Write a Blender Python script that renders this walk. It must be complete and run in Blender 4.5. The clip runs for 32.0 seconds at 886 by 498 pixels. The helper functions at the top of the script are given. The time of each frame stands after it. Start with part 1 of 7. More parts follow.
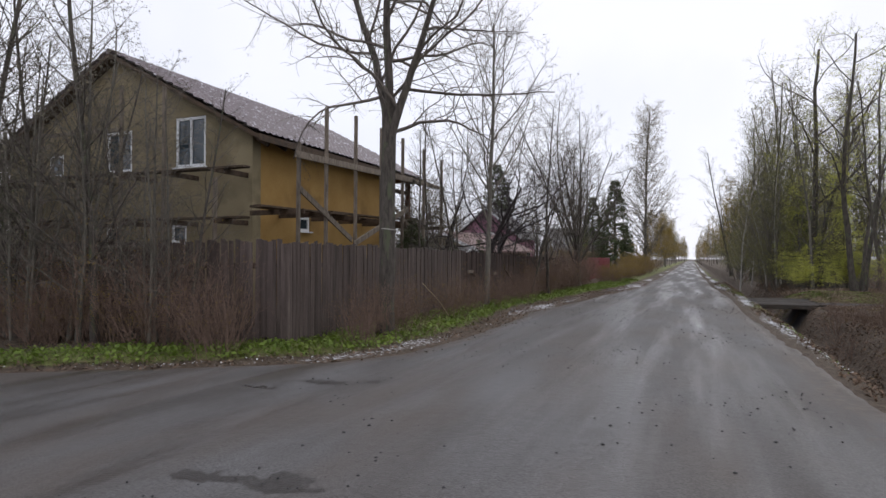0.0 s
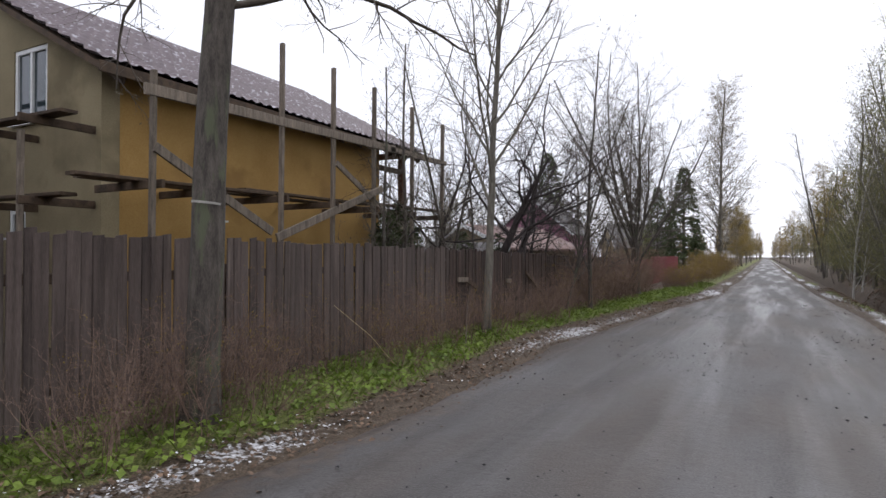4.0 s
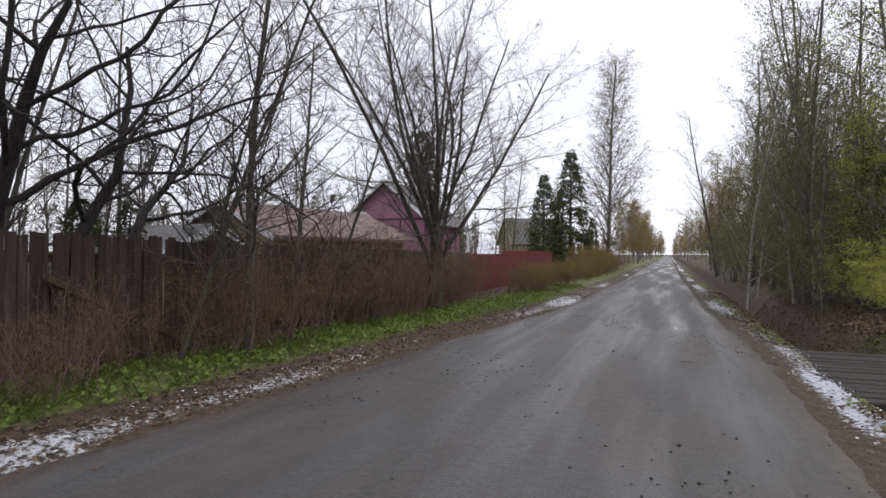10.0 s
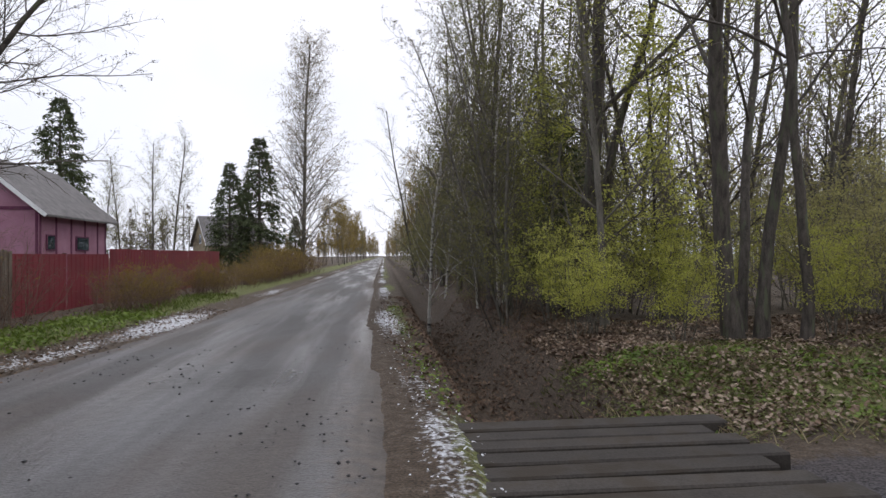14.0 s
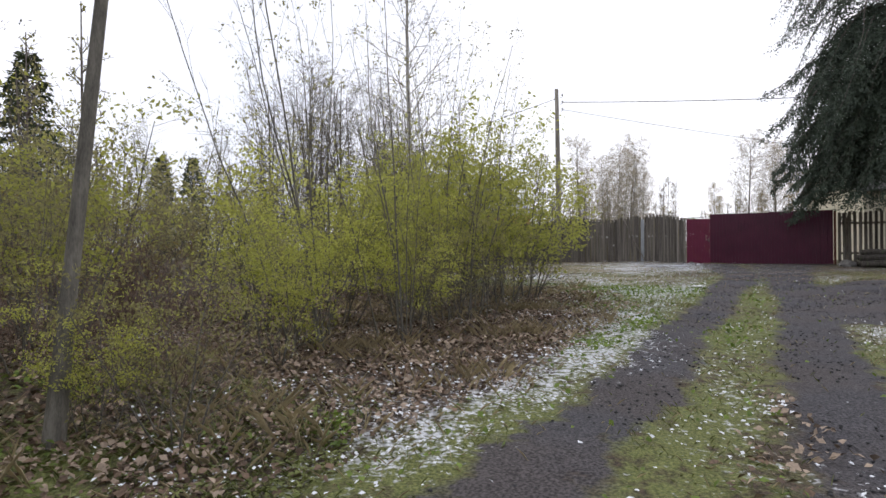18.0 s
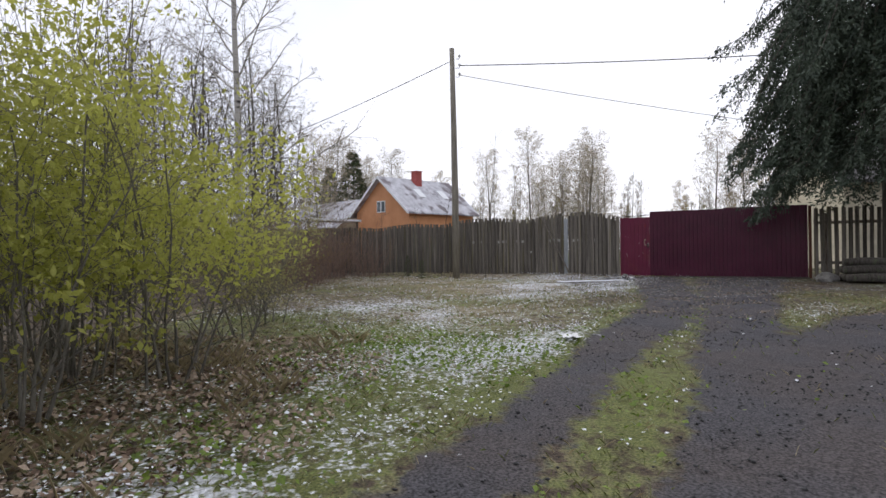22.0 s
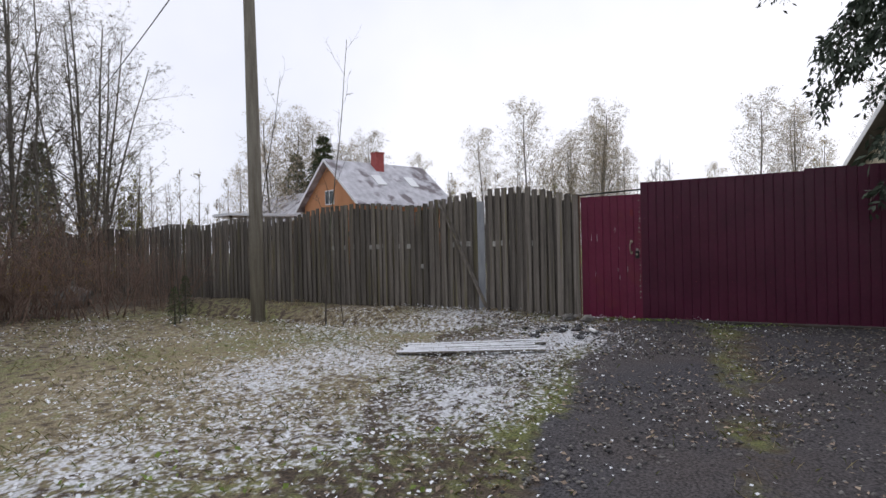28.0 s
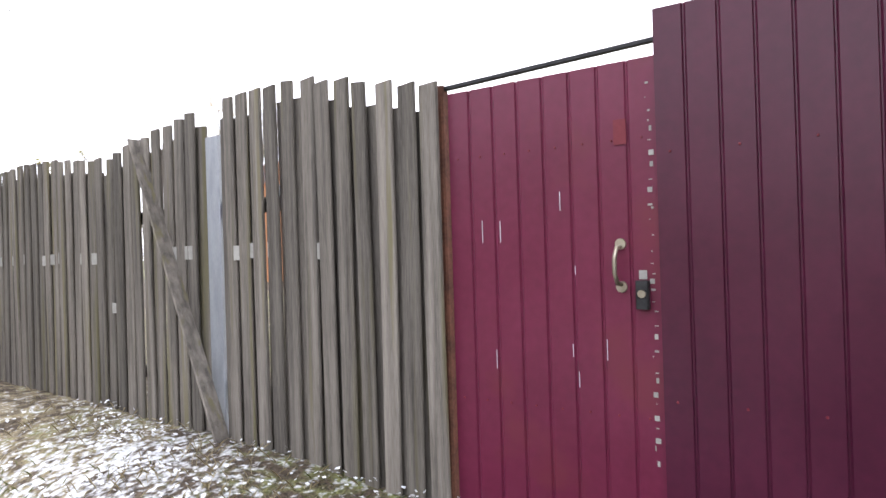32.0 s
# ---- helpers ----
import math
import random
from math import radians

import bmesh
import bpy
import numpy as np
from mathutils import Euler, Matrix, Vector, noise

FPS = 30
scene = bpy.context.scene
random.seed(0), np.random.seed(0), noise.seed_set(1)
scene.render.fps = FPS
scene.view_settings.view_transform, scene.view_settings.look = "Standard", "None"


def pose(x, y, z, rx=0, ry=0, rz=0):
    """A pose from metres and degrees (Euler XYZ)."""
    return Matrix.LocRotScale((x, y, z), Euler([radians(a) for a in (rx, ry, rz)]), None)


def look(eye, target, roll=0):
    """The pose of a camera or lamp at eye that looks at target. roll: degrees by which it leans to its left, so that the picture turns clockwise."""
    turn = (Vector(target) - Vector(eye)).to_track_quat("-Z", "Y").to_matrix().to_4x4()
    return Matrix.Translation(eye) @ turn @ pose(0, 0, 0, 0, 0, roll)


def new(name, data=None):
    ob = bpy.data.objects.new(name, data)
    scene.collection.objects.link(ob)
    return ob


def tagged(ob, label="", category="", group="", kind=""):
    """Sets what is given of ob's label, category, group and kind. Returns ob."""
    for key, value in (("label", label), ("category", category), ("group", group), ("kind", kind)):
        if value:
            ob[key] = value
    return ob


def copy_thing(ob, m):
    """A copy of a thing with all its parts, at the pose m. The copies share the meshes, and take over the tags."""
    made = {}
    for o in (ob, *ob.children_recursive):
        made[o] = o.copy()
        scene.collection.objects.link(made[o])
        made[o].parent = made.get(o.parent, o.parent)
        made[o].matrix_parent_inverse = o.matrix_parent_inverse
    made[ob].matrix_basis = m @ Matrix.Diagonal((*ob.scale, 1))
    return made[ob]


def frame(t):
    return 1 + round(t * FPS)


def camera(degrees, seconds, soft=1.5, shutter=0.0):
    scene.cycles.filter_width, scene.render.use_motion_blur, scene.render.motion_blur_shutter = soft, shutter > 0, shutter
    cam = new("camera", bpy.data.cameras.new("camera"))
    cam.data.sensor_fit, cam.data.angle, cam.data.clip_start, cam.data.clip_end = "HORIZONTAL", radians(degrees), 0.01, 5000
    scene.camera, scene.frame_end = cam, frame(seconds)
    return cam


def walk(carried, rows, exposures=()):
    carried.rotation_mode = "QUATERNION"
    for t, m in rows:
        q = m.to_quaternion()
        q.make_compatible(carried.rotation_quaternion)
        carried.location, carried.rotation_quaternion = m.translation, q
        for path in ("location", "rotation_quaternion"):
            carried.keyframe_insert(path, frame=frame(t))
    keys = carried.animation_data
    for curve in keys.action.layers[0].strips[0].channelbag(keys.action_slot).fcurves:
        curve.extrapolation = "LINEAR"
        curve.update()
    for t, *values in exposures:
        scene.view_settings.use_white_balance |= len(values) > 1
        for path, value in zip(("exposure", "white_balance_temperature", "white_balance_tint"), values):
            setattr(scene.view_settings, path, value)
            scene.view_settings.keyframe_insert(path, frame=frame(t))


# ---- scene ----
cam = camera(72.6, 32.0)
PATH = [
    (0.0, -0.000, -0.000, 1.472, 90.88, -0.02, 22.39),
    (0.5, -0.097, 0.800, 1.466, 90.78, -0.09, 23.52),
    (1.0, -0.227, 1.541, 1.463, 90.81, -0.18, 25.20),
    (1.5, -0.394, 2.283, 1.465, 90.77, -0.21, 27.14),
    (2.0, -0.558, 3.056, 1.474, 90.83, -0.15, 28.26),
    (2.5, -0.711, 3.858, 1.479, 90.78, -0.16, 28.42),
    (4.5, -0.800, 6.711, 1.541, 90.66, 0.20, 27.74),
    (5.0, -0.684, 7.489, 1.523, 90.76, 0.28, 26.20),
    (5.5, -0.551, 8.286, 1.508, 90.72, 0.39, 24.06),
    (6.0, -0.405, 9.050, 1.501, 90.73, 0.45, 22.73),
    (6.5, -0.259, 9.812, 1.500, 90.72, 0.52, 20.63),
    (7.0, -0.180, 10.579, 1.494, 90.72, 0.41, 20.00),
    (7.5, -0.121, 11.329, 1.479, 90.60, 0.25, 19.75),
    (8.0, -0.057, 12.123, 1.466, 90.50, 0.11, 20.37),
    (8.5, -0.004, 12.947, 1.464, 90.45, 0.02, 20.21),
    (9.0, 0.016, 13.739, 1.457, 90.44, -0.10, 20.60),
    (9.5, 0.063, 14.499, 1.445, 90.38, -0.25, 20.31),
    (10.0, 0.104, 15.249, 1.432, 90.34, -0.32, 20.52),
    (10.5, 0.123, 16.005, 1.431, 90.36, -0.13, 20.16),
    (11.0, 0.128, 16.798, 1.426, 90.40, 0.04, 20.95),
    (11.5, 0.137, 17.619, 1.410, 90.46, 0.16, 21.08),
    (12.0, 0.189, 18.466, 1.383, 90.48, 0.33, 21.19),
    (12.5, 0.310, 19.241, 1.360, 90.54, 0.51, 20.47),
    (13.0, 0.556, 19.978, 1.344, 90.50, 0.59, 19.19),
    (13.5, 0.875, 20.550, 1.324, 90.49, 0.56, 14.35),
    (14.0, 1.310, 21.030, 1.301, 90.55, 0.41, -5.58),
    (14.5, 1.731, 21.470, 1.269, 90.75, 0.01, -20.68),
    (15.0, 2.020, 22.450, 1.235, 90.60, 0.10, -35.50),
    (15.5, 2.420, 23.550, 1.190, 90.50, 0.20, -49.00),
    (16.0, 2.860, 24.550, 1.120, 90.30, 0.40, -61.00),
    (16.5, 3.431, 25.095, 1.066, 90.08, 0.56, -69.66),
    (17.0, 4.129, 24.692, 1.071, 90.06, 0.60, -74.21),
    (17.5, 4.859, 24.264, 1.080, 90.09, 0.54, -78.25),
    (18.0, 5.630, 23.803, 1.090, 89.98, 0.48, -81.78),
    (18.5, 6.446, 23.339, 1.103, 90.09, 0.63, -83.76),
    (19.0, 7.296, 22.893, 1.118, 90.09, 0.79, -84.88),
    (19.5, 8.175, 22.469, 1.138, 90.15, 0.87, -84.76),
    (20.0, 9.036, 22.055, 1.160, 90.18, 0.83, -84.88),
    (20.5, 9.859, 21.703, 1.187, 90.19, 0.81, -84.51),
    (21.0, 10.678, 21.383, 1.216, 90.19, 0.76, -84.46),
    (21.5, 11.519, 21.106, 1.243, 90.18, 0.75, -83.78),
    (22.0, 12.362, 20.787, 1.273, 90.16, 0.73, -83.71),
    (22.5, 13.188, 20.441, 1.303, 90.15, 0.74, -83.45),
    (23.0, 13.984, 20.068, 1.323, 90.12, 0.78, -83.92),
    (23.5, 14.777, 19.741, 1.337, 90.09, 0.87, -83.70),
    (24.0, 15.606, 19.441, 1.364, 90.14, 0.89, -83.86),
    (24.5, 16.465, 19.151, 1.390, 90.06, 0.87, -83.61),
    (25.0, 17.332, 18.855, 1.423, 90.03, 0.88, -83.28),
    (25.5, 18.199, 18.607, 1.461, 89.96, 0.84, -82.75),
    (27.5, 21.854, 17.867, 1.520, 89.86, 1.18, -81.21),
    (28.0, 22.799, 17.788, 1.531, 89.81, 1.35, -80.66),
    (28.5, 23.765, 17.724, 1.542, 89.88, 1.46, -79.81),
    (29.0, 24.701, 17.619, 1.550, 89.96, 1.48, -79.29),
    (29.5, 25.655, 17.476, 1.553, 89.94, 1.44, -79.00),
    (30.0, 26.575, 17.295, 1.554, 89.93, 1.44, -79.00),
    (30.5, 27.443, 17.108, 1.542, 89.86, 1.51, -79.28),
    (31.0, 28.299, 16.966, 1.541, 90.07, 1.61, -79.26),
    (31.5, 29.123, 16.809, 1.544, 90.20, 1.59, -79.12),
    (32.0, 29.920, 16.664, 1.538, 90.21, 1.74, -78.86),
]
walk(cam, [(t, pose(*p)) for t, *p in PATH], [(0.0, 0.02), (2.0, 0.14), (5.0, 0.3), (7.0, 0.25), (8.0, 0.17), (12.0, 0.08), (14.0, 0.08), (17.0, 0.40), (18.0, 0.25), (19.0, 0.22), (21.0, 0.2), (24.0, 0.06), (25.0, 0.06), (28.0, 0.02), (29.0, 0.0), (30.0, 0.12), (31.0, 1.0), (32.0, 1.72)])

# ---------------------------------------------------------------- light
world = bpy.data.worlds.new("overcast_sky")
scene.world = world
world.use_nodes = True
wn, wl = world.node_tree.nodes, world.node_tree.links
wn.clear()
w_out, w_bg = wn.new("ShaderNodeOutputWorld"), wn.new("ShaderNodeBackground")
w_sky = wn.new("ShaderNodeTexSky")
w_sky.sky_type, w_sky.sun_disc = "NISHITA", False
w_sky.sun_elevation, w_sky.sun_rotation = radians(38), radians(150)
w_sky.air_density, w_sky.dust_density = 1.0, 3.0
w_scale = wn.new("ShaderNodeVectorMath")
w_scale.operation = "SCALE"
w_scale.inputs["Scale"].default_value = 0.10
w_tc, w_no = wn.new("ShaderNodeTexCoord"), wn.new("ShaderNodeTexNoise")
w_no.inputs["Scale"].default_value, w_no.inputs["Detail"].default_value = 1.6, 5
w_ramp = wn.new("ShaderNodeValToRGB")
w_ramp.color_ramp.elements[0].position, w_ramp.color_ramp.elements[0].color = 0.3, (0.88, 0.91, 1.06, 1)
w_ramp.color_ramp.elements[1].position, w_ramp.color_ramp.elements[1].color = 0.62, (1.11, 1.11, 1.2, 1)
w_mix = wn.new("ShaderNodeMix")
w_mix.data_type = "RGBA"
w_mix.inputs[0].default_value = 0.86
wl.new(w_tc.outputs["Generated"], w_no.inputs["Vector"])
wl.new(w_no.outputs["Fac"], w_ramp.inputs["Fac"])
wl.new(w_sky.outputs[0], w_scale.inputs[0])
wl.new(w_scale.outputs[0], w_mix.inputs[6])
wl.new(w_ramp.outputs[0], w_mix.inputs[7])
wl.new(w_mix.outputs[2], w_bg.inputs["Color"])
wl.new(w_bg.outputs[0], w_out.inputs[0])
sun = new("sun", bpy.data.lights.new("sun", "SUN"))
sun.data.energy, sun.data.angle, sun.data.color = 0.7, radians(25), (1.0, 0.97, 0.92)
sun.matrix_world = look((0, 0, 30), (-9, -14, 11.5))


# ---------------------------------------------------------------- materials
def material(name, dark, light, scale=6.0, stretch=(1, 1, 1), rough=(0.6, 0.9), bump=0.25, fine=60.0, vary=0.15, metal=0.0,
             third=None, third_at=0.62, third_scale=2.5, by="Object", translucent=0.0):
    """Two scales of noise between two colours, a third colour in patches, bump, and a change of tone from piece to piece."""
    m = bpy.data.materials.new(name)
    m.use_nodes = True
    n, l = m.node_tree.nodes, m.node_tree.links
    p = n["Principled BSDF"]
    tc, mp = n.new("ShaderNodeTexCoord"), n.new("ShaderNodeMapping")
    mp.inputs["Scale"].default_value = stretch
    l.new(tc.outputs[by], mp.inputs["Vector"])
    info = n.new("ShaderNodeObjectInfo")
    shift = n.new("ShaderNodeVectorMath")
    shift.operation = "MULTIPLY_ADD"
    comb = n.new("ShaderNodeCombineXYZ")
    for k in range(3):
        l.new(info.outputs["Random"], comb.inputs[k])
    l.new(comb.outputs[0], shift.inputs[0])
    shift.inputs[1].default_value = (37.0, 53.0, 71.0)
    l.new(mp.outputs[0], shift.inputs[2])
    big, small = n.new("ShaderNodeTexNoise"), n.new("ShaderNodeTexNoise")
    big.inputs["Scale"].default_value, big.inputs["Detail"].default_value = scale, 4
    small.inputs["Scale"].default_value, small.inputs["Detail"].default_value = fine, 3
    l.new(shift.outputs[0], big.inputs["Vector"])
    l.new(shift.outputs[0], small.inputs["Vector"])
    mix = n.new("ShaderNodeMath")
    mix.operation = "MULTIPLY_ADD"
    l.new(small.outputs["Fac"], mix.inputs[0])
    mix.inputs[1].default_value = 0.55
    sc = n.new("ShaderNodeMath")
    sc.operation = "MULTIPLY_ADD"
    l.new(big.outputs["Fac"], sc.inputs[0])
    sc.inputs[1].default_value, sc.inputs[2].default_value = 0.9, -0.22
    l.new(sc.outputs[0], mix.inputs[2])
    ramp = n.new("ShaderNodeValToRGB")
    ramp.color_ramp.elements[0].position, ramp.color_ramp.elements[0].color = 0.3, (*dark, 1)
    ramp.color_ramp.elements[1].position, ramp.color_ramp.elements[1].color = 0.72, (*light, 1)
    l.new(mix.outputs[0], ramp.inputs["Fac"])
    col = ramp.outputs[0]
    if third:
        pn = n.new("ShaderNodeTexNoise")
        pn.inputs["Scale"].default_value, pn.inputs["Detail"].default_value = third_scale, 6
        l.new(shift.outputs[0], pn.inputs["Vector"])
        pr = n.new("ShaderNodeMapRange")
        pr.inputs["From Min"].default_value, pr.inputs["From Max"].default_value = third_at - 0.04, third_at + 0.06
        l.new(pn.outputs["Fac"], pr.inputs["Value"])
        pm = n.new("ShaderNodeMix")
        pm.data_type = "RGBA"
        l.new(pr.outputs[0], pm.inputs[0])
        l.new(col, pm.inputs[6])
        pm.inputs[7].default_value = (*third, 1)
        col = pm.outputs[2]
    hsv = n.new("ShaderNodeHueSaturation")
    vr = n.new("ShaderNodeMapRange")
    vr.inputs["To Min"].default_value, vr.inputs["To Max"].default_value = 1 - vary, 1 + vary
    l.new(info.outputs["Random"], vr.inputs["Value"])
    l.new(vr.outputs[0], hsv.inputs["Value"])
    l.new(col, hsv.inputs["Color"])
    l.new(hsv.outputs[0], p.inputs["Base Color"])
    rr = n.new("ShaderNodeMapRange")
    rr.inputs["To Min"].default_value, rr.inputs["To Max"].default_value = rough
    l.new(big.outputs["Fac"], rr.inputs["Value"])
    l.new(rr.outputs[0], p.inputs["Roughness"])
    p.inputs["Metallic"].default_value = metal
    p.inputs["Specular IOR Level"].default_value = 0.35
    if bump:
        b = n.new("ShaderNodeBump")
        b.inputs["Strength"].default_value, b.inputs["Distance"].default_value = bump, 0.01
        l.new(mix.outputs[0], b.inputs["Height"])
        l.new(b.outputs[0], p.inputs["Normal"])
    if translucent:
        p.inputs["Subsurface Weight"].default_value = 0.0
        tr, ad = n.new("ShaderNodeBsdfTranslucent"), n.new("ShaderNodeMixShader")
        l.new(hsv.outputs[0], tr.inputs["Color"])
        ad.inputs[0].default_value = translucent
        l.new(p.outputs[0], ad.inputs[1])
        l.new(tr.outputs[0], ad.inputs[2])
        l.new(ad.outputs[0], n["Material Output"].inputs["Surface"])
    return m


M = {}
M["fence_brown"] = material("brown_stained_boards", (0.052, 0.039, 0.035), (0.125, 0.098, 0.088), 3, (6, 6, 0.7), (0.7, 0.95), 0.5, 40, 0.22, third=(0.15, 0.125, 0.11), third_at=0.66, third_scale=1.5)
M["fence_dark"] = material("dark_wet_boards", (0.030, 0.020, 0.017), (0.080, 0.055, 0.047), 3, (6, 6, 0.7), (0.65, 0.9), 0.5, 40, 0.25, third=(0.12, 0.09, 0.08), third_at=0.66, third_scale=1.5)
M["cream"] = material("cream_wall_boards", (0.50, 0.46, 0.34), (0.62, 0.57, 0.44), 2, rough=(0.7, 0.9), bump=0.1, vary=0.05)
M["fence_grey"] = material("weathered_grey_boards", (0.066, 0.058, 0.050), (0.215, 0.192, 0.165), 3, (8, 8, 0.6), (0.75, 0.95), 0.6, 40, 0.36, third=(0.135, 0.12, 0.07), third_at=0.6, third_scale=1.6)
M["timber"] = material("weathered_scaffold_timber", (0.09, 0.075, 0.06), (0.24, 0.20, 0.16), 4, (5, 5, 0.8), (0.7, 0.95), 0.4, 40, 0.2)
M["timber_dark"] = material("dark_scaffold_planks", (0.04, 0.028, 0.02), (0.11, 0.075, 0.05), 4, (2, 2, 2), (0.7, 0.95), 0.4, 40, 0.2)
M["post_brown"] = material("red_brown_stained_post", (0.08, 0.035, 0.018), (0.16, 0.075, 0.04), 5, (6, 6, 1), (0.6, 0.85), 0.3)
M["render_tan"] = material("tan_wall_render", (0.20, 0.165, 0.10), (0.29, 0.245, 0.155), 1.3, rough=(0.85, 0.97), bump=0.4, fine=45, vary=0.02, third=(0.17, 0.14, 0.085), third_at=0.6, third_scale=0.8)
M["render_ochre"] = material("ochre_wall_render", (0.30, 0.18, 0.055), (0.40, 0.255, 0.09), 1.2, rough=(0.85, 0.97), bump=0.4, fine=45, vary=0.02, third=(0.25, 0.15, 0.05), third_at=0.62, third_scale=0.7)
M["roof_brown"] = material("brown_metal_tiles_with_sleet", (0.13, 0.105, 0.115), (0.20, 0.165, 0.18), 3, rough=(0.35, 0.6), bump=0.1, vary=0.05, third=(0.44, 0.43, 0.47), third_at=0.61, third_scale=9.0)
M["white_frame"] = material("white_plastic_frame", (0.68, 0.70, 0.72), (0.78, 0.80, 0.82), 8, rough=(0.3, 0.5), bump=0.0, vary=0.03)
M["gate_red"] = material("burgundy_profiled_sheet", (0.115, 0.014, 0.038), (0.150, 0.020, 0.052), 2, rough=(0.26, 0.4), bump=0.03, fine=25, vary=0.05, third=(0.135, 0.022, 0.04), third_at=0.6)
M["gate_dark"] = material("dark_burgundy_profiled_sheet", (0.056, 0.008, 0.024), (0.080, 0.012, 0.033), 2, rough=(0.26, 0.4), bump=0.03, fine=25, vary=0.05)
M["red_fence"] = material("faded_red_sheet", (0.15, 0.018, 0.028), (0.21, 0.03, 0.042), 2, rough=(0.5, 0.7), bump=0.05, vary=0.08)
M["rust"] = material("rusty_steel", (0.07, 0.028, 0.018), (0.17, 0.07, 0.045), 9, rough=(0.7, 0.95), bump=0.3)
M["brass"] = material("worn_brass", (0.30, 0.26, 0.20), (0.44, 0.39, 0.31), 20, rough=(0.3, 0.5), bump=0.05, metal=0.85)
M["black_metal"] = material("black_lock_metal", (0.015, 0.015, 0.016), (0.04, 0.04, 0.042), 20, rough=(0.3, 0.6), bump=0.05, metal=0.5)
M["steel"] = material("galvanised_post", (0.30, 0.32, 0.35), (0.42, 0.44, 0.47), 6, (3, 3, 0.6), (0.35, 0.6), 0.1, metal=0.5)
M["concrete"] = material("weathered_concrete_bridge", (0.034, 0.029, 0.025), (0.082, 0.072, 0.062), 2.5, rough=(0.75, 0.95), bump=0.5, third=(0.05, 0.04, 0.03), third_at=0.55)
M["pole"] = material("grey_timber_pole", (0.14, 0.125, 0.10), (0.27, 0.25, 0.21), 3, (6, 6, 0.5), (0.75, 0.95), 0.4, 40, 0.1)
M["cable"] = material("black_cable", (0.02, 0.02, 0.02), (0.045, 0.045, 0.045), 5, bump=0)
M["ceramic"] = material("white_insulator", (0.5, 0.5, 0.5), (0.65, 0.65, 0.65), 5, rough=(0.2, 0.3), bump=0)
M["pink"] = material("pink_board_wall", (0.29, 0.14, 0.20), (0.38, 0.205, 0.275), 2, (1, 1, 1), (0.75, 0.9), 0.2, vary=0.06)
M["pink_trim"] = material("plum_trim_board", (0.10, 0.025, 0.06), (0.15, 0.04, 0.09), 3, vary=0.05)
M["slate"] = material("grey_slate_sheets", (0.09, 0.085, 0.085), (0.18, 0.17, 0.17), 3, rough=(0.7, 0.9), bump=0.3)
M["shed_roof"] = material("faded_brown_tile_roof", (0.16, 0.10, 0.09), (0.26, 0.175, 0.16), 3, rough=(0.6, 0.85), bump=0.3, third=(0.34, 0.28, 0.27), third_at=0.62, third_scale=2)
M["shed_wall"] = material("beige_shed_wall", (0.22, 0.18, 0.12), (0.32, 0.27, 0.19), 2, rough=(0.8, 0.95))
M["orange"] = material("orange_wall_render", (0.50, 0.23, 0.11), (0.60, 0.30, 0.155), 1.5, rough=(0.8, 0.95), vary=0.02)
M["snow_roof"] = material("grey_roof_with_thin_snow", (0.34, 0.34, 0.37), (0.60, 0.60, 0.64), 2, rough=(0.6, 0.9), vary=0.03, third=(0.17, 0.15, 0.16), third_at=0.56, third_scale=0.9)
M["chimney"] = material("red_brick_chimney", (0.25, 0.05, 0.05), (0.36, 0.09, 0.08), 6)
M["bark"] = material("grey_brown_bark", (0.040, 0.034, 0.030), (0.125, 0.11, 0.095), 5, (4, 4, 0.9), (0.85, 1.0), 0.8, 35, 0.15, third=(0.10, 0.11, 0.07), third_at=0.6, third_scale=3)
M["bark_light"] = material("pale_grey_bark", (0.085, 0.078, 0.066), (0.21, 0.195, 0.165), 5, (4, 4, 0.9), (0.85, 1.0), 0.6, 35, 0.15)
M["bark_dark"] = material("dark_plum_bark", (0.024, 0.020, 0.020), (0.075, 0.064, 0.062), 6, (4, 4, 1), (0.85, 1.0), 0.7, 35, 0.1)
M["bark_birch"] = material("white_birch_bark", (0.36, 0.34, 0.31), (0.56, 0.54, 0.50), 3, (1.2, 1.2, 6), (0.7, 0.95), 0.3, 30, 0.1, third=(0.045, 0.04, 0.037), third_at=0.60, third_scale=2.2)
M["twig"] = material("grey_brown_twigs", (0.085, 0.072, 0.062), (0.19, 0.165, 0.145), 8, rough=(0.85, 1), bump=0, vary=0.15)
M["twig_red"] = material("reddish_brown_twigs", (0.10, 0.066, 0.052), (0.26, 0.18, 0.14), 8, rough=(0.85, 1), bump=0, vary=0.15)
M["twig_dark"] = material("dark_twigs", (0.028, 0.023, 0.024), (0.08, 0.066, 0.068), 8, rough=(0.85, 1), bump=0, vary=0.1)
M["leaf_lime"] = material("fresh_lime_leaves", (0.34, 0.36, 0.06), (0.60, 0.60, 0.17), 4, rough=(0.5, 0.7), bump=0, vary=0.2, translucent=0.58)
M["leaf_olive"] = material("olive_young_leaves", (0.24, 0.225, 0.085), (0.42, 0.39, 0.18), 4, rough=(0.5, 0.7), bump=0, vary=0.2, translucent=0.55)
M["leaf_bud"] = material("grey_brown_catkins", (0.09, 0.08, 0.06), (0.19, 0.17, 0.12), 6, rough=(0.7, 0.9), bump=0, vary=0.2)
M["leaf_wood"] = material("dull_olive_young_leaves", (0.12, 0.12, 0.045), (0.26, 0.25, 0.10), 4, rough=(0.5, 0.7), bump=0, vary=0.22, translucent=0.35)
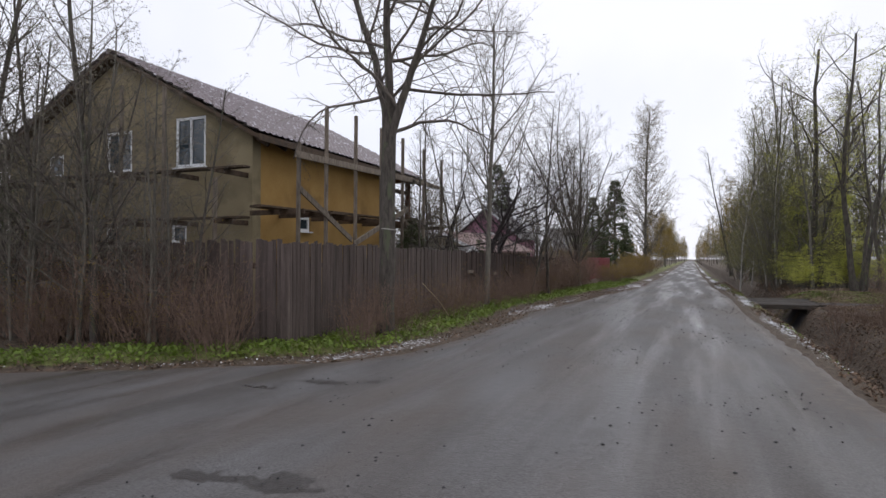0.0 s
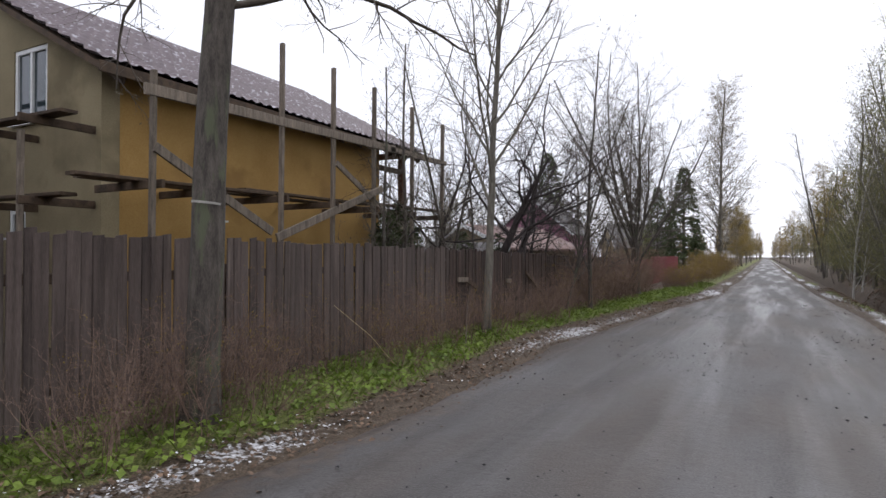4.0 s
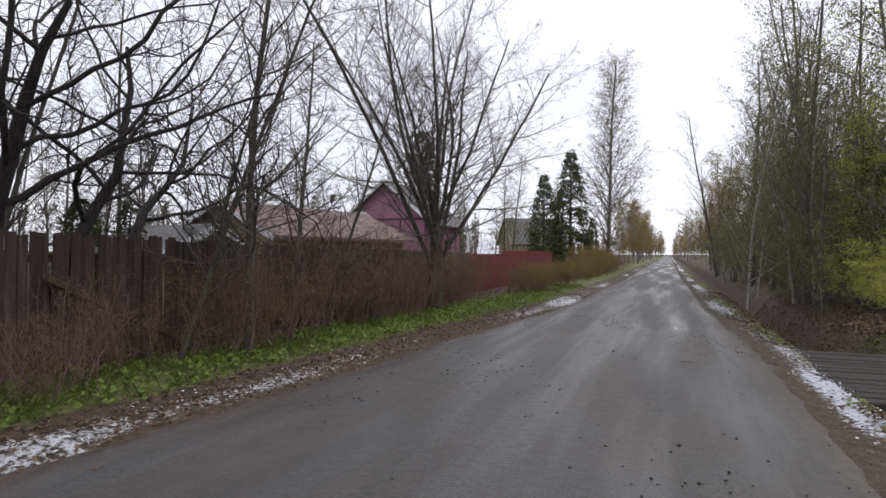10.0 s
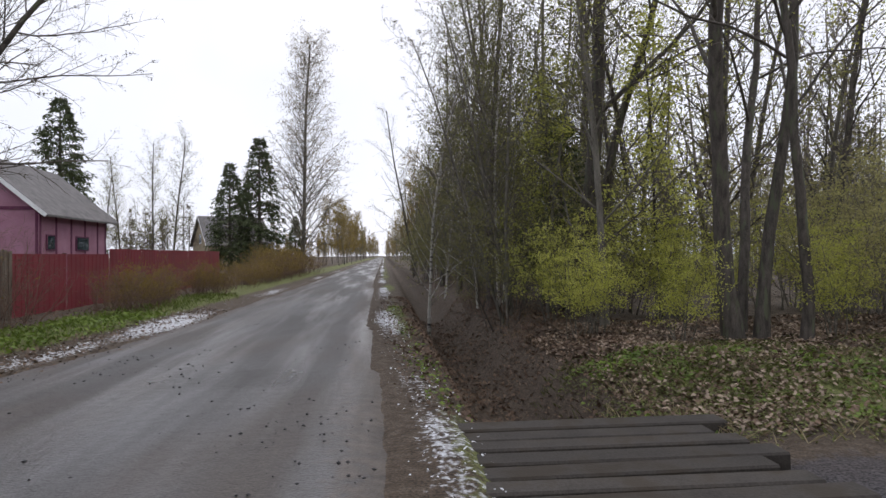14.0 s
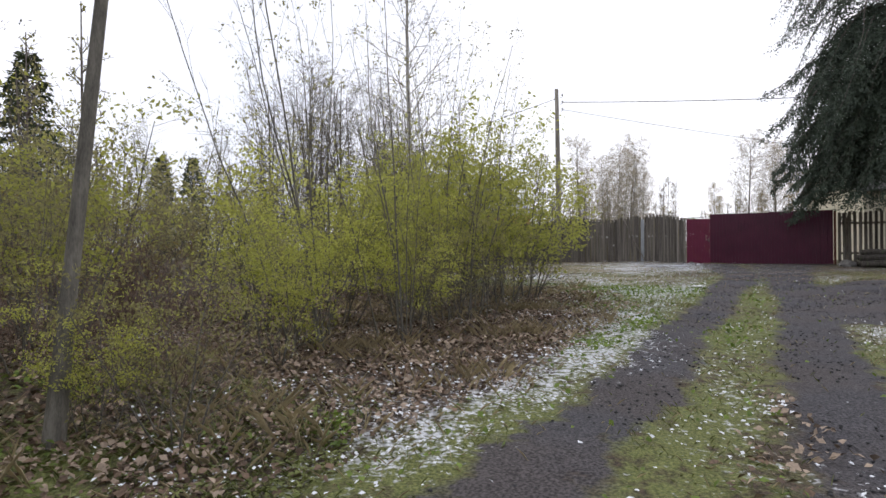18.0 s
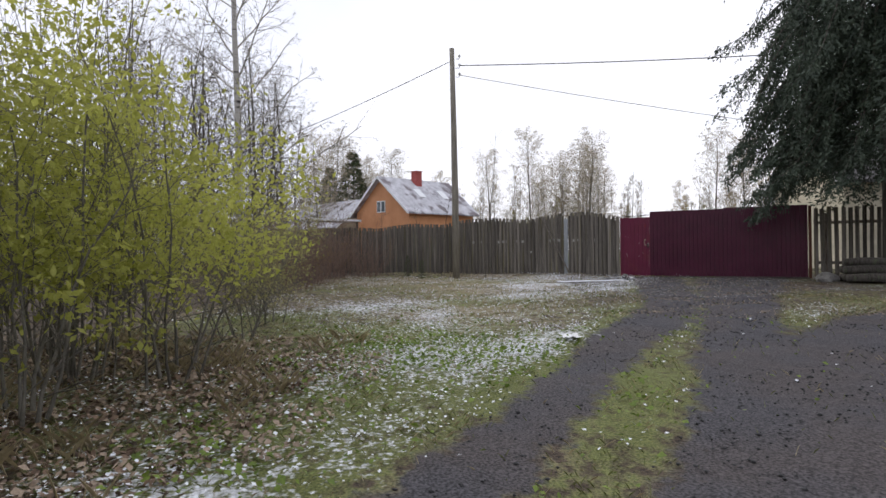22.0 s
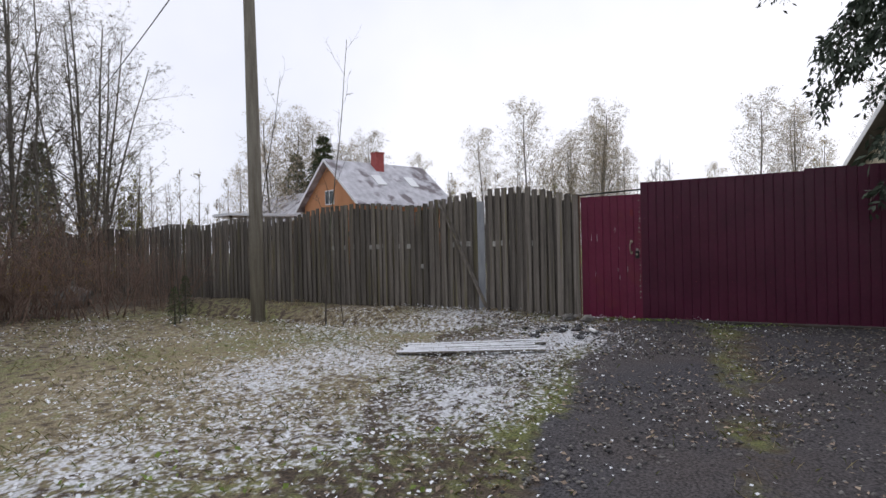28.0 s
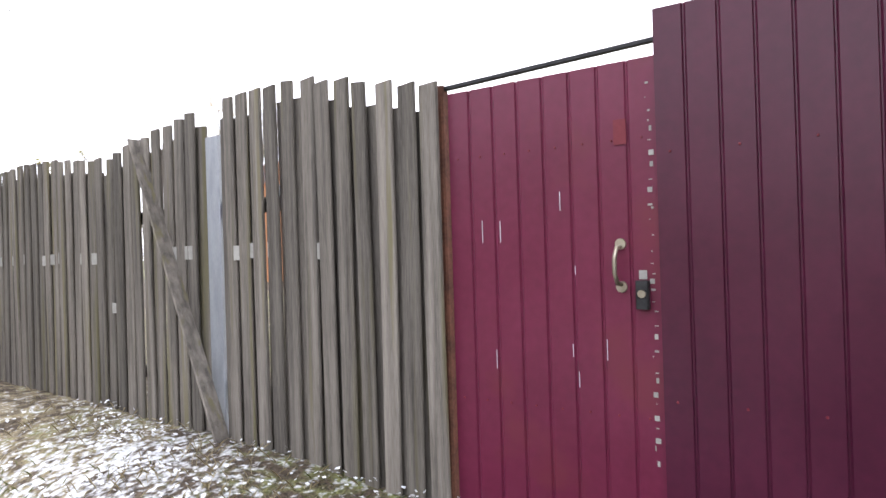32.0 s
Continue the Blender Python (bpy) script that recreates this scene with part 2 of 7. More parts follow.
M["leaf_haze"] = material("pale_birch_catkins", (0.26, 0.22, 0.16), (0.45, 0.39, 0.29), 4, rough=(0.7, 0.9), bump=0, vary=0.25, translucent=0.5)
M["leaf_gold"] = material("golden_olive_leaves", (0.17, 0.12, 0.025), (0.32, 0.23, 0.06), 4, rough=(0.5, 0.7), bump=0, vary=0.15, translucent=0.35)
M["needle"] = material("dark_spruce_needles", (0.024, 0.036, 0.026), (0.075, 0.100, 0.066), 3, rough=(0.6, 0.8), bump=0, vary=0.15)
M["needle_green"] = material("green_spruce_needles", (0.030, 0.045, 0.016), (0.085, 0.105, 0.040), 3, rough=(0.6, 0.8), bump=0, vary=0.15)
M["herb"] = material("green_ground_leaves", (0.085, 0.135, 0.022), (0.25, 0.34, 0.062), 3, rough=(0.5, 0.7), bump=0, vary=0.1, translucent=0.3)
M["meadow"] = material("olive_meadow_grass", (0.085, 0.105, 0.028), (0.23, 0.25, 0.08), 3, rough=(0.5, 0.7), bump=0, vary=0.1, translucent=0.3)
M["dry_grass"] = material("dry_straw_grass", (0.34, 0.28, 0.17), (0.60, 0.52, 0.34), 4, rough=(0.7, 0.9), bump=0, vary=0.1, translucent=0.5)
M["litter"] = material("brown_fallen_leaves", (0.060, 0.040, 0.028), (0.245, 0.165, 0.112), 5, rough=(0.7, 0.95), bump=0, vary=0.1)
M["litter_pale"] = material("pale_tan_fallen_leaves", (0.20, 0.15, 0.11), (0.46, 0.36, 0.27), 5, rough=(0.7, 0.95), bump=0, vary=0.1)
M["sleet"] = material("thin_wet_snow", (0.62, 0.64, 0.68), (0.80, 0.82, 0.85), 6, rough=(0.4, 0.7), bump=0.1, vary=0.05)
M["stone"] = material("grey_stone", (0.10, 0.095, 0.088), (0.24, 0.23, 0.215), 6, rough=(0.75, 0.95), bump=0.5)
M["rubble"] = material("dark_broken_asphalt", (0.025, 0.025, 0.027), (0.075, 0.073, 0.075), 6, rough=(0.6, 0.9), bump=0.6)
M["rag"] = material("white_plastic_scrap", (0.6, 0.6, 0.6), (0.78, 0.78, 0.78), 10, bump=0.3)
M["dark_inside"] = material("dark_room_inside", (0.012, 0.013, 0.016), (0.03, 0.032, 0.036), 2, bump=0)
M["tape"] = material("pale_primer_patch", (0.26, 0.255, 0.235), (0.36, 0.35, 0.32), 12, rough=(0.7, 0.9), bump=0.2, vary=0.2)

glass = bpy.data.materials.new("window_glass")
glass.use_nodes = True
gp = glass.node_tree.nodes["Principled BSDF"]
gp.inputs["Base Color"].default_value, gp.inputs["Roughness"].default_value = (0.03, 0.045, 0.055, 1), 0.04
gp.inputs["Specular IOR Level"].default_value = 0.8
M["glass"] = glass


def ground_material(name, road):
    """Soil and litter, with grass, dry grass, gravel and thin snow where the ground's own masks lay them, broken up by noise."""
    m = bpy.data.materials.new(name)
    m.use_nodes = True
    n, l = m.node_tree.nodes, m.node_tree.links
    p = n["Principled BSDF"]
    tc = n.new("ShaderNodeTexCoord")

    def noise_of(scale, detail=4, dim=None):
        t = n.new("ShaderNodeTexNoise")
        t.inputs["Scale"].default_value, t.inputs["Detail"].default_value = scale, detail
        if dim:
            mp = n.new("ShaderNodeMapping")
            mp.inputs["Scale"].default_value = dim
            l.new(tc.outputs["Object"], mp.inputs["Vector"])
            l.new(mp.outputs[0], t.inputs["Vector"])
        else:
            l.new(tc.outputs["Object"], t.inputs["Vector"])
        return t.outputs["Fac"]

    def ramp(fac, a, b, lo=0.35, hi=0.65):
        r = n.new("ShaderNodeValToRGB")
        r.color_ramp.elements[0].position, r.color_ramp.elements[0].color = lo, (*a, 1)
        r.color_ramp.elements[1].position, r.color_ramp.elements[1].color = hi, (*b, 1)
        l.new(fac, r.inputs["Fac"])
        return r.outputs[0]

    def blend(fac, a, b):
        x = n.new("ShaderNodeMix")
        x.data_type = "RGBA"
        l.new(fac, x.inputs[0])
        l.new(a, x.inputs[6])
        l.new(b, x.inputs[7])
        return x.outputs[2]

    def math_of(op, a, b=None, c=None, clamp=False):
        x = n.new("ShaderNodeMath")
        x.operation, x.use_clamp = op, clamp
        for i, v in enumerate((a, b, c)):
            if v is None:
                continue
            if isinstance(v, (int, float)):
                x.inputs[i].default_value = v
            else:
                l.new(v, x.inputs[i])
        return x.outputs[0]

    def mask(attr, fac, soft=0.12):
        a = n.new("ShaderNodeAttribute")
        a.attribute_name = attr
        s = math_of("ADD", a.outputs["Fac"], fac)
        r = n.new("ShaderNodeMapRange")
        r.inputs["From Min"].default_value, r.inputs["From Max"].default_value = 1.0 - soft, 1.0 + soft
        l.new(s, r.inputs["Value"])
        return r.outputs[0]

    fine, mid, large = noise_of(55, 5), noise_of(9, 5), noise_of(0.9, 4, (1.0, 0.35, 1.0) if road else None)
    if road:
        along = noise_of(1.0, 5, (1.3, 0.10, 1))
        col = ramp(fine, (0.050, 0.047, 0.046), (0.118, 0.113, 0.112), 0.34, 0.66)
        brown = ramp(fine, (0.048, 0.040, 0.035), (0.104, 0.088, 0.077), 0.3, 0.7)
        col = blend(ramp(large, (0, 0, 0), (1, 1, 1), 0.42, 0.62), col, brown)
        col = blend(mask("edge", math_of("MULTIPLY", mid, 1.0)), col, ramp(mid, (0.055, 0.043, 0.035), (0.11, 0.088, 0.072)))
        col = blend(math_of("MULTIPLY", ramp(noise_of(2.4, 6, (1.0, 0.3, 1.0)), (0, 0, 0), (1, 1, 1), 0.46, 0.68), 0.5), col, ramp(fine, (0.026, 0.023, 0.021), (0.062, 0.055, 0.050), 0.3, 0.7))
        col = blend(math_of("MULTIPLY", ramp(noise_of(1.2, 6, (1.0, 0.22, 1.0)), (0, 0, 0), (1, 1, 1), 0.52, 0.72), 0.55), col, ramp(fine, (0.09, 0.09, 0.094), (0.175, 0.175, 0.18), 0.3, 0.7))
        wet = math_of("MULTIPLY", ramp(along, (0, 0, 0), (1, 1, 1), 0.45, 0.62), 1.0)
        pud = mask("puddle", mid, 0.05)
        col = blend(math_of("MULTIPLY", pud, 0.9), col, ramp(fine, (0.016, 0.013, 0.011), (0.034, 0.028, 0.024)))
        peb = n.new("ShaderNodeTexVoronoi")
        peb.inputs["Scale"].default_value = 26
        l.new(tc.outputs["Object"], peb.inputs["Vector"])
        pebm = n.new("ShaderNodeMapRange")
        pebm.inputs["From Min"].default_value, pebm.inputs["From Max"].default_value = 0.14, 0.06
        l.new(peb.outputs["Distance"], pebm.inputs["Value"])
        pebs = math_of("MULTIPLY", pebm.outputs[0], ramp(noise_of(2.2, 3), (0, 0, 0), (1, 1, 1), 0.55, 0.7))
        col = blend(pebs, col, ramp(fine, (0.03, 0.028, 0.026), (0.06, 0.056, 0.052)))
        rough = math_of("SUBTRACT", 0.66, math_of("MULTIPLY", wet, 0.38))
        rough = math_of("SUBTRACT", rough, math_of("MULTIPLY", pud, 0.12), clamp=True)
        l.new(rough, p.inputs["Roughness"])
        p.inputs["Specular IOR Level"].default_value = 0.55
        hgt = math_of("ADD", math_of("MULTIPLY", fine, 0.5), mid)
        strength = 0.5
    else:
        col = blend(ramp(mid, (0, 0, 0), (1, 1, 1)), ramp(fine, (0.034, 0.026, 0.019), (0.10, 0.073, 0.052)), ramp(fine, (0.055, 0.043, 0.032), (0.16, 0.12, 0.085)))
        col = blend(mask("dry", mid), col, ramp(fine, (0.16, 0.128, 0.072), (0.38, 0.32, 0.20)))
        col = blend(mask("green", mid), col, ramp(fine, (0.068, 0.080, 0.024), (0.20, 0.215, 0.07)))
        col = blend(mask("gravel", mid), col, blend(ramp(large, (0, 0, 0), (1, 1, 1), 0.4, 0.6), ramp(fine, (0.020, 0.019, 0.022), (0.112, 0.107, 0.116), 0.34, 0.70), ramp(fine, (0.026, 0.022, 0.023), (0.125, 0.110, 0.108), 0.34, 0.70)))
        flake = math_of("ADD", math_of("MULTIPLY", noise_of(22, 6), 0.75), math_of("MULTIPLY", mid, 0.4))
        col = blend(mask("snow", flake, 0.07), col, ramp(fine, (0.50, 0.51, 0.54), (0.76, 0.77, 0.80)))
        l.new(math_of("SUBTRACT", 1.0, math_of("MULTIPLY", mid, 0.4)), p.inputs["Roughness"])
        p.inputs["Specular IOR Level"].default_value = 0.25
        hgt = math_of("ADD", fine, mid)
        strength = 0.7
    l.new(col, p.inputs["Base Color"])
    b = n.new("ShaderNodeBump")
    b.inputs["Strength"].default_value, b.inputs["Distance"].default_value = strength, 0.03
    l.new(hgt, b.inputs["Height"])
    l.new(b.outputs[0], p.inputs["Normal"])
    return m


M["ground"] = ground_material("soil_grass_and_sleet", False)
M["road"] = ground_material("wet_worn_dirt_asphalt", True)


# ---------------------------------------------------------------- mesh helpers
class Geo:
    """Collects the vertices and faces of one mesh."""

    def __init__(self):
        self.v, self.f, self.n = [], [], 0

    def add(self, v, f):
        self.v.append(np.asarray(v, float).reshape(-1, 3))
        self.f += [tuple(i + self.n for i in q) for q in f]
        self.n += len(self.v[-1])
        return self

    def box(self, x0, y0, z0, x1, y1, z1):
        return self.add([(x0, y0, z0), (x1, y0, z0), (x1, y1, z0), (x0, y1, z0), (x0, y0, z1), (x1, y0, z1), (x1, y1, z1), (x0, y1, z1)],
                        [(3, 2, 1, 0), (4, 5, 6, 7), (0, 1, 5, 4), (1, 2, 6, 5), (2, 3, 7, 6), (3, 0, 4, 7)])

    def beam(self, a, b, w, h, twist=0.0, chamfer=0.15):
        """A straight timber from a to b with a chamfered section w wide and h high."""
        a, b = Vector(a), Vector(b)
        d = (b - a).normalized()
        side = d.cross(Vector((0, 0, 1)))
        side = Vector((1, 0, 0)) if side.length < 0.05 else side.normalized()
        up = side.cross(d)
        c = min(w, h) * chamfer
        prof = [(-w / 2 + c, -h / 2), (w / 2 - c, -h / 2), (w / 2, -h / 2 + c), (w / 2, h / 2 - c), (w / 2 - c, h / 2), (-w / 2 + c, h / 2), (-w / 2, h / 2 - c), (-w / 2, -h / 2 + c)]
        r = Matrix.Rotation(twist, 3, d)
        pts = [tuple(e + r @ (side * u + up * q)) for e in (a, b) for u, q in prof]
        return self.add(pts, [tuple(range(7, -1, -1)), tuple(range(8, 16))] + [(i, (i + 1) % 8, 8 + (i + 1) % 8, 8 + i) for i in range(8)])

    def tube(self, pts, radii, sides=8, caps=True):
        pts = [Vector(p) for p in pts]
        ring, faces = [], []
        ref = Vector((0.31, 0.9, 0.2))
        for i, p in enumerate(pts):
            d = (pts[min(i + 1, len(pts) - 1)] - pts[max(i - 1, 0)]).normalized()
            u = d.cross(ref).normalized()
            w = d.cross(u)
            ring += [tuple(p + (u * math.cos(2 * math.pi * k / sides) + w * math.sin(2 * math.pi * k / sides)) * radii[i]) for k in range(sides)]
            if i:
                faces += [((i - 1) * sides + k, (i - 1) * sides + (k + 1) % sides, i * sides + (k + 1) % sides, i * sides + k) for k in range(sides)]
        if caps:
            faces += [tuple(range(sides - 1, -1, -1)), tuple(range((len(pts) - 1) * sides, len(pts) * sides))]
        return self.add(ring, faces)

    def object(self, name, mat, parent=None, label="", smooth=False):
        me = bpy.data.meshes.new(name)
        me.from_pydata(np.concatenate(self.v).tolist() if self.v else [], [], self.f)
        me.materials.append(mat)
        if smooth:
            me.shade_smooth()
        ob = new(name, me)
        ob.parent = parent
        if label:
            tagged(ob, label)
        return ob


def fast_mesh(name, verts, faces, mat, smooth=False):
    """A mesh from arrays of vertices and of faces that all have the same number of corners."""
    verts, faces = np.asarray(verts, np.float32), np.asarray(faces, np.int32)
    me = bpy.data.meshes.new(name)
    k = faces.shape[1]
    me.vertices.add(len(verts))
    me.vertices.foreach_set("co", verts.ravel())
    me.loops.add(faces.size)
    me.loops.foreach_set("vertex_index", faces.ravel())
    me.polygons.add(len(faces))
    me.polygons.foreach_set("loop_start", np.arange(0, faces.size, k, dtype=np.int32))
    me.polygons.foreach_set("loop_total", np.full(len(faces), k, np.int32))
    me.update(calc_edges=True)
    me.materials.append(mat)
    if smooth:
        me.shade_smooth()
    return me


def part(name, geo, mat, parent, label="", smooth=False):
    return geo.object(name, mat, parent, label, smooth)


def thing(name, m, label, category, group="", kind=""):
    ob = new(name)
    ob.matrix_world = m
    ob.empty_display_size = 0.2
    return tagged(ob, label, category, group, kind)


def mesh_part(name, me, parent, label="", m=None):
    ob = new(name, me)
    ob.parent = parent
    if m is not None:
        ob.matrix_basis = m
    if label:
        tagged(ob, label)
    return ob


# ---------------------------------------------------------------- the ground
def lerp(x, xs, ys):
    return np.interp(x, xs, ys)


def road_left(y):
    return lerp(y, [-14, 4.0, 5.0, 5.85, 6.4, 6.8, 7.25, 7.9, 8.6, 10, 14, 16, 18, 21, 25, 29, 32, 51, 100, 400], [-36, -10.2, -8.3, -6.8, -6.05, -5.45, -4.8, -4.4, -4.15, -3.98, -3.95, -4.1, -3.95, -3.62, -3.28, -2.8, -2.5, -2.25, -2.2, -2.2])


def road_right(y):
    return lerp(y, [-14, 8, 18, 24, 33, 55, 100, 400], [2.6, 1.75, 1.35, 1.45, 1.05, 0.85, 0.8, 0.8])


def smooth01(x, a, b):
    t = np.clip((x - a) / (b - a), 0, 1)
    return t * t * (3 - 2 * t)


def wave(x, y, s=1.0):
    return (np.sin(1.3 * x * s + 0.7) * np.cos(1.1 * y * s + 0.2) + 0.5 * np.sin(2.9 * x * s + 1.9 * y * s) + 0.3 * np.cos(5.3 * y * s - 4.1 * x * s)) / 1.8


FENCE_A, FENCE_DIR = (32.70, 17.18), (0.4245, 0.9054)


def height(x, y, bare=False):
    x, y = np.asarray(x, float), np.asarray(y, float)
    xl, xr = road_left(y), road_right(y)
    z = np.zeros(np.broadcast(x, y).shape)
    z = z + 0.13 * smooth01(xl - x, 0.0, 1.1) * (y > -10) - 0.12 * smooth01(-x, 7, 14) * smooth01(y, 3, 6)
    drive = -0.15 + 0.51 * np.clip((x - 3.5) / 28.5, 0, 1)
    bank = 0.22 * smooth01(y, 26.2, 27.6) * smooth01(x, 3.4, 4.4) * (1 - smooth01(x, 9, 14))
    z = z + smooth01(x, 1.9, 3.6) * drive + bank
    ditch = np.exp(-(((x - 2.75) / 0.62) ** 4)) * 0.8
    z = z - ditch
    s = (x - FENCE_A[0]) * FENCE_DIR[0] + (y - FENCE_A[1]) * FENCE_DIR[1]
    d = (x - FENCE_A[0]) * FENCE_DIR[1] - (y - FENCE_A[1]) * FENCE_DIR[0]
    z = z - 0.5 * np.exp(-(((d + 1.65) / 0.45) ** 2)) * smooth01(s, 0.9, 2.0) * (1 - smooth01(s, 7, 10))
    z = z + 0.05 * np.exp(-(((d + 0.35) / 0.5) ** 2)) * smooth01(s, 0.5, 1.5)
    z = z - 0.35 * smooth01(x, 45, 80)
    if not bare:
        off = 1 - ((x > xl - 0.1) & (x < xr + 0.1))
        z = z + 0.035 * wave(x, y, 1.7) * off
    return z


def axis(stops):
    out = []
    for a, b, step in stops:
        out += list(np.arange(a, b - 1e-6, step))
    return np.array(out + [stops[-1][1]])


gx = axis([(-900, -100, 100), (-100, -20, 8), (-20, -12, 0.6), (-12, -7, 0.25), (-7, 6, 0.17), (6, 36, 0.25), (36, 60, 2), (60, 120, 10), (120, 900, 130)])
gy = axis([(-900, -100, 100), (-100, -12, 8), (-12, 0, 0.8), (0, 36, 0.25), (36, 60, 0.8), (60, 120, 6), (120, 900, 130)])
GX, GY = np.meshgrid(gx, gy)
GZ = height(GX, GY)
on_road = (GX > road_left(GY) + 0.12) & (GX < road_right(GY) - 0.12)
GZ = np.where(on_road, GZ - 0.07, GZ)
idx = np.arange(GX.size).reshape(GX.shape)
faces = np.stack([idx[:-1, :-1], idx[:-1, 1:], idx[1:, 1:], idx[1:, :-1]], -1).reshape(-1, 4)
ground_me = fast_mesh("ground", np.stack([GX, GY, GZ], -1).reshape(-1, 3), faces, M["ground"], True)


def track_distance(x, y, pts):
    best = np.full(np.shape(x), 1e9)
    for (ax, ay), (bx, by) in zip(pts[:-1], pts[1:]):
        dx, dy = bx - ax, by - ay
        t = np.clip(((x - ax) * dx + (y - ay) * dy) / (dx * dx + dy * dy), 0, 1)
        best = np.minimum(best, np.hypot(x - ax - t * dx, y - ay - t * dy))
    return best


TRACK_L = [(3.0, 24.6), (7.75, 24.3), (10.3, 23.05), (13.2, 22.05), (16.56, 20.63), (19.0, 19.8), (24.0, 17.75), (31.5, 16.3)]
TRACK_R = [(3.0, 23.0), (7.9, 22.3), (10.3, 21.6), (13.2, 20.55), (16.57, 19.2), (18.9, 18.4), (24.0, 16.6), (31.0, 14.0)]
SIDE = [(15.0, 19.2), (19.5, 16.9), (21.6, 15.2), (25.0, 10.0), (27.0, 2.0)]


def masks(x, y):
    xl, xr = road_left(y), road_right(y)
    tl, tr, sd = track_distance(x, y, TRACK_L), track_distance(x, y, TRACK_R), track_distance(x, y, SIDE)
    wl_ = lerp(x, [3, 8, 12, 18, 21, 25, 32], [0.5, 0.36, 0.36, 0.34, 0.5, 0.58, 0.8])
    wr_ = lerp(x, [3, 8, 12, 18, 21, 25, 32], [0.6, 0.45, 0.42, 0.45, 0.6, 0.75, 1.4])
    ragged = 1 + 0.22 * wave(x, y, 2.1)
    gravel = np.maximum(np.maximum(1 - smooth01(tl, wl_ * 0.6 * ragged, wl_ * 1.35 * ragged), 1 - smooth01(tr, wr_ * 0.6 * ragged, wr_ * 1.3 * ragged)), 1 - smooth01(sd, 0.5, 1.2))
    gravel = np.where(x > 2.6, gravel, 0) * 0.85
    left = xl - x
    right = x - xr
    start = lerp(y, [12, 15], [0.28, 0.48])
    verge = smooth01(left, start, start + 0.3) * (1 - smooth01(left, 1.9, 2.9)) * (y > 1)
    field = smooth01(x, 5, 8) * (y < 26.5) * (y > 6)
    fx = 0.52 + 0.18 * wave(x, y, 0.8)
    north = (y > lerp(x, [3, 8, 10.3, 13.2, 16.5, 19, 24], [24.6, 24.3, 23.0, 22.0, 20.6, 19.8, 17.7]))
    under = smooth01(tl, 0.75, 1.5) * north * (1 - smooth01(x, 13.5, 16.5))
    green = verge * (0.72 + 0.12 * wave(x, y, 1.3)) + field * fx * (1 - 0.1 * smooth01(x, 23, 27)) * (1 - 0.8 * under)
    green = green + (0.45 + 0.25 * wave(x, y, 1.6)) * smooth01(y, 25.6, 26.2) * (1 - smooth01(y, 27.6, 28.5)) * smooth01(x, 3.6, 4.2) * (1 - smooth01(x, 9, 11))
    green = green + 0.72 * np.exp(-((right - 0.55) / 0.3) ** 2) * (0.7 + 0.5 * wave(x, y, 0.5)) + 0.5 * (np.abs(x) > 60)
    green = green + 0.25 * np.exp(-((tl - 0.62) / 0.22) ** 2) * (x > 8) * (0.6 + 0.6 * wave(x, y, 0.9))
    snow = 0.42 * np.exp(-((left - 0.25) / 0.33) ** 2) * (y > 1) * (0.75 + 0.5 * wave(x, y, 0.45)) + 0.52 * np.exp(-((right - 0.32) / 0.3) ** 2) * (0.75 + 0.6 * wave(x + 3, y, 0.6))
    blob = lambda cx, cy, rx, ry, a: a * np.exp(-((x - cx) / rx) ** 2 - ((y - cy) / ry) ** 2)
    snow = snow + blob(-3.75, 17.8, 0.4, 1.1, 0.22) + blob(-2.75, 33.0, 0.5, 1.6, 0.4) + blob(-4.6, 9.6, 0.5, 0.8, 0.10) + blob(12, 28.3, 2.5, 1.2, 0.42)
    snow = snow + field * (0.25 + 0.12 * wave(x + 5, y, 0.7) - 0.02 * smooth01(x, 22, 26)) * (1 - 0.6 * gravel) + blob(29.8, 20.2, 2.0, 1.2, 0.22) + blob(32.4, 19.6, 1.5, 3.0, 0.13) + blob(13.5, 22.9, 3.2, 0.7, 0.16)
    snow = snow + blob(9.5, 19.4, 2.2, 1.2, 0.14) + blob(25, 20.5, 3, 1.2, 0.12) + blob(30.4, 17.4, 1.6, 1.0, 0.22) + blob(28.2, 18.3, 1.6, 0.8, 0.2) + blob(10, 22.3, 3.5, 0.35, 0.14)
    green = green + blob(6.5, 26.2, 2.6, 1.0, 0.35) + blob(18.9, 21.9, 1.9, 1.3, 0.4) + blob(15.2, 22.6, 1.6, 0.7, 0.35) + blob(12.6, 23.1, 1.0, 0.4, 0.3)
    snow = snow + field * (0.12 * np.exp(-((tl - 0.85) / 0.4) ** 2) + 0.03 * np.exp(-((tr - 0.8) / 0.4) ** 2)) * (0.75 + 0.5 * wave(x + 2, y, 0.9)) * (1 - smooth01(x, 20, 24)) + blob(24.0, 23.2, 2.2, 0.9, 0.13) + blob(22.6, 22.0, 1.0, 0.4, 0.2) + blob(19.0, 22.0, 1.8, 1.2, 0.16)
    snow = snow * (1 - 0.35 * ((tl < 1.3) & (tr < 1.3)) * (1 - smooth01(x, 22, 25)))
    green = green - 0.06 * field * smooth01(x, 20.5, 23)
    dry = (0.44 - 0.3 * under) * smooth01(x, 8, 11) * (y > 19) * (y < 27) + blob(30.5, 20.3, 3.5, 4, 0.20) + 0.1 * (np.abs(y) > 60) + blob(24, 21.5, 4, 1.5, 0.18) + 0.22 * np.exp(-((left - 0.7) / 0.3) ** 2) * (y > 5)
    return {"gravel": gravel, "green": green, "snow": snow, "dry": dry}


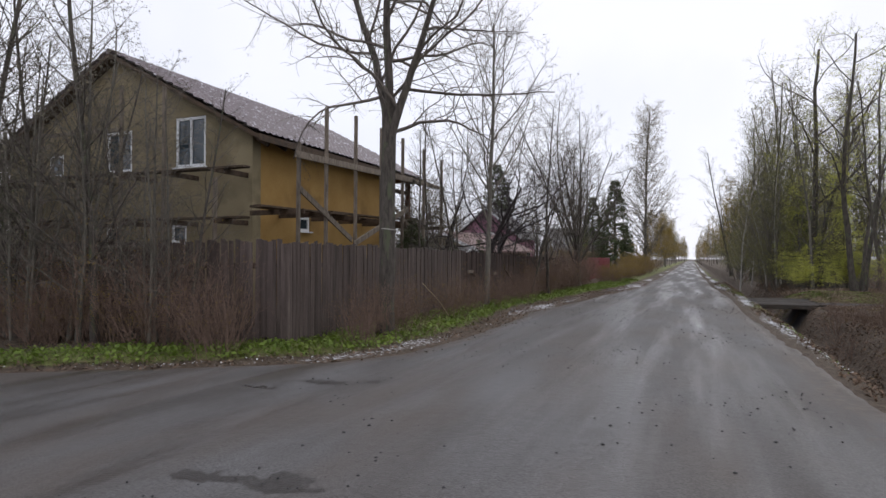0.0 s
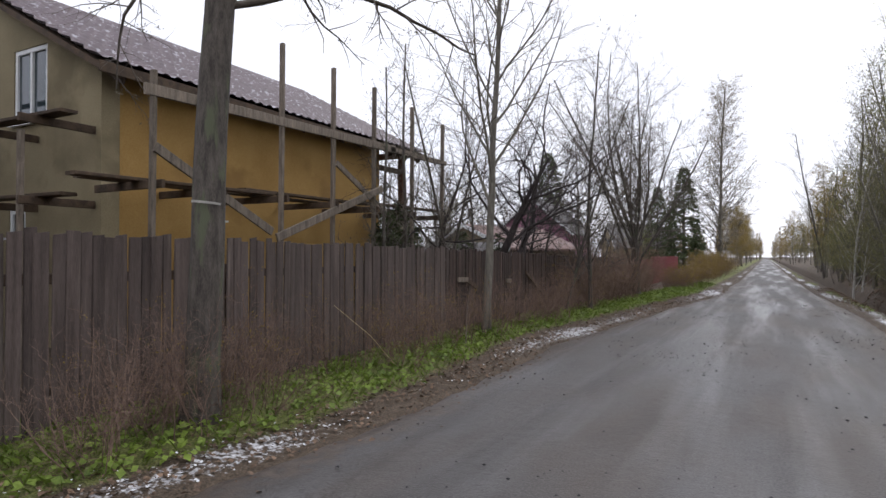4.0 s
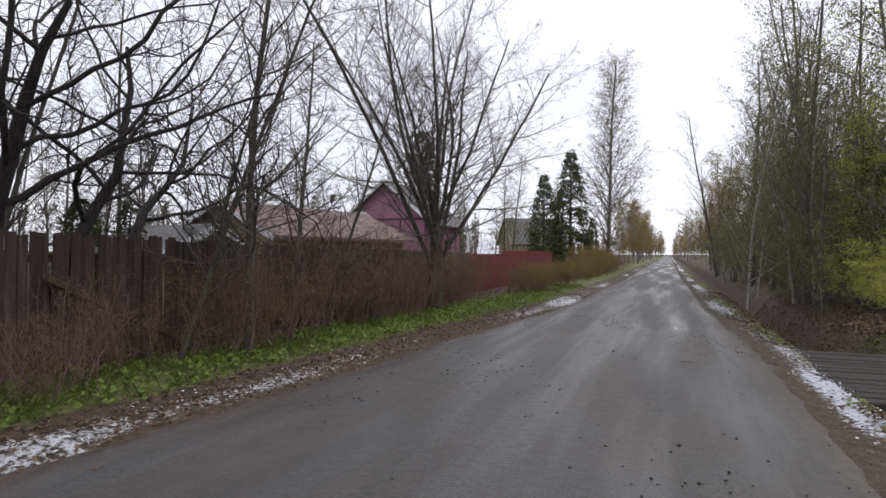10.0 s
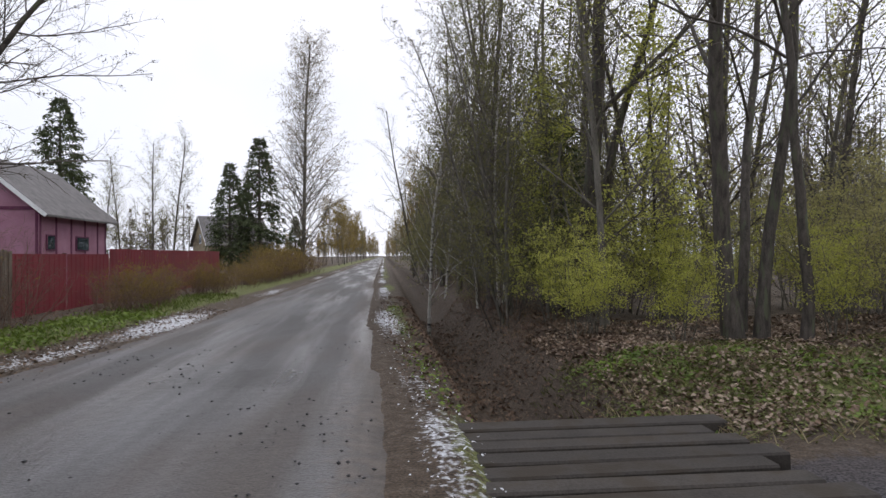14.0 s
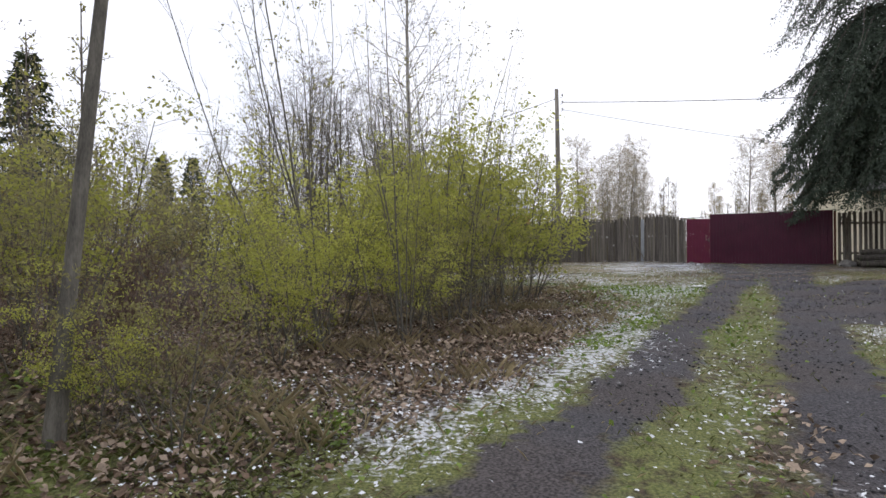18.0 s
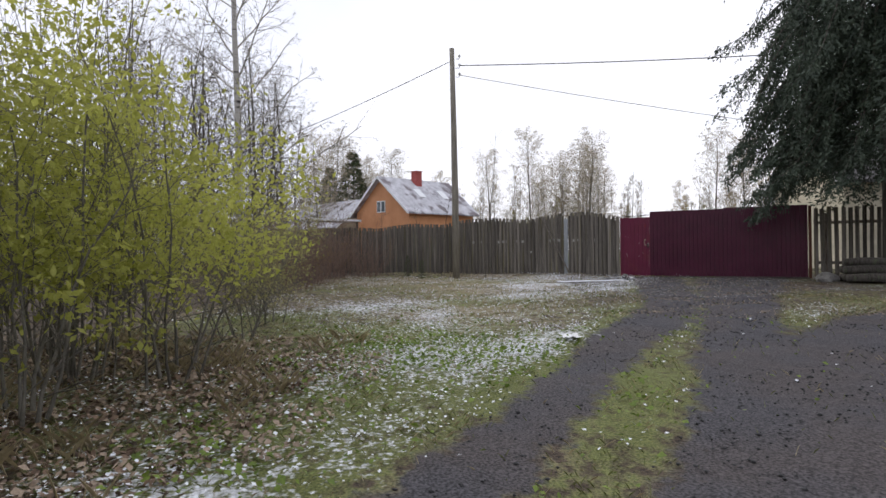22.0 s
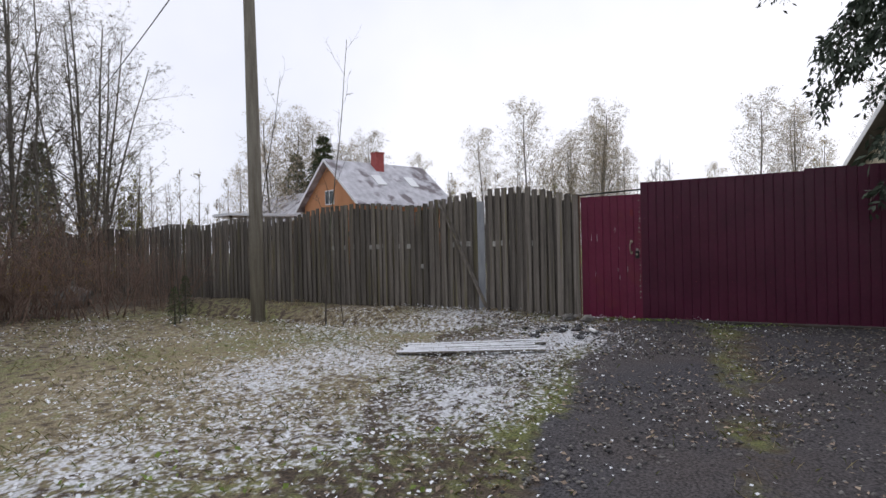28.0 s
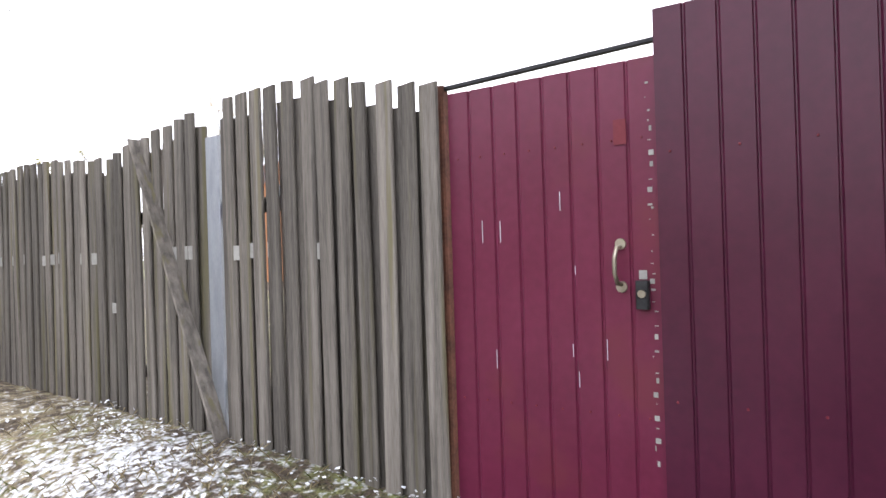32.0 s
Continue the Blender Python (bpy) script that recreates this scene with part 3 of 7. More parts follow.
for key, value in masks(GX, GY).items():
    at = ground_me.attributes.new(key, "FLOAT", "POINT")
    at.data.foreach_set("value", np.clip(value, 0, 1).astype(np.float32).ravel())
tagged(new("ground", ground_me), "leaf-littered soil with green grass and thin wet snow", "ground", kind="structure")

ry_ = axis([(-14, 2, 0.5), (2, 9, 0.1), (9, 40, 0.2), (40, 80, 0.6), (80, 420, 5)])
ru = np.concatenate([np.linspace(0, 0.3, 12, endpoint=False), np.linspace(0.3, 1, 40)])
RY, RU = np.meshgrid(ry_, ru, indexing="ij")
XL = road_left(RY) + 0.10 * wave(RY * 3, RY * 2) * (RY > 8)
XR = road_right(RY) + 0.08 * wave(RY * 2.3, RY * 3.1 + 4)
XM = np.maximum(XL, -5.5)
RX = np.where(RU < 0.3, XL + (XM - XL) * RU / 0.3, XM + (XR - XM) * (RU - 0.3) / 0.7)
fall = np.minimum(RX - XL, XR - RX)
RZ = 0.012 + 0.025 * smooth01(fall, 0, 1.6) - 0.045 * (1 - smooth01(fall, 0, 0.18)) + 0.008 * wave(RX * 1.2, RY * 0.7)
hole = lambda cx, cy, rx, ry: np.exp(-((RX - cx) / rx) ** 2 - ((RY - cy) / ry) ** 2)
HOLES = [(-4.0, 6.0, 0.42, 0.16), (-3.38, 6.22, 0.14, 0.12), (-2.44, 3.2, 0.36, 0.2), (-3.1, 3.1, 0.3, 0.14), (-4.45, 5.5, 0.3, 0.1), (-1.2, 17.2, 0.35, 0.16), (-1.0, 18.1, 0.3, 0.14), (0.0, 21.0, 0.16, 0.14), (0.0, 16.75, 0.14, 0.1), (-0.2, 27.5, 1.0, 0.7), (-0.4, 33, 0.9, 1.5), (0.2, 41, 0.7, 2.5), (-1.0, 47, 0.7, 2.0)]
pud = sum(hole(*h) for h in HOLES)
RZ = RZ - 0.02 * np.clip(pud, 0, 1)
ridx = np.arange(RX.size).reshape(RX.shape)
road_me = fast_mesh("road", np.stack([RX, RY, RZ], -1).reshape(-1, 3), np.stack([ridx[:-1, :-1], ridx[:-1, 1:], ridx[1:, 1:], ridx[1:, :-1]], -1).reshape(-1, 4), M["road"], True)
for key, value in (("puddle", np.clip(pud, 0, 1) * 0.85), ("edge", 0.75 * (1 - smooth01(fall, 0.05, 0.9)))):
    at = road_me.attributes.new(key, "FLOAT", "POINT")
    at.data.foreach_set("value", value.astype(np.float32).ravel())
tagged(new("road", road_me), "worn wet grey-brown dirt and asphalt village road", "road", kind="structure")


def gz(x, y):
    return float(height(x, y))


# ---------------------------------------------------------------- concrete slab bridge over the ditch
bridge = thing("ditch_bridge", pose(0, 0, 0), "weathered concrete slab bridge over the roadside ditch", "bridge")
for i in range(14):
    y0 = 22.32 + i * 0.2475
    g = Geo().beam((1.62, y0 + 0.12, -0.10 + 0.006 * (i % 3)), (3.75 + 0.12 * ((i * 5) % 3), y0 + 0.12, -0.10 + 0.01 * (i % 2)), (0.205, 0.215, 0.19)[i % 3], 0.14, 0, 0.1)
    part("slab", g, M["concrete"], bridge)
for x in (1.75, 3.55):
    part("abutment", Geo().box(x - 0.12, 22.4, -0.95, x + 0.12, 25.7, -0.185), M["concrete"], bridge)


# ---------------------------------------------------------------- board fences
def board_mesh(w, h, d, top=0.0, seed=0):
    """A sawn board standing on its foot, with chamfered edges, a slightly crooked line and a slanting top."""
    r = random.Random(seed)
    c = d * 0.3
    prof = [(-w / 2 + c, -d / 2), (w / 2 - c, -d / 2), (w / 2, -d / 2 + c), (w / 2, d / 2 - c), (w / 2 - c, d / 2), (-w / 2 + c, d / 2), (-w / 2, d / 2 - c), (-w / 2, -d / 2 + c)]
    v = []
    for z, off in ((0, 0), (h * 0.5, r.uniform(-0.006, 0.006)), (h, r.uniform(-0.008, 0.008))):
        v += [(x + off, y, z + (top * x / w if z == h else 0)) for x, y in prof]
    f = [tuple(range(7, -1, -1)), tuple(range(16, 24))]
    for k in (0, 8):
        f += [(k + i, k + (i + 1) % 8, k + 8 + (i + 1) % 8, k + 8 + i) for i in range(8)]
    return Geo().add(v, f)


def shared(geo, name, mat):
    me = bpy.data.meshes.new(name)
    me.from_pydata(np.concatenate(geo.v).tolist(), [], geo.f)
    me.materials.append(mat)
    return me


rnd = random.Random(5)
BOARD_W = [0.088 + 0.0042 * i for i in range(9)]
brown_boards = [shared(board_mesh(BOARD_W[i], 1.0, 0.024, rnd.uniform(-0.012, 0.012), i), "board", M["fence_brown"]) for i in range(9)]

for me_, w_ in zip(brown_boards, BOARD_W):
    me_["wide"] = w_


dark_boards = []
for me_ in brown_boards:
    dark_boards.append(me_.copy())
    dark_boards[-1].materials[0] = M["fence_dark"]
    dark_boards[-1]["wide"] = me_["wide"]


def brown_fence(label, a, b, top0, top1, rails=(0.45, 1.35), inside=1, boards=brown_boards):
    f = thing("board_fence", pose(a[0], a[1], 0), label, "fence", "brown board fences")
    L = math.hypot(b[0] - a[0], b[1] - a[1])
    ang = math.degrees(math.atan2(b[1] - a[1], b[0] - a[0]))
    ca, sa = math.cos(math.radians(ang)), math.sin(math.radians(ang))
    s = 0.06
    while s < L - 0.05:
        me = rnd.choice(boards)
        w = me["wide"]
        x, y = ca * s, sa * s
        foot = gz(a[0] + x, a[1] + y) - 0.05 + rnd.uniform(-0.02, 0.05)
        hgt = top0 + (top1 - top0) * s / L + rnd.uniform(-0.035, 0.03) - foot
        ob = mesh_part("board", me, f, m=pose(x, y, foot, rnd.uniform(-0.6, 0.6), rnd.uniform(-0.7, 0.7), ang + rnd.uniform(-2, 2)) @ Matrix.Diagonal((1, 1, hgt, 1)))
        s += w + rnd.choice((0.002, 0.003, 0.004, 0.005))
    for z in rails:
        part("rail", Geo().beam((-sa * 0.045 * inside, ca * 0.045 * inside, z), (ca * L - sa * 0.045 * inside, sa * L + ca * 0.045 * inside, z), 0.05, 0.09), M["timber_dark"], f)
    k = 0.3
    while k < L:
        px, py = ca * k - sa * 0.13 * inside, sa * k + ca * 0.13 * inside
        part("post", Geo().beam((px, py, gz(a[0] + px, a[1] + py) - 0.3), (px, py, 1.45), 0.10, 0.10), M["timber_dark"], f)
        k += 2.5
    return f


front_fence = brown_fence("tall brown weathered board fence along the road", (-5.87, 7.85), (-5.87, 15.7), 1.74, 1.68)
dark_fence = brown_fence("tall blackish-brown wet board fence along the road", (-5.89, 15.62), (-5.87, 33.2), 1.67, 1.42, boards=dark_boards)
brown_fence("tall dark brown board fence along the side street", (-5.93, 7.80), (-16.5, 7.85), 1.76, 1.80, inside=-1)
part("corner_post", Geo().beam((-0.02, -0.035, -0.1), (-0.02, -0.035, 1.70), 0.13, 0.11), M["fence_brown"], front_fence)
for y, z, L in ((16.2, 1.10, 0.42), (18.5, 1.0, 0.26)):
    part("nailed_board", Geo().beam((0.065, y - 15.62 - L / 2, z), (0.065, y - 15.62 + L / 2, z - 0.015), 0.025, 0.09), M["timber"], dark_fence)
for y0, y1, z0, z1 in ((16.35, 16.75, 1.08, 0.93), (19.6, 21.3, 1.15, 0.35), (21.4, 22.6, 0.2, 0.95), (20.2, 20.9, 0.3, 0.05)):
    part("brace", Geo().beam((0.06, y0 - 15.62, z0), (0.08, y1 - 15.62, z1), 0.03, 0.08), M["timber_dark"], dark_fence)

pale_boards = [shared(board_mesh(0.10, 1.0, 0.022, 0.01, 40 + i), "board", M["timber"]) for i in range(3)]
pale = thing("board_fence", pose(-5.72, 30.2, 0), "pale grey weathered board fence section beside the red fence", "fence")
for i in range(26):
    mesh_part("board", pale_boards[i % 3], pale, m=pose(0, i * 0.118, 0.0, rnd.uniform(-1, 1), rnd.uniform(-1, 1), 90) @ Matrix.Diagonal((1, 1, 1.42 + rnd.uniform(-0.06, 0.08), 1)))

# red sheet fence, in two heights
red = thing("sheet_fence", pose(-5.87, 33.4, 0), "faded red profiled sheet fence behind bare shrubs", "fence")


def profiled(length, h0, h1, depth=0.012, pitch=0.2):
    """A sheet along +x with narrow pressed grooves, front at -y."""
    xs, ys = [], []
    x = 0.0
    while x < length - 1e-6:
        for dx, d in ((0.0, 0), (pitch * 0.86, 0), (pitch * 0.90, depth * 0.6), (pitch * 0.94, depth * 0.6)):
            if x + dx < length:
                xs.append(x + dx), ys.append(d)
        x += pitch
    xs.append(length), ys.append(0)
    v = [(a, b, h0) for a, b in zip(xs, ys)] + [(a, b, h1) for a, b in zip(xs, ys)]
    n = len(xs)
    back = [(a, b + 0.004, z) for a, b, z in v]
    f = [(i, i + 1, n + i + 1, n + i) for i in range(n - 1)] + [(2 * n + i + 1, 2 * n + i, 3 * n + i, 3 * n + i + 1) for i in range(n - 1)]
    f += [(n + i, n + i + 1, 3 * n + i + 1, 3 * n + i) for i in range(n - 1)] + [(i + 1, i, 2 * n + i, 2 * n + i + 1) for i in range(n - 1)]
    f += [(0, n, 3 * n, 2 * n), (n - 1, 3 * n - 1, 4 * n - 1, 2 * n - 1)]
    return Geo().add(v + back, f)


for k in range(7):
    h = 1.38 if k < 2 else 1.52
    part("sheet", profiled(2.1, 0.05, h), M["red_fence"], red).matrix_basis = pose(0, k * 2.13, 0, 0, 0, 90)
for k in range(8):
    part("post", Geo().box(-0.09, k * 2.13 - 0.03, -0.2, -0.03, k * 2.13 + 0.03, 1.4), M["rust"], red)


# ---------------------------------------------------------------- the ochre house with scaffolding
HX0, HX1, HY0, HY1, EZ, RZ_ = -18.74, -9.76, 11.65, 19.2, 4.5, 6.82
RXC = (HX0 + HX1) / 2
house = thing("house", pose(HX1, HY0, 0), "two-storey ochre and tan rendered house with brown tiled roof", "house")


def H(geo, name, mat, label="", parent=None, smooth=False):
    geo.v = [v - np.array([HX1, HY0, 0]) for v in geo.v]
    return part(name, geo, mat, parent or house, label, smooth)


def wall_with_holes(u0, u1, z0, z1, holes, place, depth, roof=None):
    """A wall as one connected mesh round its openings; place maps (u, depth, z) to the world; roof(u) cuts its top."""
    us = sorted({u0, u1, *[h[0] for h in holes], *[h[2] for h in holes], *([RXC] if roof else [])})
    zs = sorted({z0, z1, *[h[1] for h in holes], *[h[3] for h in holes]})
    n, k = len(us), len(zs)
    zz = lambda i, j: min(zs[j], roof(us[i])) if roof else zs[j]
    v = [place(us[i], q, zz(i, j)) for q in (0, depth) for j in range(k) for i in range(n)]
    at = lambda i, j, q: q * n * k + j * n + i
    solid = lambda i, j: 0 <= i < n - 1 and 0 <= j < k - 1 and not any(h[0] <= us[i] and us[i + 1] <= h[2] and h[1] <= zs[j] and zs[j + 1] <= h[3] for h in holes) and max(zz(i, j + 1) - zz(i, j), zz(i + 1, j + 1) - zz(i + 1, j)) > 1e-6
    f = []
    for i in range(n - 1):
        for j in range(k - 1):
            if not solid(i, j):
                continue
            f += [(at(i, j, 0), at(i + 1, j, 0), at(i + 1, j + 1, 0), at(i, j + 1, 0)), (at(i, j + 1, 1), at(i + 1, j + 1, 1), at(i + 1, j, 1), at(i, j, 1))]
            for (di, dj), (p, q) in (((-1, 0), ((i, j), (i, j + 1))), ((1, 0), ((i + 1, j + 1), (i + 1, j))), ((0, -1), ((i + 1, j), (i, j))), ((0, 1), ((i, j + 1), (i + 1, j + 1)))):
                if not solid(i + di, j + dj):
                    f.append((at(*p, 0), at(*q, 0), at(*q, 1), at(*p, 1)))
    return Geo().add(v, f)


gable_holes = [(-12.22, 3.78, -11.22, 5.06), (-14.7, 3.77, -13.75, 4.88), (-12.35, 1.85, -11.83, 2.33), (-14.7, 1.85, -14.15, 2.32), (-17.0, 3.77, -16.4, 4.4)]
side_holes = [(13.5, 2.2, 14.02, 2.6)]
sl = (RZ_ - EZ) / (HX1 - RXC)
tri = lambda u: EZ + (HX1 - u) * sl if u > RXC else EZ + (u - HX0) * sl
H(wall_with_holes(HX0, HX1, -0.3, RZ_, gable_holes, lambda u, q, z: (u, HY0 + q, z), 0.3, tri), "gable_wall", M["render_tan"], "tan rendered gable wall")
H(wall_with_holes(HY0 + 0.302, HY1, -0.3, EZ, side_holes, lambda u, q, z: (HX1 - q, u, z), 0.3), "side_wall", M["render_ochre"], "ochre rendered side wall")
H(Geo().box(HX0, HY0 + 0.302, -0.3, HX0 + 0.3, HY1, EZ), "side_wall", M["render_ochre"])
g = Geo().box(HX0 + 0.302, HY1 - 0.3, -0.3, HX1 - 0.302, HY1, EZ)
g.add([(HX0, HY1 - 0.3, EZ), (HX1, HY1 - 0.3, EZ), (RXC, HY1 - 0.3, RZ_), (HX0, HY1, EZ), (HX1, HY1, EZ), (RXC, HY1, RZ_)], [(0, 1, 2), (5, 4, 3), (0, 3, 4, 1), (1, 4, 5, 2), (2, 5, 3, 0)])
H(g, "rear_wall", M["render_ochre"])
H(Geo().box(HX0 + 0.31, HY0 + 0.31, 2.5, HX1 - 0.31, HY1 - 0.31, 2.62), "inner_floor", M["timber_dark"])


def tile_slope(x_ridge, x_eave, z_ridge, z_eave, y0, y1, courses=15, pitch=0.23):
    """Pressed metal tiles: waves along the eave and a step at every course."""
    ny = int((y1 - y0) / pitch) * 6
    ys = np.linspace(y0, y1, ny)
    wv = 0.038 * (0.5 + 0.5 * np.cos((ys - y0) / pitch * 2 * math.pi)) ** 1.5
    rows = []
    for k in range(courses):
        for t, lift in ((k / courses, 0.006), ((k + 0.97) / courses, 0.06)):
            rows.append((x_ridge + (x_eave - x_ridge) * t, z_ridge + (z_eave - z_ridge) * t + lift))
    V = np.array([[(x, y, z + w) for y, w in zip(ys, wv)] for x, z in rows]).reshape(-1, 3)
    n = len(ys)
    i = np.arange(len(rows) * n).reshape(len(rows), n)
    F = np.stack([i[:-1, :-1], i[1:, :-1], i[1:, 1:], i[:-1, 1:]], -1).reshape(-1, 4)
    if x_eave < x_ridge:
        F = F[:, ::-1]
    return V, F


OVX, OVY0, OVY1 = 0.45, 0.35, 2.15
zeave = EZ - sl * OVX + 0.12
for sx, xe in ((1, HX1 + OVX), (-1, HX0 - OVX)):
    V, F = tile_slope(RXC, xe, RZ_ + 0.13, zeave, HY0 - OVY0, HY1 + OVY1)
    slope = mesh_part("roof_slope", fast_mesh("roof_slope", V - np.array([HX1, HY0, 0]), F, M["roof_brown"], False), house, "brown metal roof tiles speckled with wet snow")
    g = Geo()
    yy = (HY0 - OVY0 + 0.02, HY1 + OVY1 - 0.02)
    v = [(RXC, yy[0], RZ_ + 0.09), (xe, yy[0], zeave - 0.03), (xe, yy[1], zeave - 0.03), (RXC, yy[1], RZ_ + 0.09)]
    v += [(x, y, z - 0.10) for x, y, z in v]
    g.add(v, [(0, 1, 2, 3), (7, 6, 5, 4), (0, 4, 5, 1), (1, 5, 6, 2), (2, 6, 7, 3), (3, 7, 4, 0)])
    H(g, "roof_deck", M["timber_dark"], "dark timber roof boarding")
    for k in range(14):
        y = HY0 + 0.1 + k * 0.68
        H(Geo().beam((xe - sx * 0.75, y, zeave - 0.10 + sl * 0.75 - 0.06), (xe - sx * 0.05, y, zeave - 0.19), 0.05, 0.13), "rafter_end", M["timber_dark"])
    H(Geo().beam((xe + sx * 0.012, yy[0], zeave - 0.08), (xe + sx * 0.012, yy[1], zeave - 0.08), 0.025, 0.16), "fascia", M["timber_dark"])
H(Geo().tube([(RXC, HY0 - OVY0, RZ_ + 0.13), (RXC, HY1 + OVY1, RZ_ + 0.13)], [0.08, 0.08], 10), "ridge_cap", M["roof_brown"])
for y in (HY1 + 1.25,):
    for x in (HX1 - 0.1, HX1 - 4.8, HX0 + 0.1):
        H(Geo().beam((x, y, -0.2), (x, y, EZ - 0.05), 0.17, 0.17), "porch_post", M["post_brown"], "red-brown stained timber post")
    H(Geo().beam((HX0, y, EZ - 0.12), (HX1 + 0.1, y, EZ - 0.12), 0.14, 0.16), "porch_beam", M["post_brown"])
for z in (1.0, 2.75, 3.9):
    H(Geo().beam((HX1 - 0.1, HY1, z), (HX1 - 0.1, HY1 + 1.3, z), 0.10, 0.14), "porch_beam", M["timber_dark"])


def window(u0, z0, u1, z1, place, name="window", mullions=1):
    w = thing(name, pose(*place((u0 + u1) / 2, 0, z0)), "white plastic framed window with dark panes", "window")
    inv = w.matrix_world.inverted()

    def bar(a, b, c, d, q0, q1, nm, mat, parent=w):
        p = [tuple(inv @ Vector(place(u, q, z))) for z in (b, d) for u, q in ((a, q0), (c, q0), (c, q1), (a, q1))]
        return part(nm, Geo().add(p, [(0, 1, 5, 4), (1, 2, 6, 5), (2, 3, 7, 6), (3, 0, 4, 7), (4, 5, 6, 7), (3, 2, 1, 0)]), mat, parent)

    t = 0.07
    bar(u0, z0, u1, z0 + t, 0.02, 0.10, "frame", M["white_frame"])
    bar(u0, z1 - t, u1, z1, 0.02, 0.10, "frame", M["white_frame"])
    bar(u0, z0 + t, u0 + t, z1 - t, 0.02, 0.10, "frame", M["white_frame"])
    bar(u1 - t, z0 + t, u1, z1 - t, 0.02, 0.10, "frame", M["white_frame"])
    n = mullions + 1
    for k in range(n):
        a, b = u0 + t + (u1 - u0 - 2 * t) * k / n, u0 + t + (u1 - u0 - 2 * t) * (k + 1) / n
        if k:
            bar(a - 0.03, z0 + t, a + 0.03, z1 - t, 0.015, 0.095, "mullion", M["white_frame"])
        bar(a + 0.03 * (k > 0), z0 + t, b - 0.03 * (k < n - 1), z1 - t, 0.055, 0.07, "pane", M["glass"])
    bar(u0 - 0.05, z0 - 0.04, u1 + 0.05, z0 - 0.004, -0.08, 0.02, "sill", M["white_frame"])
    bar(u0, z0, u1, z1, 0.27, 0.285, "room_dark", M["dark_inside"])
    tagged(w, kind="structure")
    return w


for i, h in enumerate(gable_holes):
    window(h[0] + 0.005, h[1] + 0.005, h[2] - 0.005, h[3] - 0.005, lambda u, q, z: (u, HY0 + q, z), "window_%d" % (i + 1), 1 if i < 2 else 0)
for i, h in enumerate(side_holes):
    window(h[0] + 0.005, h[1] + 0.005, h[2] - 0.005, h[3] - 0.005, lambda u, q, z: (HX1 - q, u, z), "window_%d" % (6 + i), 0)

scaf = thing("scaffold", pose(-8.3, 11.5, 0), "rough weathered timber scaffolding against the house", "scaffold")


def S(name, a, b, w=0.09, h=0.06, mat="timber"):
    o = Vector((-8.3, 11.5, 0))
    part(name, Geo().beam(Vector(a) - o, Vector(b) - o, w, h), M[mat], scaf)


SX = -8.3
for y, top in ((11.44, 4.12), (12.57, 5.2), (13.97, 5.28), (15.4, 5.24), (16.8, 5.2), (18.4, 5.12), (19.94, 5.0)):
    S("standard", (SX, y, -0.1), (SX + 0.02, y + 0.02, top), 0.09, 0.07)
S("rail", (SX + 0.05, 11.3, 3.83), (SX + 0.05, 17.6, 3.97), 0.05, 0.16)
S("rail", (SX + 0.05, 17.4, 3.95), (SX + 0.05, 20.1, 3.98), 0.05, 0.12)
S("plank", (-8.75, 10.6, 2.62), (-8.75, 14.2, 2.66), 0.22, 0.05, "timber_dark")
S("plank", (-8.85, 13.6, 2.70), (-8.85, 17.3, 2.72), 0.22, 0.05, "timber_dark")
S("plank", (-9.1, 10.9, 2.64), (-9.1, 17.9, 2.66), 0.22, 0.05, "timber_dark")
S("plank", (-8.8, 16.9, 2.74), (-8.8, 20.6, 2.78), 0.22, 0.05, "timber_dark")
for y in (11.5, 12.6, 14.0, 15.4, 16.8, 18.4, 19.9):
    S("bearer", (SX + 0.1, y + 0.06, 2.55), (-9.74, y + 0.06, 2.55), 0.05, 0.12, "timber_dark")
S("brace", (SX + 0.07, 11.45, 3.05), (SX + 0.07, 13.7, 1.95), 0.04, 0.14)
S("brace", (SX + 0.08, 13.8, 1.85), (SX + 0.08, 17.05, 3.02), 0.04, 0.15)
S("brace", (SX - 0.05, 15.6, 3.4), (SX - 0.05, 18.2, 2.1), 0.04, 0.12)
GYS = 10.6
for x, top in ((-9.95, 3.3), (-11.5, 5.5), (-12.9, 5.7), (-14.4, 5.5), (-15.8, 5.3), (-17.3, 4.9)):
    S("standard", (x, GYS, -0.3), (x + 0.03, GYS, top), 0.09, 0.07)
for z in (3.55, 2.4):
    S("plank", (-9.3, GYS + 0.3, z), (-13.4, GYS + 0.3, z + 0.02), 0.24, 0.05, "timber_dark")
    S("plank", (-12.9, GYS + 0.35, z + 0.05), (-17.8, GYS + 0.35, z + 0.06), 0.24, 0.05, "timber_dark")
    for x in (-9.95, -11.5, -12.9, -14.4, -15.8, -17.3):
        S("bearer", (x + 0.06, GYS - 0.05, z - 0.08), (x + 0.06, 11.63, z - 0.08), 0.05, 0.12, "timber_dark")
S("rail", (-12.9, GYS - 0.06, 4.6), (-15.9, GYS - 0.06, 4.65), 0.04, 0.10)
S("brace", (-15.3, GYS - 0.07, 3.7), (-13.7, GYS - 0.07, 2.0), 0.04, 0.13)
S("brace", (-17.2, GYS - 0.07, 3.4), (-15.6, GYS - 0.07, 2.0), 0.04, 0.12)


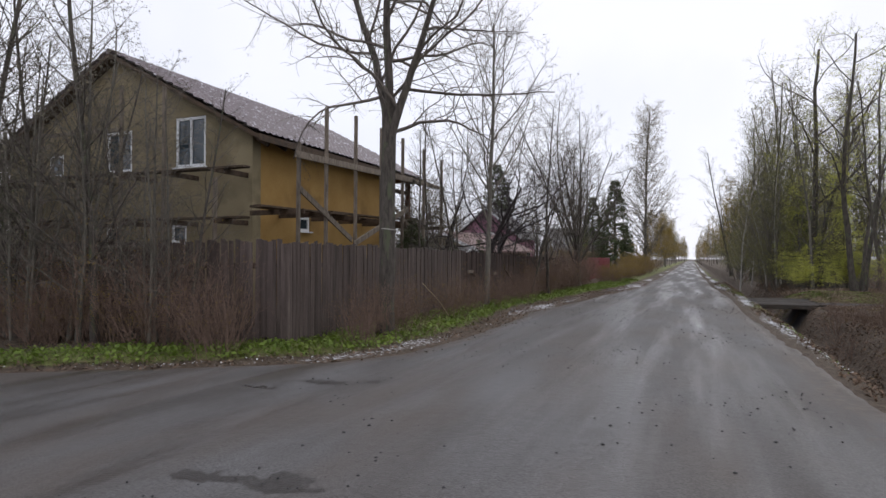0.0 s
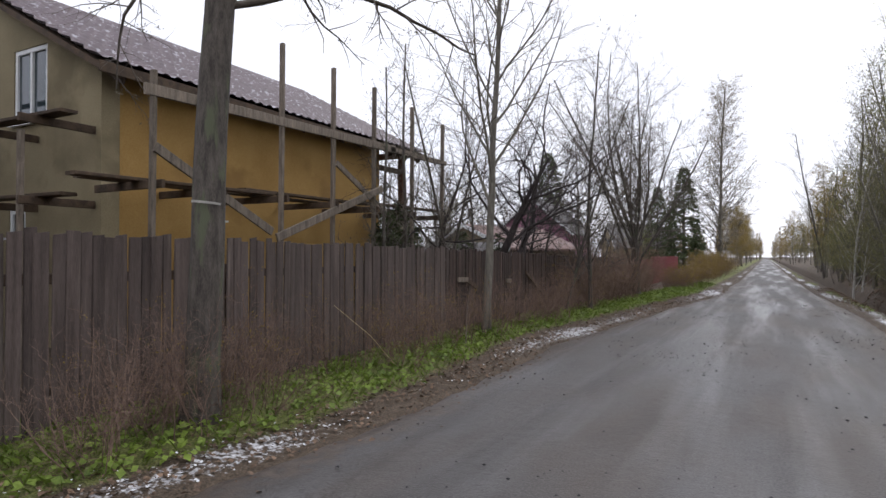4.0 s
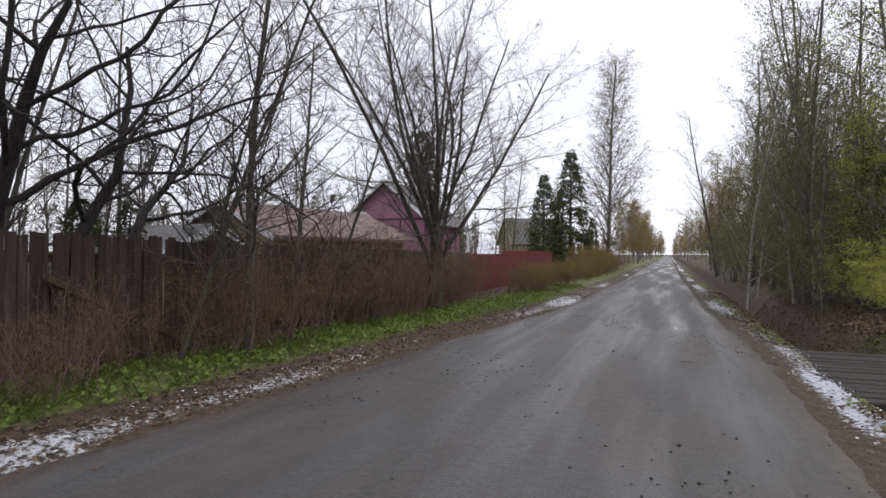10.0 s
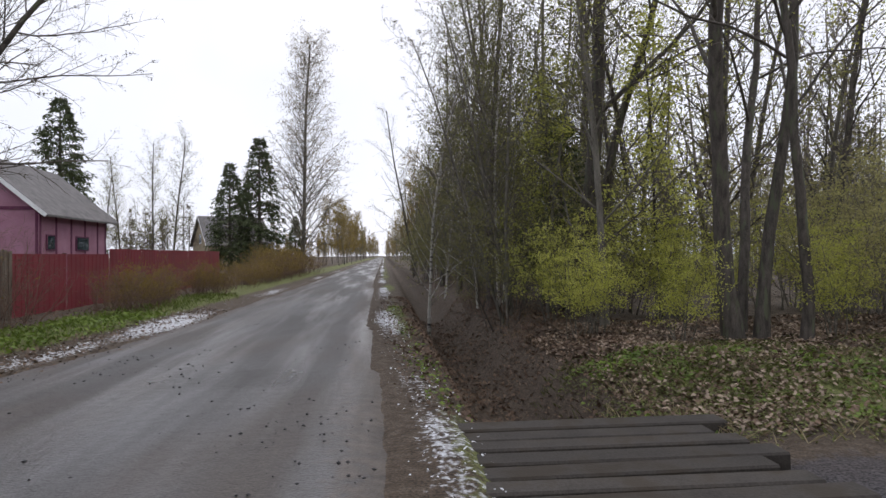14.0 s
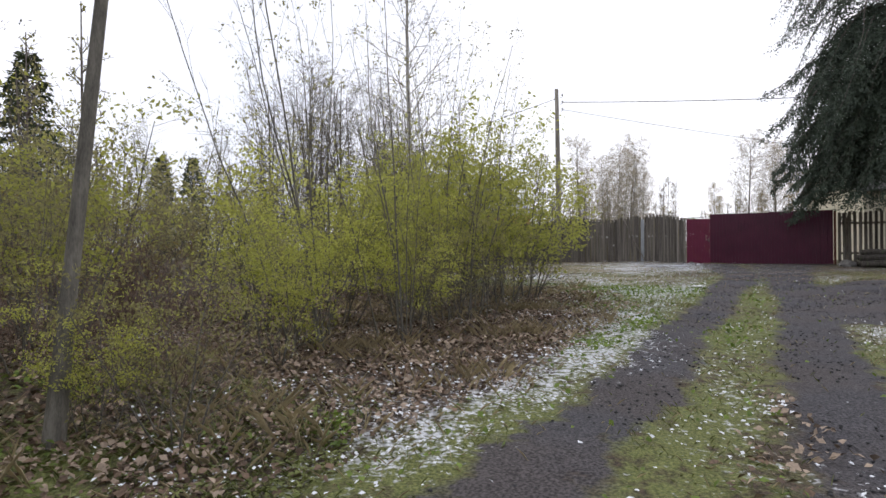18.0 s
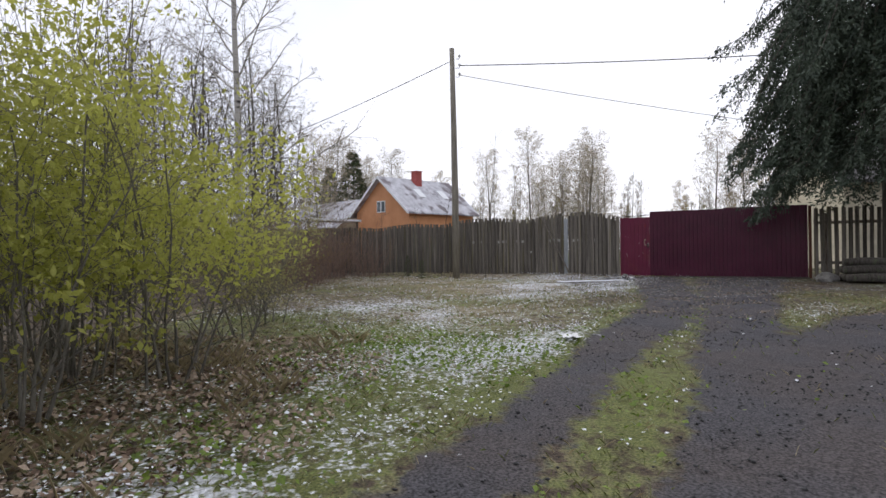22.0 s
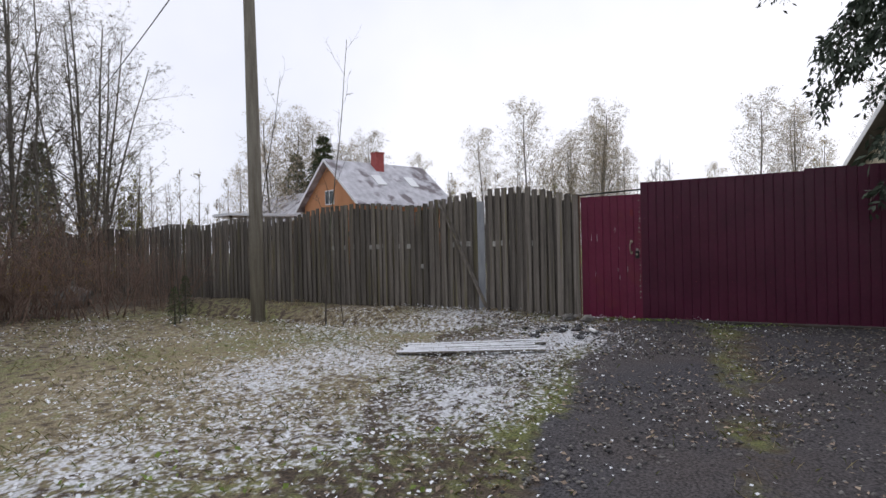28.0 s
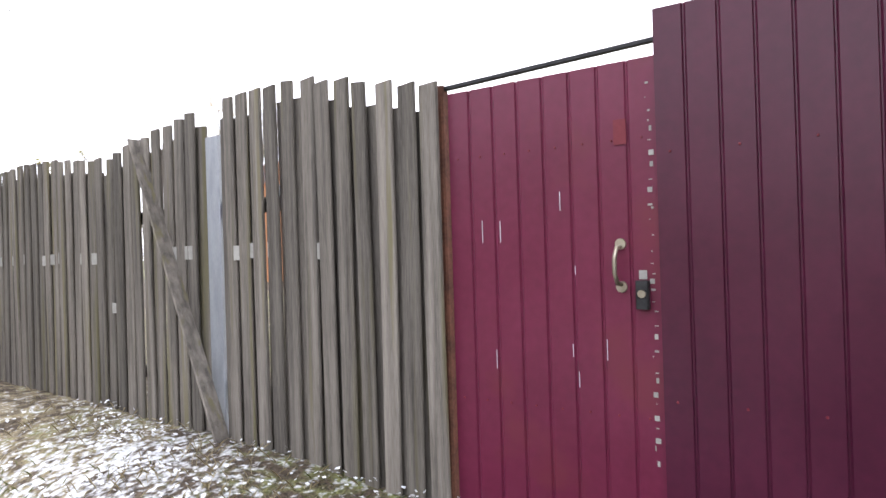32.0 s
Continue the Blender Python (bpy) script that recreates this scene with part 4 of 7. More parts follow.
# ---------------------------------------------------------------- burgundy gate, wicket door and picket fence
GATE = pose(32.70, 17.18, 0.34, 0, 0, math.degrees(math.atan2(-0.934, -0.357)))
wicket = thing("wicket_gate", GATE, "burgundy profiled steel wicket door with brass handle", "gate")
door = part("door_leaf", profiled(0.95, 0.02, 1.93, 0.012, 0.119), M["gate_red"], wicket)
door.matrix_basis = pose(0.015, 0, 0)
post = part("post", Geo().beam((-0.045, 0.03, -0.3), (-0.045, 0.03, 1.98), 0.06, 0.06), M["rust"], wicket, "rusty steel post")
part("top_rail", Geo().beam((-0.07, 0.03, 1.965), (0.97, 0.03, 2.0), 0.025, 0.02), M["black_metal"], wicket, "dark steel rail")
hx, hz_ = 0.80, 1.12
handle = part("handle", Geo().tube([(hx, -0.005, hz_ - 0.075), (hx - 0.005, -0.045, hz_ - 0.07), (hx - 0.012, -0.055, hz_ - 0.03), (hx - 0.012, -0.055, hz_ + 0.03), (hx - 0.005, -0.045, hz_ + 0.07), (hx, -0.005, hz_ + 0.075)], [0.009] * 6, 8), M["brass"], wicket, "worn brass pull handle", True)
for dz in (-0.085, 0.085):
    part("rosette", Geo().tube([(hx, -0.003, hz_ + dz), (hx, -0.010, hz_ + dz)], [0.024, 0.022], 10), M["brass"], handle)
lock = part("lock", Geo().beam((hx + 0.085, -0.02, hz_ - 0.17), (hx + 0.085, -0.02, hz_ - 0.06), 0.05, 0.035), M["black_metal"], wicket, "black rim lock")
part("lock_case", Geo().tube([(hx + 0.085, -0.037, hz_ - 0.11), (hx + 0.085, -0.046, hz_ - 0.11)], [0.017, 0.015], 10), M["brass"], lock)
part("lock_plate", Geo().box(hx + 0.07, -0.008, hz_ - 0.055, hx + 0.10, -0.004, hz_ - 0.02), M["tape"], lock)
part("worn_label", Geo().box(0.785, -0.006, 1.60, 0.835, -0.003, 1.70), M["red_fence"], wicket, "faded paint patch")
r = random.Random(3)
for k in range(34):
    z = 0.35 + 1.5 * k / 34 + r.uniform(-0.02, 0.02)
    x = 0.915 + r.uniform(-0.006, 0.008)
    part("paint_scratch", Geo().box(x, -0.004, z, x + r.uniform(0.004, 0.02), -0.0025, z + r.choice((0.003, 0.005, 0.008, 0.02))), M["tape"], wicket)
for k in range(8):
    x, z = 0.1 + r.random() * 0.75, 0.5 + r.random() * 0.9
    part("paint_scratch", Geo().box(x, -0.0045, z, x + 0.0025, -0.003, z + r.uniform(0.03, 0.1)), M["sleet"], wicket)


def screws(parent, x0, n, pitch, rows):
    for z in rows:
        for k in range(n):
            part("screw", Geo().tube([(x0 + k * pitch, -0.001, z), (x0 + k * pitch, -0.006, z)], [0.0055, 0.004], 6), M["red_fence"], parent)


screws(wicket, 0.06, 8, 0.119, (0.52, 1.62))
drive_gate = thing("drive_gate", GATE, "dark burgundy profiled steel double drive gate", "gate")
for a, b, h in ((0.952, 3.10, 2.10), (3.096, 5.30, 2.13)):
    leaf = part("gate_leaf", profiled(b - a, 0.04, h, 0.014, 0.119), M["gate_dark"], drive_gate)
    leaf.matrix_basis = pose(a, -0.02 if a < 2 else -0.012, 0)
    screws(leaf, 0.05, int((b - a) / 0.24), 0.238, (0.6, 1.55))
    for z in (0.45, 1.6):
        part("frame_rail", Geo().beam((a + 0.02, 0.03, z), (b - 0.02, 0.03, z), 0.04, 0.05), M["rust"], drive_gate)
for x in (5.36,):
    part("post", Geo().beam((x, 0.03, -0.3), (x, 0.03, 2.1), 0.08, 0.08), M["rust"], drive_gate)
part("post", Geo().beam((1.0, 0.045, -0.3), (1.0, 0.045, 1.95), 0.06, 0.06), M["rust"], drive_gate)
tagged(part("threshold", Geo().box(0.98, -0.12, -0.06, 5.35, 0.12, 0.035), M["concrete"], drive_gate), "grey concrete strip")

grey_boards = [shared(board_mesh(rnd.uniform(0.095, 0.115), 1.0, 0.022, rnd.uniform(-0.006, 0.006), 100 + i), "picket", M["fence_grey"]) for i in range(10)]
FA = math.degrees(math.atan2(FENCE_DIR[1], FENCE_DIR[0]))
PF = pose(FENCE_A[0] + 0.03, FENCE_A[1] + 0.12, 0, 0, 0, FA)
picket_fence = thing("picket_fence", PF, "weathered grey staggered picket fence with domed sections", "fence")
TOPS = ([0, 0.9, 1.9, 3.1, 4.65, 5.7, 6.55, 8.2, 9.8, 11.3, 13.0, 14.6, 16.2, 18, 20, 22], [2.33, 2.53, 2.51, 2.33, 2.47, 2.42, 2.27, 2.37, 2.22, 2.32, 2.20, 2.30, 2.18, 2.28, 2.16, 2.25])


def fence_top(s):
    base = np.interp(s, *TOPS)
    return base


def world_of(m, x, y):
    p = m @ Vector((x, y, 0))
    return p.x, p.y


s, k = -0.075, 0
missing = (1.62, 1.80)
while s < 21.5:
    for row, off in ((0, 0.0), (1, 0.071)):
        u = s + off + rnd.uniform(-0.005, 0.005)
        if row == 0 and missing[0] < u < missing[1]:
            continue
        if row == 1 and missing[0] - 0.03 < u < missing[1] + 0.02:
            continue
        y = 0.040 if row == 0 else 0.004
        wx, wy = world_of(PF, u, y)
        foot = max(gz(wx, wy), 0.30) - 0.02 + rnd.uniform(-0.015, 0.03)
        top = fence_top(u) + rnd.uniform(-0.015, 0.015) - (0.11 if row else 0) 
        mesh_part("picket", rnd.choice(grey_boards), picket_fence, m=pose(u, y, foot, rnd.uniform(-0.4, 0.4), rnd.uniform(-0.4, 0.4), rnd.uniform(-2, 2)) @ Matrix.Diagonal((0.95 if row == 0 else 1.12, 1, top - foot, 1)))
    s += 0.142
for z in (0.72, 1.85):
    part("rail", Geo().beam((0, -0.024, z), (21.5, -0.024, z), 0.035, 0.09), M["fence_grey"], picket_fence)
for x in (1.71, 4.3, 6.9, 9.6, 12.3, 15, 17.7, 20.4):
    part("post", Geo().beam((x, -0.095 if x > 2 else 0.0, 0.1), (x, -0.095 if x > 2 else 0.0, 2.32 if x < 2 else 2.1), 0.14 if x < 2 else 0.10, 0.035), M["steel"], picket_fence, "grey galvanised steel post" if x < 2 else "")
part("loose_board", Geo().beam((2.55, 0.085, 2.40), (1.55, 0.10, 0.40), 0.10, 0.02), M["fence_grey"], picket_fence, "leaning loose board")
for u in (0.66, 1.08, 1.25, 1.41, 1.95, 2.12, 2.30, 2.48, 3.3, 3.5, 3.92, 4.08, 4.25, 4.75, 4.95, 5.3):
    z = 1.57 + 0.01 * math.sin(u * 7)
    part("primer_patch", Geo().box(u - 0.045, 0.0475, z - 0.045, u + 0.045, 0.051, z + 0.045), M["tape"], picket_fence)
part("primer_patch", Geo().box(2.95, 0.0475, 1.14, 3.02, 0.051, 1.22), M["tape"], picket_fence)

RF = GATE @ pose(5.45, 0.05, 0.05)
right_fence = thing("picket_fence", RF, "pale grey open picket fence beside the drive gate", "fence")
for i in range(60):
    mesh_part("picket", grey_boards[i % 10], right_fence, m=pose(0.06 + i * 0.165, -0.03, 0.0, rnd.uniform(-0.5, 0.5), rnd.uniform(-1, 1), rnd.uniform(-2, 2)) @ Matrix.Diagonal((1, 1, 1.97 + rnd.uniform(-0.04, 0.04), 1)))
for z in (0.4, 1.55):
    part("rail", Geo().beam((0, 0.0, z), (9.9, 0.0, z), 0.035, 0.09), M["timber"], right_fence)
for i in range(5):
    part("post", Geo().beam((0.3 + i * 2.3, 0.08, -0.3), (0.3 + i * 2.3, 0.08, 1.8), 0.1, 0.1), M["timber"], right_fence)

# utility pole with wires
PX, PY = 32.36, 22.56
pole = thing("utility_pole", pose(PX, PY, gz(PX, PY)), "grey weathered timber utility pole", "pole")
part("shaft", Geo().tube([(0, 0, -0.3), (0.0, 0.0, 2.5), (-0.01, 0.02, 5.2), (-0.02, 0.05, 7.65)], [0.122, 0.112, 0.095, 0.08], 14), M["pole"], pole, smooth=True)
for z, sx in ((7.35, -1), (7.05, 1), (6.75, 1)):
    hook = part("hook", Geo().tube([(0, -0.08 * 1, z - 0.05), (-0.02, -0.19, z - 0.06), (-0.02, -0.20, z + 0.03)], [0.012] * 3, 6), M["black_metal"], pole)
    part("insulator", Geo().tube([(-0.02, -0.20, z), (-0.02, -0.20, z + 0.05), (-0.02, -0.20, z + 0.09)], [0.035, 0.045, 0.022], 10), M["ceramic"], hook, "white ceramic insulator")


def wire(a, b, sag, r=0.011):
    a, b = Vector(a), Vector(b)
    pts = [a.lerp(b, i / 24) - Vector((0, 0, sag * 4 * (i / 24) * (1 - i / 24))) for i in range(25)]
    w = thing("overhead_wire", pose(*a), "black overhead wire hung from the pole", "wire", "overhead wires")
    part("strand", Geo().tube([p - a for p in pts], [r] * 25, 5), M["cable"], w)


wire((PX - 0.02, PY - 0.2, 7.42), (26.5, -16.0, 7.6), 0.8, 0.016)
wire((PX - 0.02, PY - 0.2, 7.1), (34.6, 4.0, 4.3), 0.15, 0.010)
wire((PX - 0.05, PY, 7.6), (54.0, 48.0, 6.6), 0.6, 0.013)


# ---------------------------------------------------------------- houses further off
def gable_house(name, m, label, half, length, eave, ridge, wall, roof, over=0.35, roof_label="", windows=(), base=-0.4, thick=0.1):
    """A house with its gable at local y = 0, its ridge running along +y."""
    h = thing(name, m, label, "house")
    part("wall", Geo().add([(-half, 0, base), (half, 0, base), (half, 0, eave), (0, 0, ridge - 0.05), (-half, 0, eave), (-half, 0.2, base), (half, 0.2, base), (half, 0.2, eave), (0, 0.2, ridge - 0.05), (-half, 0.2, eave)],
                           [(0, 1, 2, 3, 4), (9, 8, 7, 6, 5), (0, 5, 6, 1), (1, 6, 7, 2), (2, 7, 8, 3), (3, 8, 9, 4), (4, 9, 5, 0)]), wall, h)
    part("wall", Geo().add([(-half, length - 0.2, base), (half, length - 0.2, base), (half, length - 0.2, eave), (0, length - 0.2, ridge - 0.05), (-half, length - 0.2, eave), (-half, length, base), (half, length, base), (half, length, eave), (0, length, ridge - 0.05), (-half, length, eave)],
                           [(0, 1, 2, 3, 4), (9, 8, 7, 6, 5), (0, 5, 6, 1), (1, 6, 7, 2), (2, 7, 8, 3), (3, 8, 9, 4), (4, 9, 5, 0)]), wall, h)
    for sx in (-1, 1):
        part("wall", Geo().box(min(sx * half, sx * (half - 0.2)), 0.202, base, max(sx * half, sx * (half - 0.2)), length - 0.202, eave), wall, h)
        k = (ridge - eave) / half
        xe, ze = sx * (half + over), eave - over * k
        v = [(0, -over, ridge), (xe, -over, ze), (xe, length + over, ze), (0, length + over, ridge)]
        v += [(x, y, z + thick) for x, y, z in v]
        f = [(0, 1, 2, 3), (7, 6, 5, 4), (0, 4, 5, 1), (1, 5, 6, 2), (2, 6, 7, 3), (3, 7, 4, 0)]
        part("roof_slope", Geo().add(v, f if sx < 0 else [q[::-1] for q in f]), roof, h, roof_label)
        part("barge_board", Geo().beam((0, -over - 0.012, ridge + 0.02), (xe, -over - 0.012, ze + 0.02), 0.02, 0.16), M["white_frame"], h)
    for u0, z0, u1, z1 in windows:
        w = part("window", Geo().box(u0, -0.05, z0, u1, -0.004, z1), M["white_frame"], h, "white framed window")
        n = 2 if u1 - u0 > 0.6 else 1
        for i in range(n):
            a, b = u0 + (u1 - u0) * i / n, u0 + (u1 - u0) * (i + 1) / n
            part("pane", Geo().box(a + 0.06, -0.062, z0 + 0.07, b - 0.06, -0.052, z1 - 0.07), M["glass"], w)
    return h


OG = pose(58.4, 30.6, 0.1, 0, 0, math.degrees(math.atan2(-0.62, 0.78)) - 90)
orange = gable_house("house", OG, "orange rendered house with snow-dusted grey roof", 3.15, 7.0, 4.3, 6.9, M["orange"], M["snow_roof"], 0.45, "grey roof under thin snow", ((-0.55, 4.2, 0.45, 5.1),))
chim = part("chimney", Geo().box(0.15, 3.0, 6.2, 0.75, 3.6, 7.55), M["chimney"], orange, "red chimney")
part("chimney_cap", Geo().box(0.1, 2.95, 7.55, 0.8, 3.65, 7.63), M["chimney"], chim)
for y in (2.2, 4.8):
    k = (6.9 - 4.3) / 3.15
    sk = Geo().add([(x, yy, 6.9 - k * x + 0.12) for x, yy in ((1.2, y), (2.0, y), (2.0, y + 0.7), (1.2, y + 0.7))] + [(x, yy, 6.9 - k * x + 0.17) for x, yy in ((1.2, y), (2.0, y), (2.0, y + 0.7), (1.2, y + 0.7))],
                   [(4, 5, 6, 7), (0, 1, 5, 4), (1, 2, 6, 5), (2, 3, 7, 6), (3, 0, 4, 7)])
    part("skylight", sk, M["white_frame"], orange, "roof window")
wing = gable_house("house_wing", pose(66.5, 34.0, 0.1, 0, 0, math.degrees(math.atan2(-0.62, 0.78)) + 0), "low side wing with snow-dusted roof", 3.0, 9.0, 3.6, 5.9, M["shed_wall"], M["snow_roof"], 0.4)
porch = thing("porch_roof", pose(57.0, 34.6, 3.6, 0, 0, -38), "flat snow-covered porch roof on posts", "roof")
part("slab", Geo().box(-2.4, -1.2, 0, 2.4, 1.2, 0.16), M["sleet"], porch)
for x in (-2.2, 2.2):
    part("post", Geo().box(x - 0.07, -1.0, -3.6, x + 0.07, -0.86, 0), M["timber"], porch)

cream_house = gable_house("house", pose(39.6, 8.2, 0.3, 0, 0, 180), "cream boarded house behind the fence and spruce", 3.0, 9.0, 3.6, 5.6, M["cream"], M["slate"], 0.45)
for k in range(19):
    part("cladding_board", Geo().box(3.002, 0.0, 0.1 + k * 0.18, 3.022, 9.0, 0.272 + k * 0.18), M["cream"], cream_house)
    part("cladding_board", Geo().box(-3.0, -0.022, 0.1 + k * 0.18, 3.0, -0.002, 0.272 + k * 0.18), M["cream"], cream_house)
shed = gable_house("shed", pose(-12.3, 29.8, 0, 0, 0, -9), "long beige shed with faded brown tiled roof", 2.0, 6.6, 1.95, 2.85, M["shed_wall"], M["shed_roof"], 0.35, "faded pinkish-brown tiles")
gable_house("shed", pose(-9.5, 26.0, 0, 0, 0, 80), "small grey garden shed with pale roof", 1.3, 2.6, 1.35, 1.95, M["shed_wall"], M["slate"], 0.3)
gable_house("shed", pose(-12.5, 38.5, 0, 0, 0, 60), "grey outbuilding with a slate roof", 1.8, 3.0, 2.1, 3.1, M["shed_wall"], M["slate"], 0.3)
pink = gable_house("house", pose(-15.75, 47.9, 0, 0, 0, 2), "pink boarded house with plum trims and grey slate roof", 2.6, 6.6, 3.45, 5.65, M["pink"], M["slate"], 0.5, "grey slate roof")
for y in (0.05, 1.4, 2.8, 4.2, 5.6, 6.55):
    for x in (2.612, -2.612):
        part("trim", Geo().beam((x, y, -0.2), (x, y, 3.3), 0.03, 0.12), M["pink_trim"], pink)
for x in (-2.5, -0.9, 0.9, 2.5):
    part("trim", Geo().beam((x, -0.012, -0.2), (x, -0.012, 3.4), 0.12, 0.02), M["pink_trim"], pink)
part("trim", Geo().beam((-2.6, -0.03, 3.4), (2.6, -0.03, 3.4), 0.02, 0.14), M["pink_trim"], pink)
for a, b in ((3.2, 4.5), (0.5, 1.2)):
    w = part("window", Geo().box(2.604, a, 1.6, 2.66, b, 2.3), M["pink_trim"], pink)
    part("pane", Geo().box(2.662, a + 0.06, 1.66, 2.675, b - 0.06, 2.24), M["glass"], w)
w = part("window", Geo().box(-0.6, -0.06, 1.3, 0.6, -0.004, 2.6), M["pink_trim"], pink)
for a in (-0.53, 0.04):
    part("pane", Geo().box(a, -0.075, 1.38, a + 0.49, -0.062, 2.52), M["glass"], w)
gable_house("house", pose(-23.0, 104, 0, 0, 0, -60), "distant grey house with steep gable", 4.0, 8, 3.0, 6.6, M["shed_wall"], M["slate"], 0.4, windows=((-0.6, 3.0, 0.6, 4.2),))


# ---------------------------------------------------------------- trees and shrubs
def segments_mesh(name, segs, sides, mat):
    """Tapered twigs from rows of x0 y0 z0 x1 y1 z1 r0 r1."""
    a = np.asarray(segs, float)
    p0, p1, r0, r1 = a[:, :3], a[:, 3:6], a[:, 6], a[:, 7]
    d = p1 - p0
    d = d / np.maximum(np.linalg.norm(d, axis=1, keepdims=True), 1e-9)
    ref = np.where(np.abs(d[:, 2:3]) < 0.9, np.array([[0, 0, 1.0]]), np.array([[1.0, 0, 0]]))
    u = np.cross(d, ref)
    u /= np.linalg.norm(u, axis=1, keepdims=True)
    w = np.cross(d, u)
    k = np.arange(sides) * 2 * math.pi / sides
    c, s = np.cos(k)[None, :, None], np.sin(k)[None, :, None]
    ring = u[:, None, :] * c + w[:, None, :] * s
    V = np.concatenate([p0[:, None, :] + ring * r0[:, None, None], p1[:, None, :] + ring * r1[:, None, None]], 1).reshape(-1, 3)
    base = (np.arange(len(a)) * 2 * sides)[:, None]
    i = np.arange(sides)
    q = np.stack([i, (i + 1) % sides, sides + (i + 1) % sides, sides + i], -1)
    F = (base[:, :, None] + q[None]).reshape(-1, 4)
    return fast_mesh(name, V, F, mat, sides > 4)


def ribbon_mesh(name, segs, mat, rng):
    """The finest twigs: one narrow tapered face each, turned every way."""
    a = np.asarray(segs, float)
    p0, p1 = a[:, :3], a[:, 3:6]
    u = np.cross(p1 - p0, rng.normal(size=p0.shape))
    u /= np.maximum(np.linalg.norm(u, axis=1, keepdims=True), 1e-9)
    r0, r1 = a[:, 6:7] * 1.15, a[:, 7:8] * 1.15
    V = np.stack([p0 - u * r0, p0 + u * r0, p1 + u * r1, p1 - u * r1], 1).reshape(-1, 3)
    return fast_mesh(name, V, (np.arange(len(a)) * 4)[:, None] + np.arange(4), mat)


def leaf_mesh(name, pts, size, mat, rng, droop=0.0, narrow=0.5):
    """Small folded leaves: two quads each, turned every way."""
    pts = np.asarray(pts, float)
    n = len(pts)
    d = rng.normal(size=(n, 3))
    d[:, 2] -= droop
    d /= np.linalg.norm(d, axis=1, keepdims=True)
    u = np.cross(d, rng.normal(size=(n, 3)))
    u /= np.linalg.norm(u, axis=1, keepdims=True)
    w = np.cross(d, u)
    L = size * rng.uniform(0.6, 1.3, (n, 1))
    a, b = pts, pts + d * L
    mid = pts + d * L * 0.45
    l, r = mid + u * L * narrow * 0.5 + w * L * 0.1, mid - u * L * narrow * 0.5 + w * L * 0.1
    V = np.stack([a, l, b, r], 1).reshape(-1, 3)
    F = (np.arange(n) * 4)[:, None] + np.array([0, 1, 2, 3])
    return fast_mesh(name, V, F, mat)


def grow(rng, start, d, length, radius, level, spec, out, tips):
    """One branch and its children. out[level] gathers tapered pieces, tips the places of leaves."""
    sp = spec[level]
    n = sp["seg"]
    p, pts, step = np.array(start, float), [np.array(start, float)], length / sp["seg"]
    d = np.array(d, float)
    dirs = []
    for i in range(n):
        d = d + rng.normal(size=3) * sp["bend"] + np.array([0, 0, sp["up"]]) * (1.0 / n)
        d /= np.linalg.norm(d)
        p = p + d * step
        pts.append(p.copy())
        dirs.append(d.copy())
    tip_r = radius * sp.get("taper", 0.3)
    rad = [radius + (tip_r - radius) * (i / n) for i in range(n + 1)]
    for i in range(n):
        out[level].append((*pts[i], *pts[i + 1], rad[i], rad[i + 1]))
    if level + 1 < len(spec):
        kids = sp["kids"]
        kids = max(1, int(round(kids * rng.uniform(0.8, 1.2))))
        ang0 = rng.uniform(0, 6.28)
        for k in range(kids):
            t = sp["from"] + (sp.get("to", 1.0) - sp["from"]) * ((k + rng.uniform(0.2, 0.8)) / kids)
            i = min(int(t * n), n - 1)
            q = pts[i] + (pts[i + 1] - pts[i]) * (t * n - i)
            dd = dirs[i]
            a = ang0 + k * 2.4 + rng.normal() * 0.4
            u = np.cross(dd, [0.3, 0.5, 0.8])
            u /= np.linalg.norm(u)
            w = np.cross(dd, u)
            tilt = math.radians(sp["angle"] * rng.uniform(0.75, 1.25))
            nd = dd * math.cos(tilt) + (u * math.cos(a) + w * math.sin(a)) * math.sin(tilt)
            ln = length * sp["ratio"] * rng.uniform(0.7, 1.15) * (1 - sp.get("short", 0.5) * t)
            grow(rng, q, nd, ln, max(rad[i] * sp["thin"], 0.0028), level + 1, spec, out, tips)
    else:
        for i in range(1, n + 1):
            tips.append(pts[i])
            if n > 0:
                tips.append((pts[i] + pts[i - 1]) / 2)


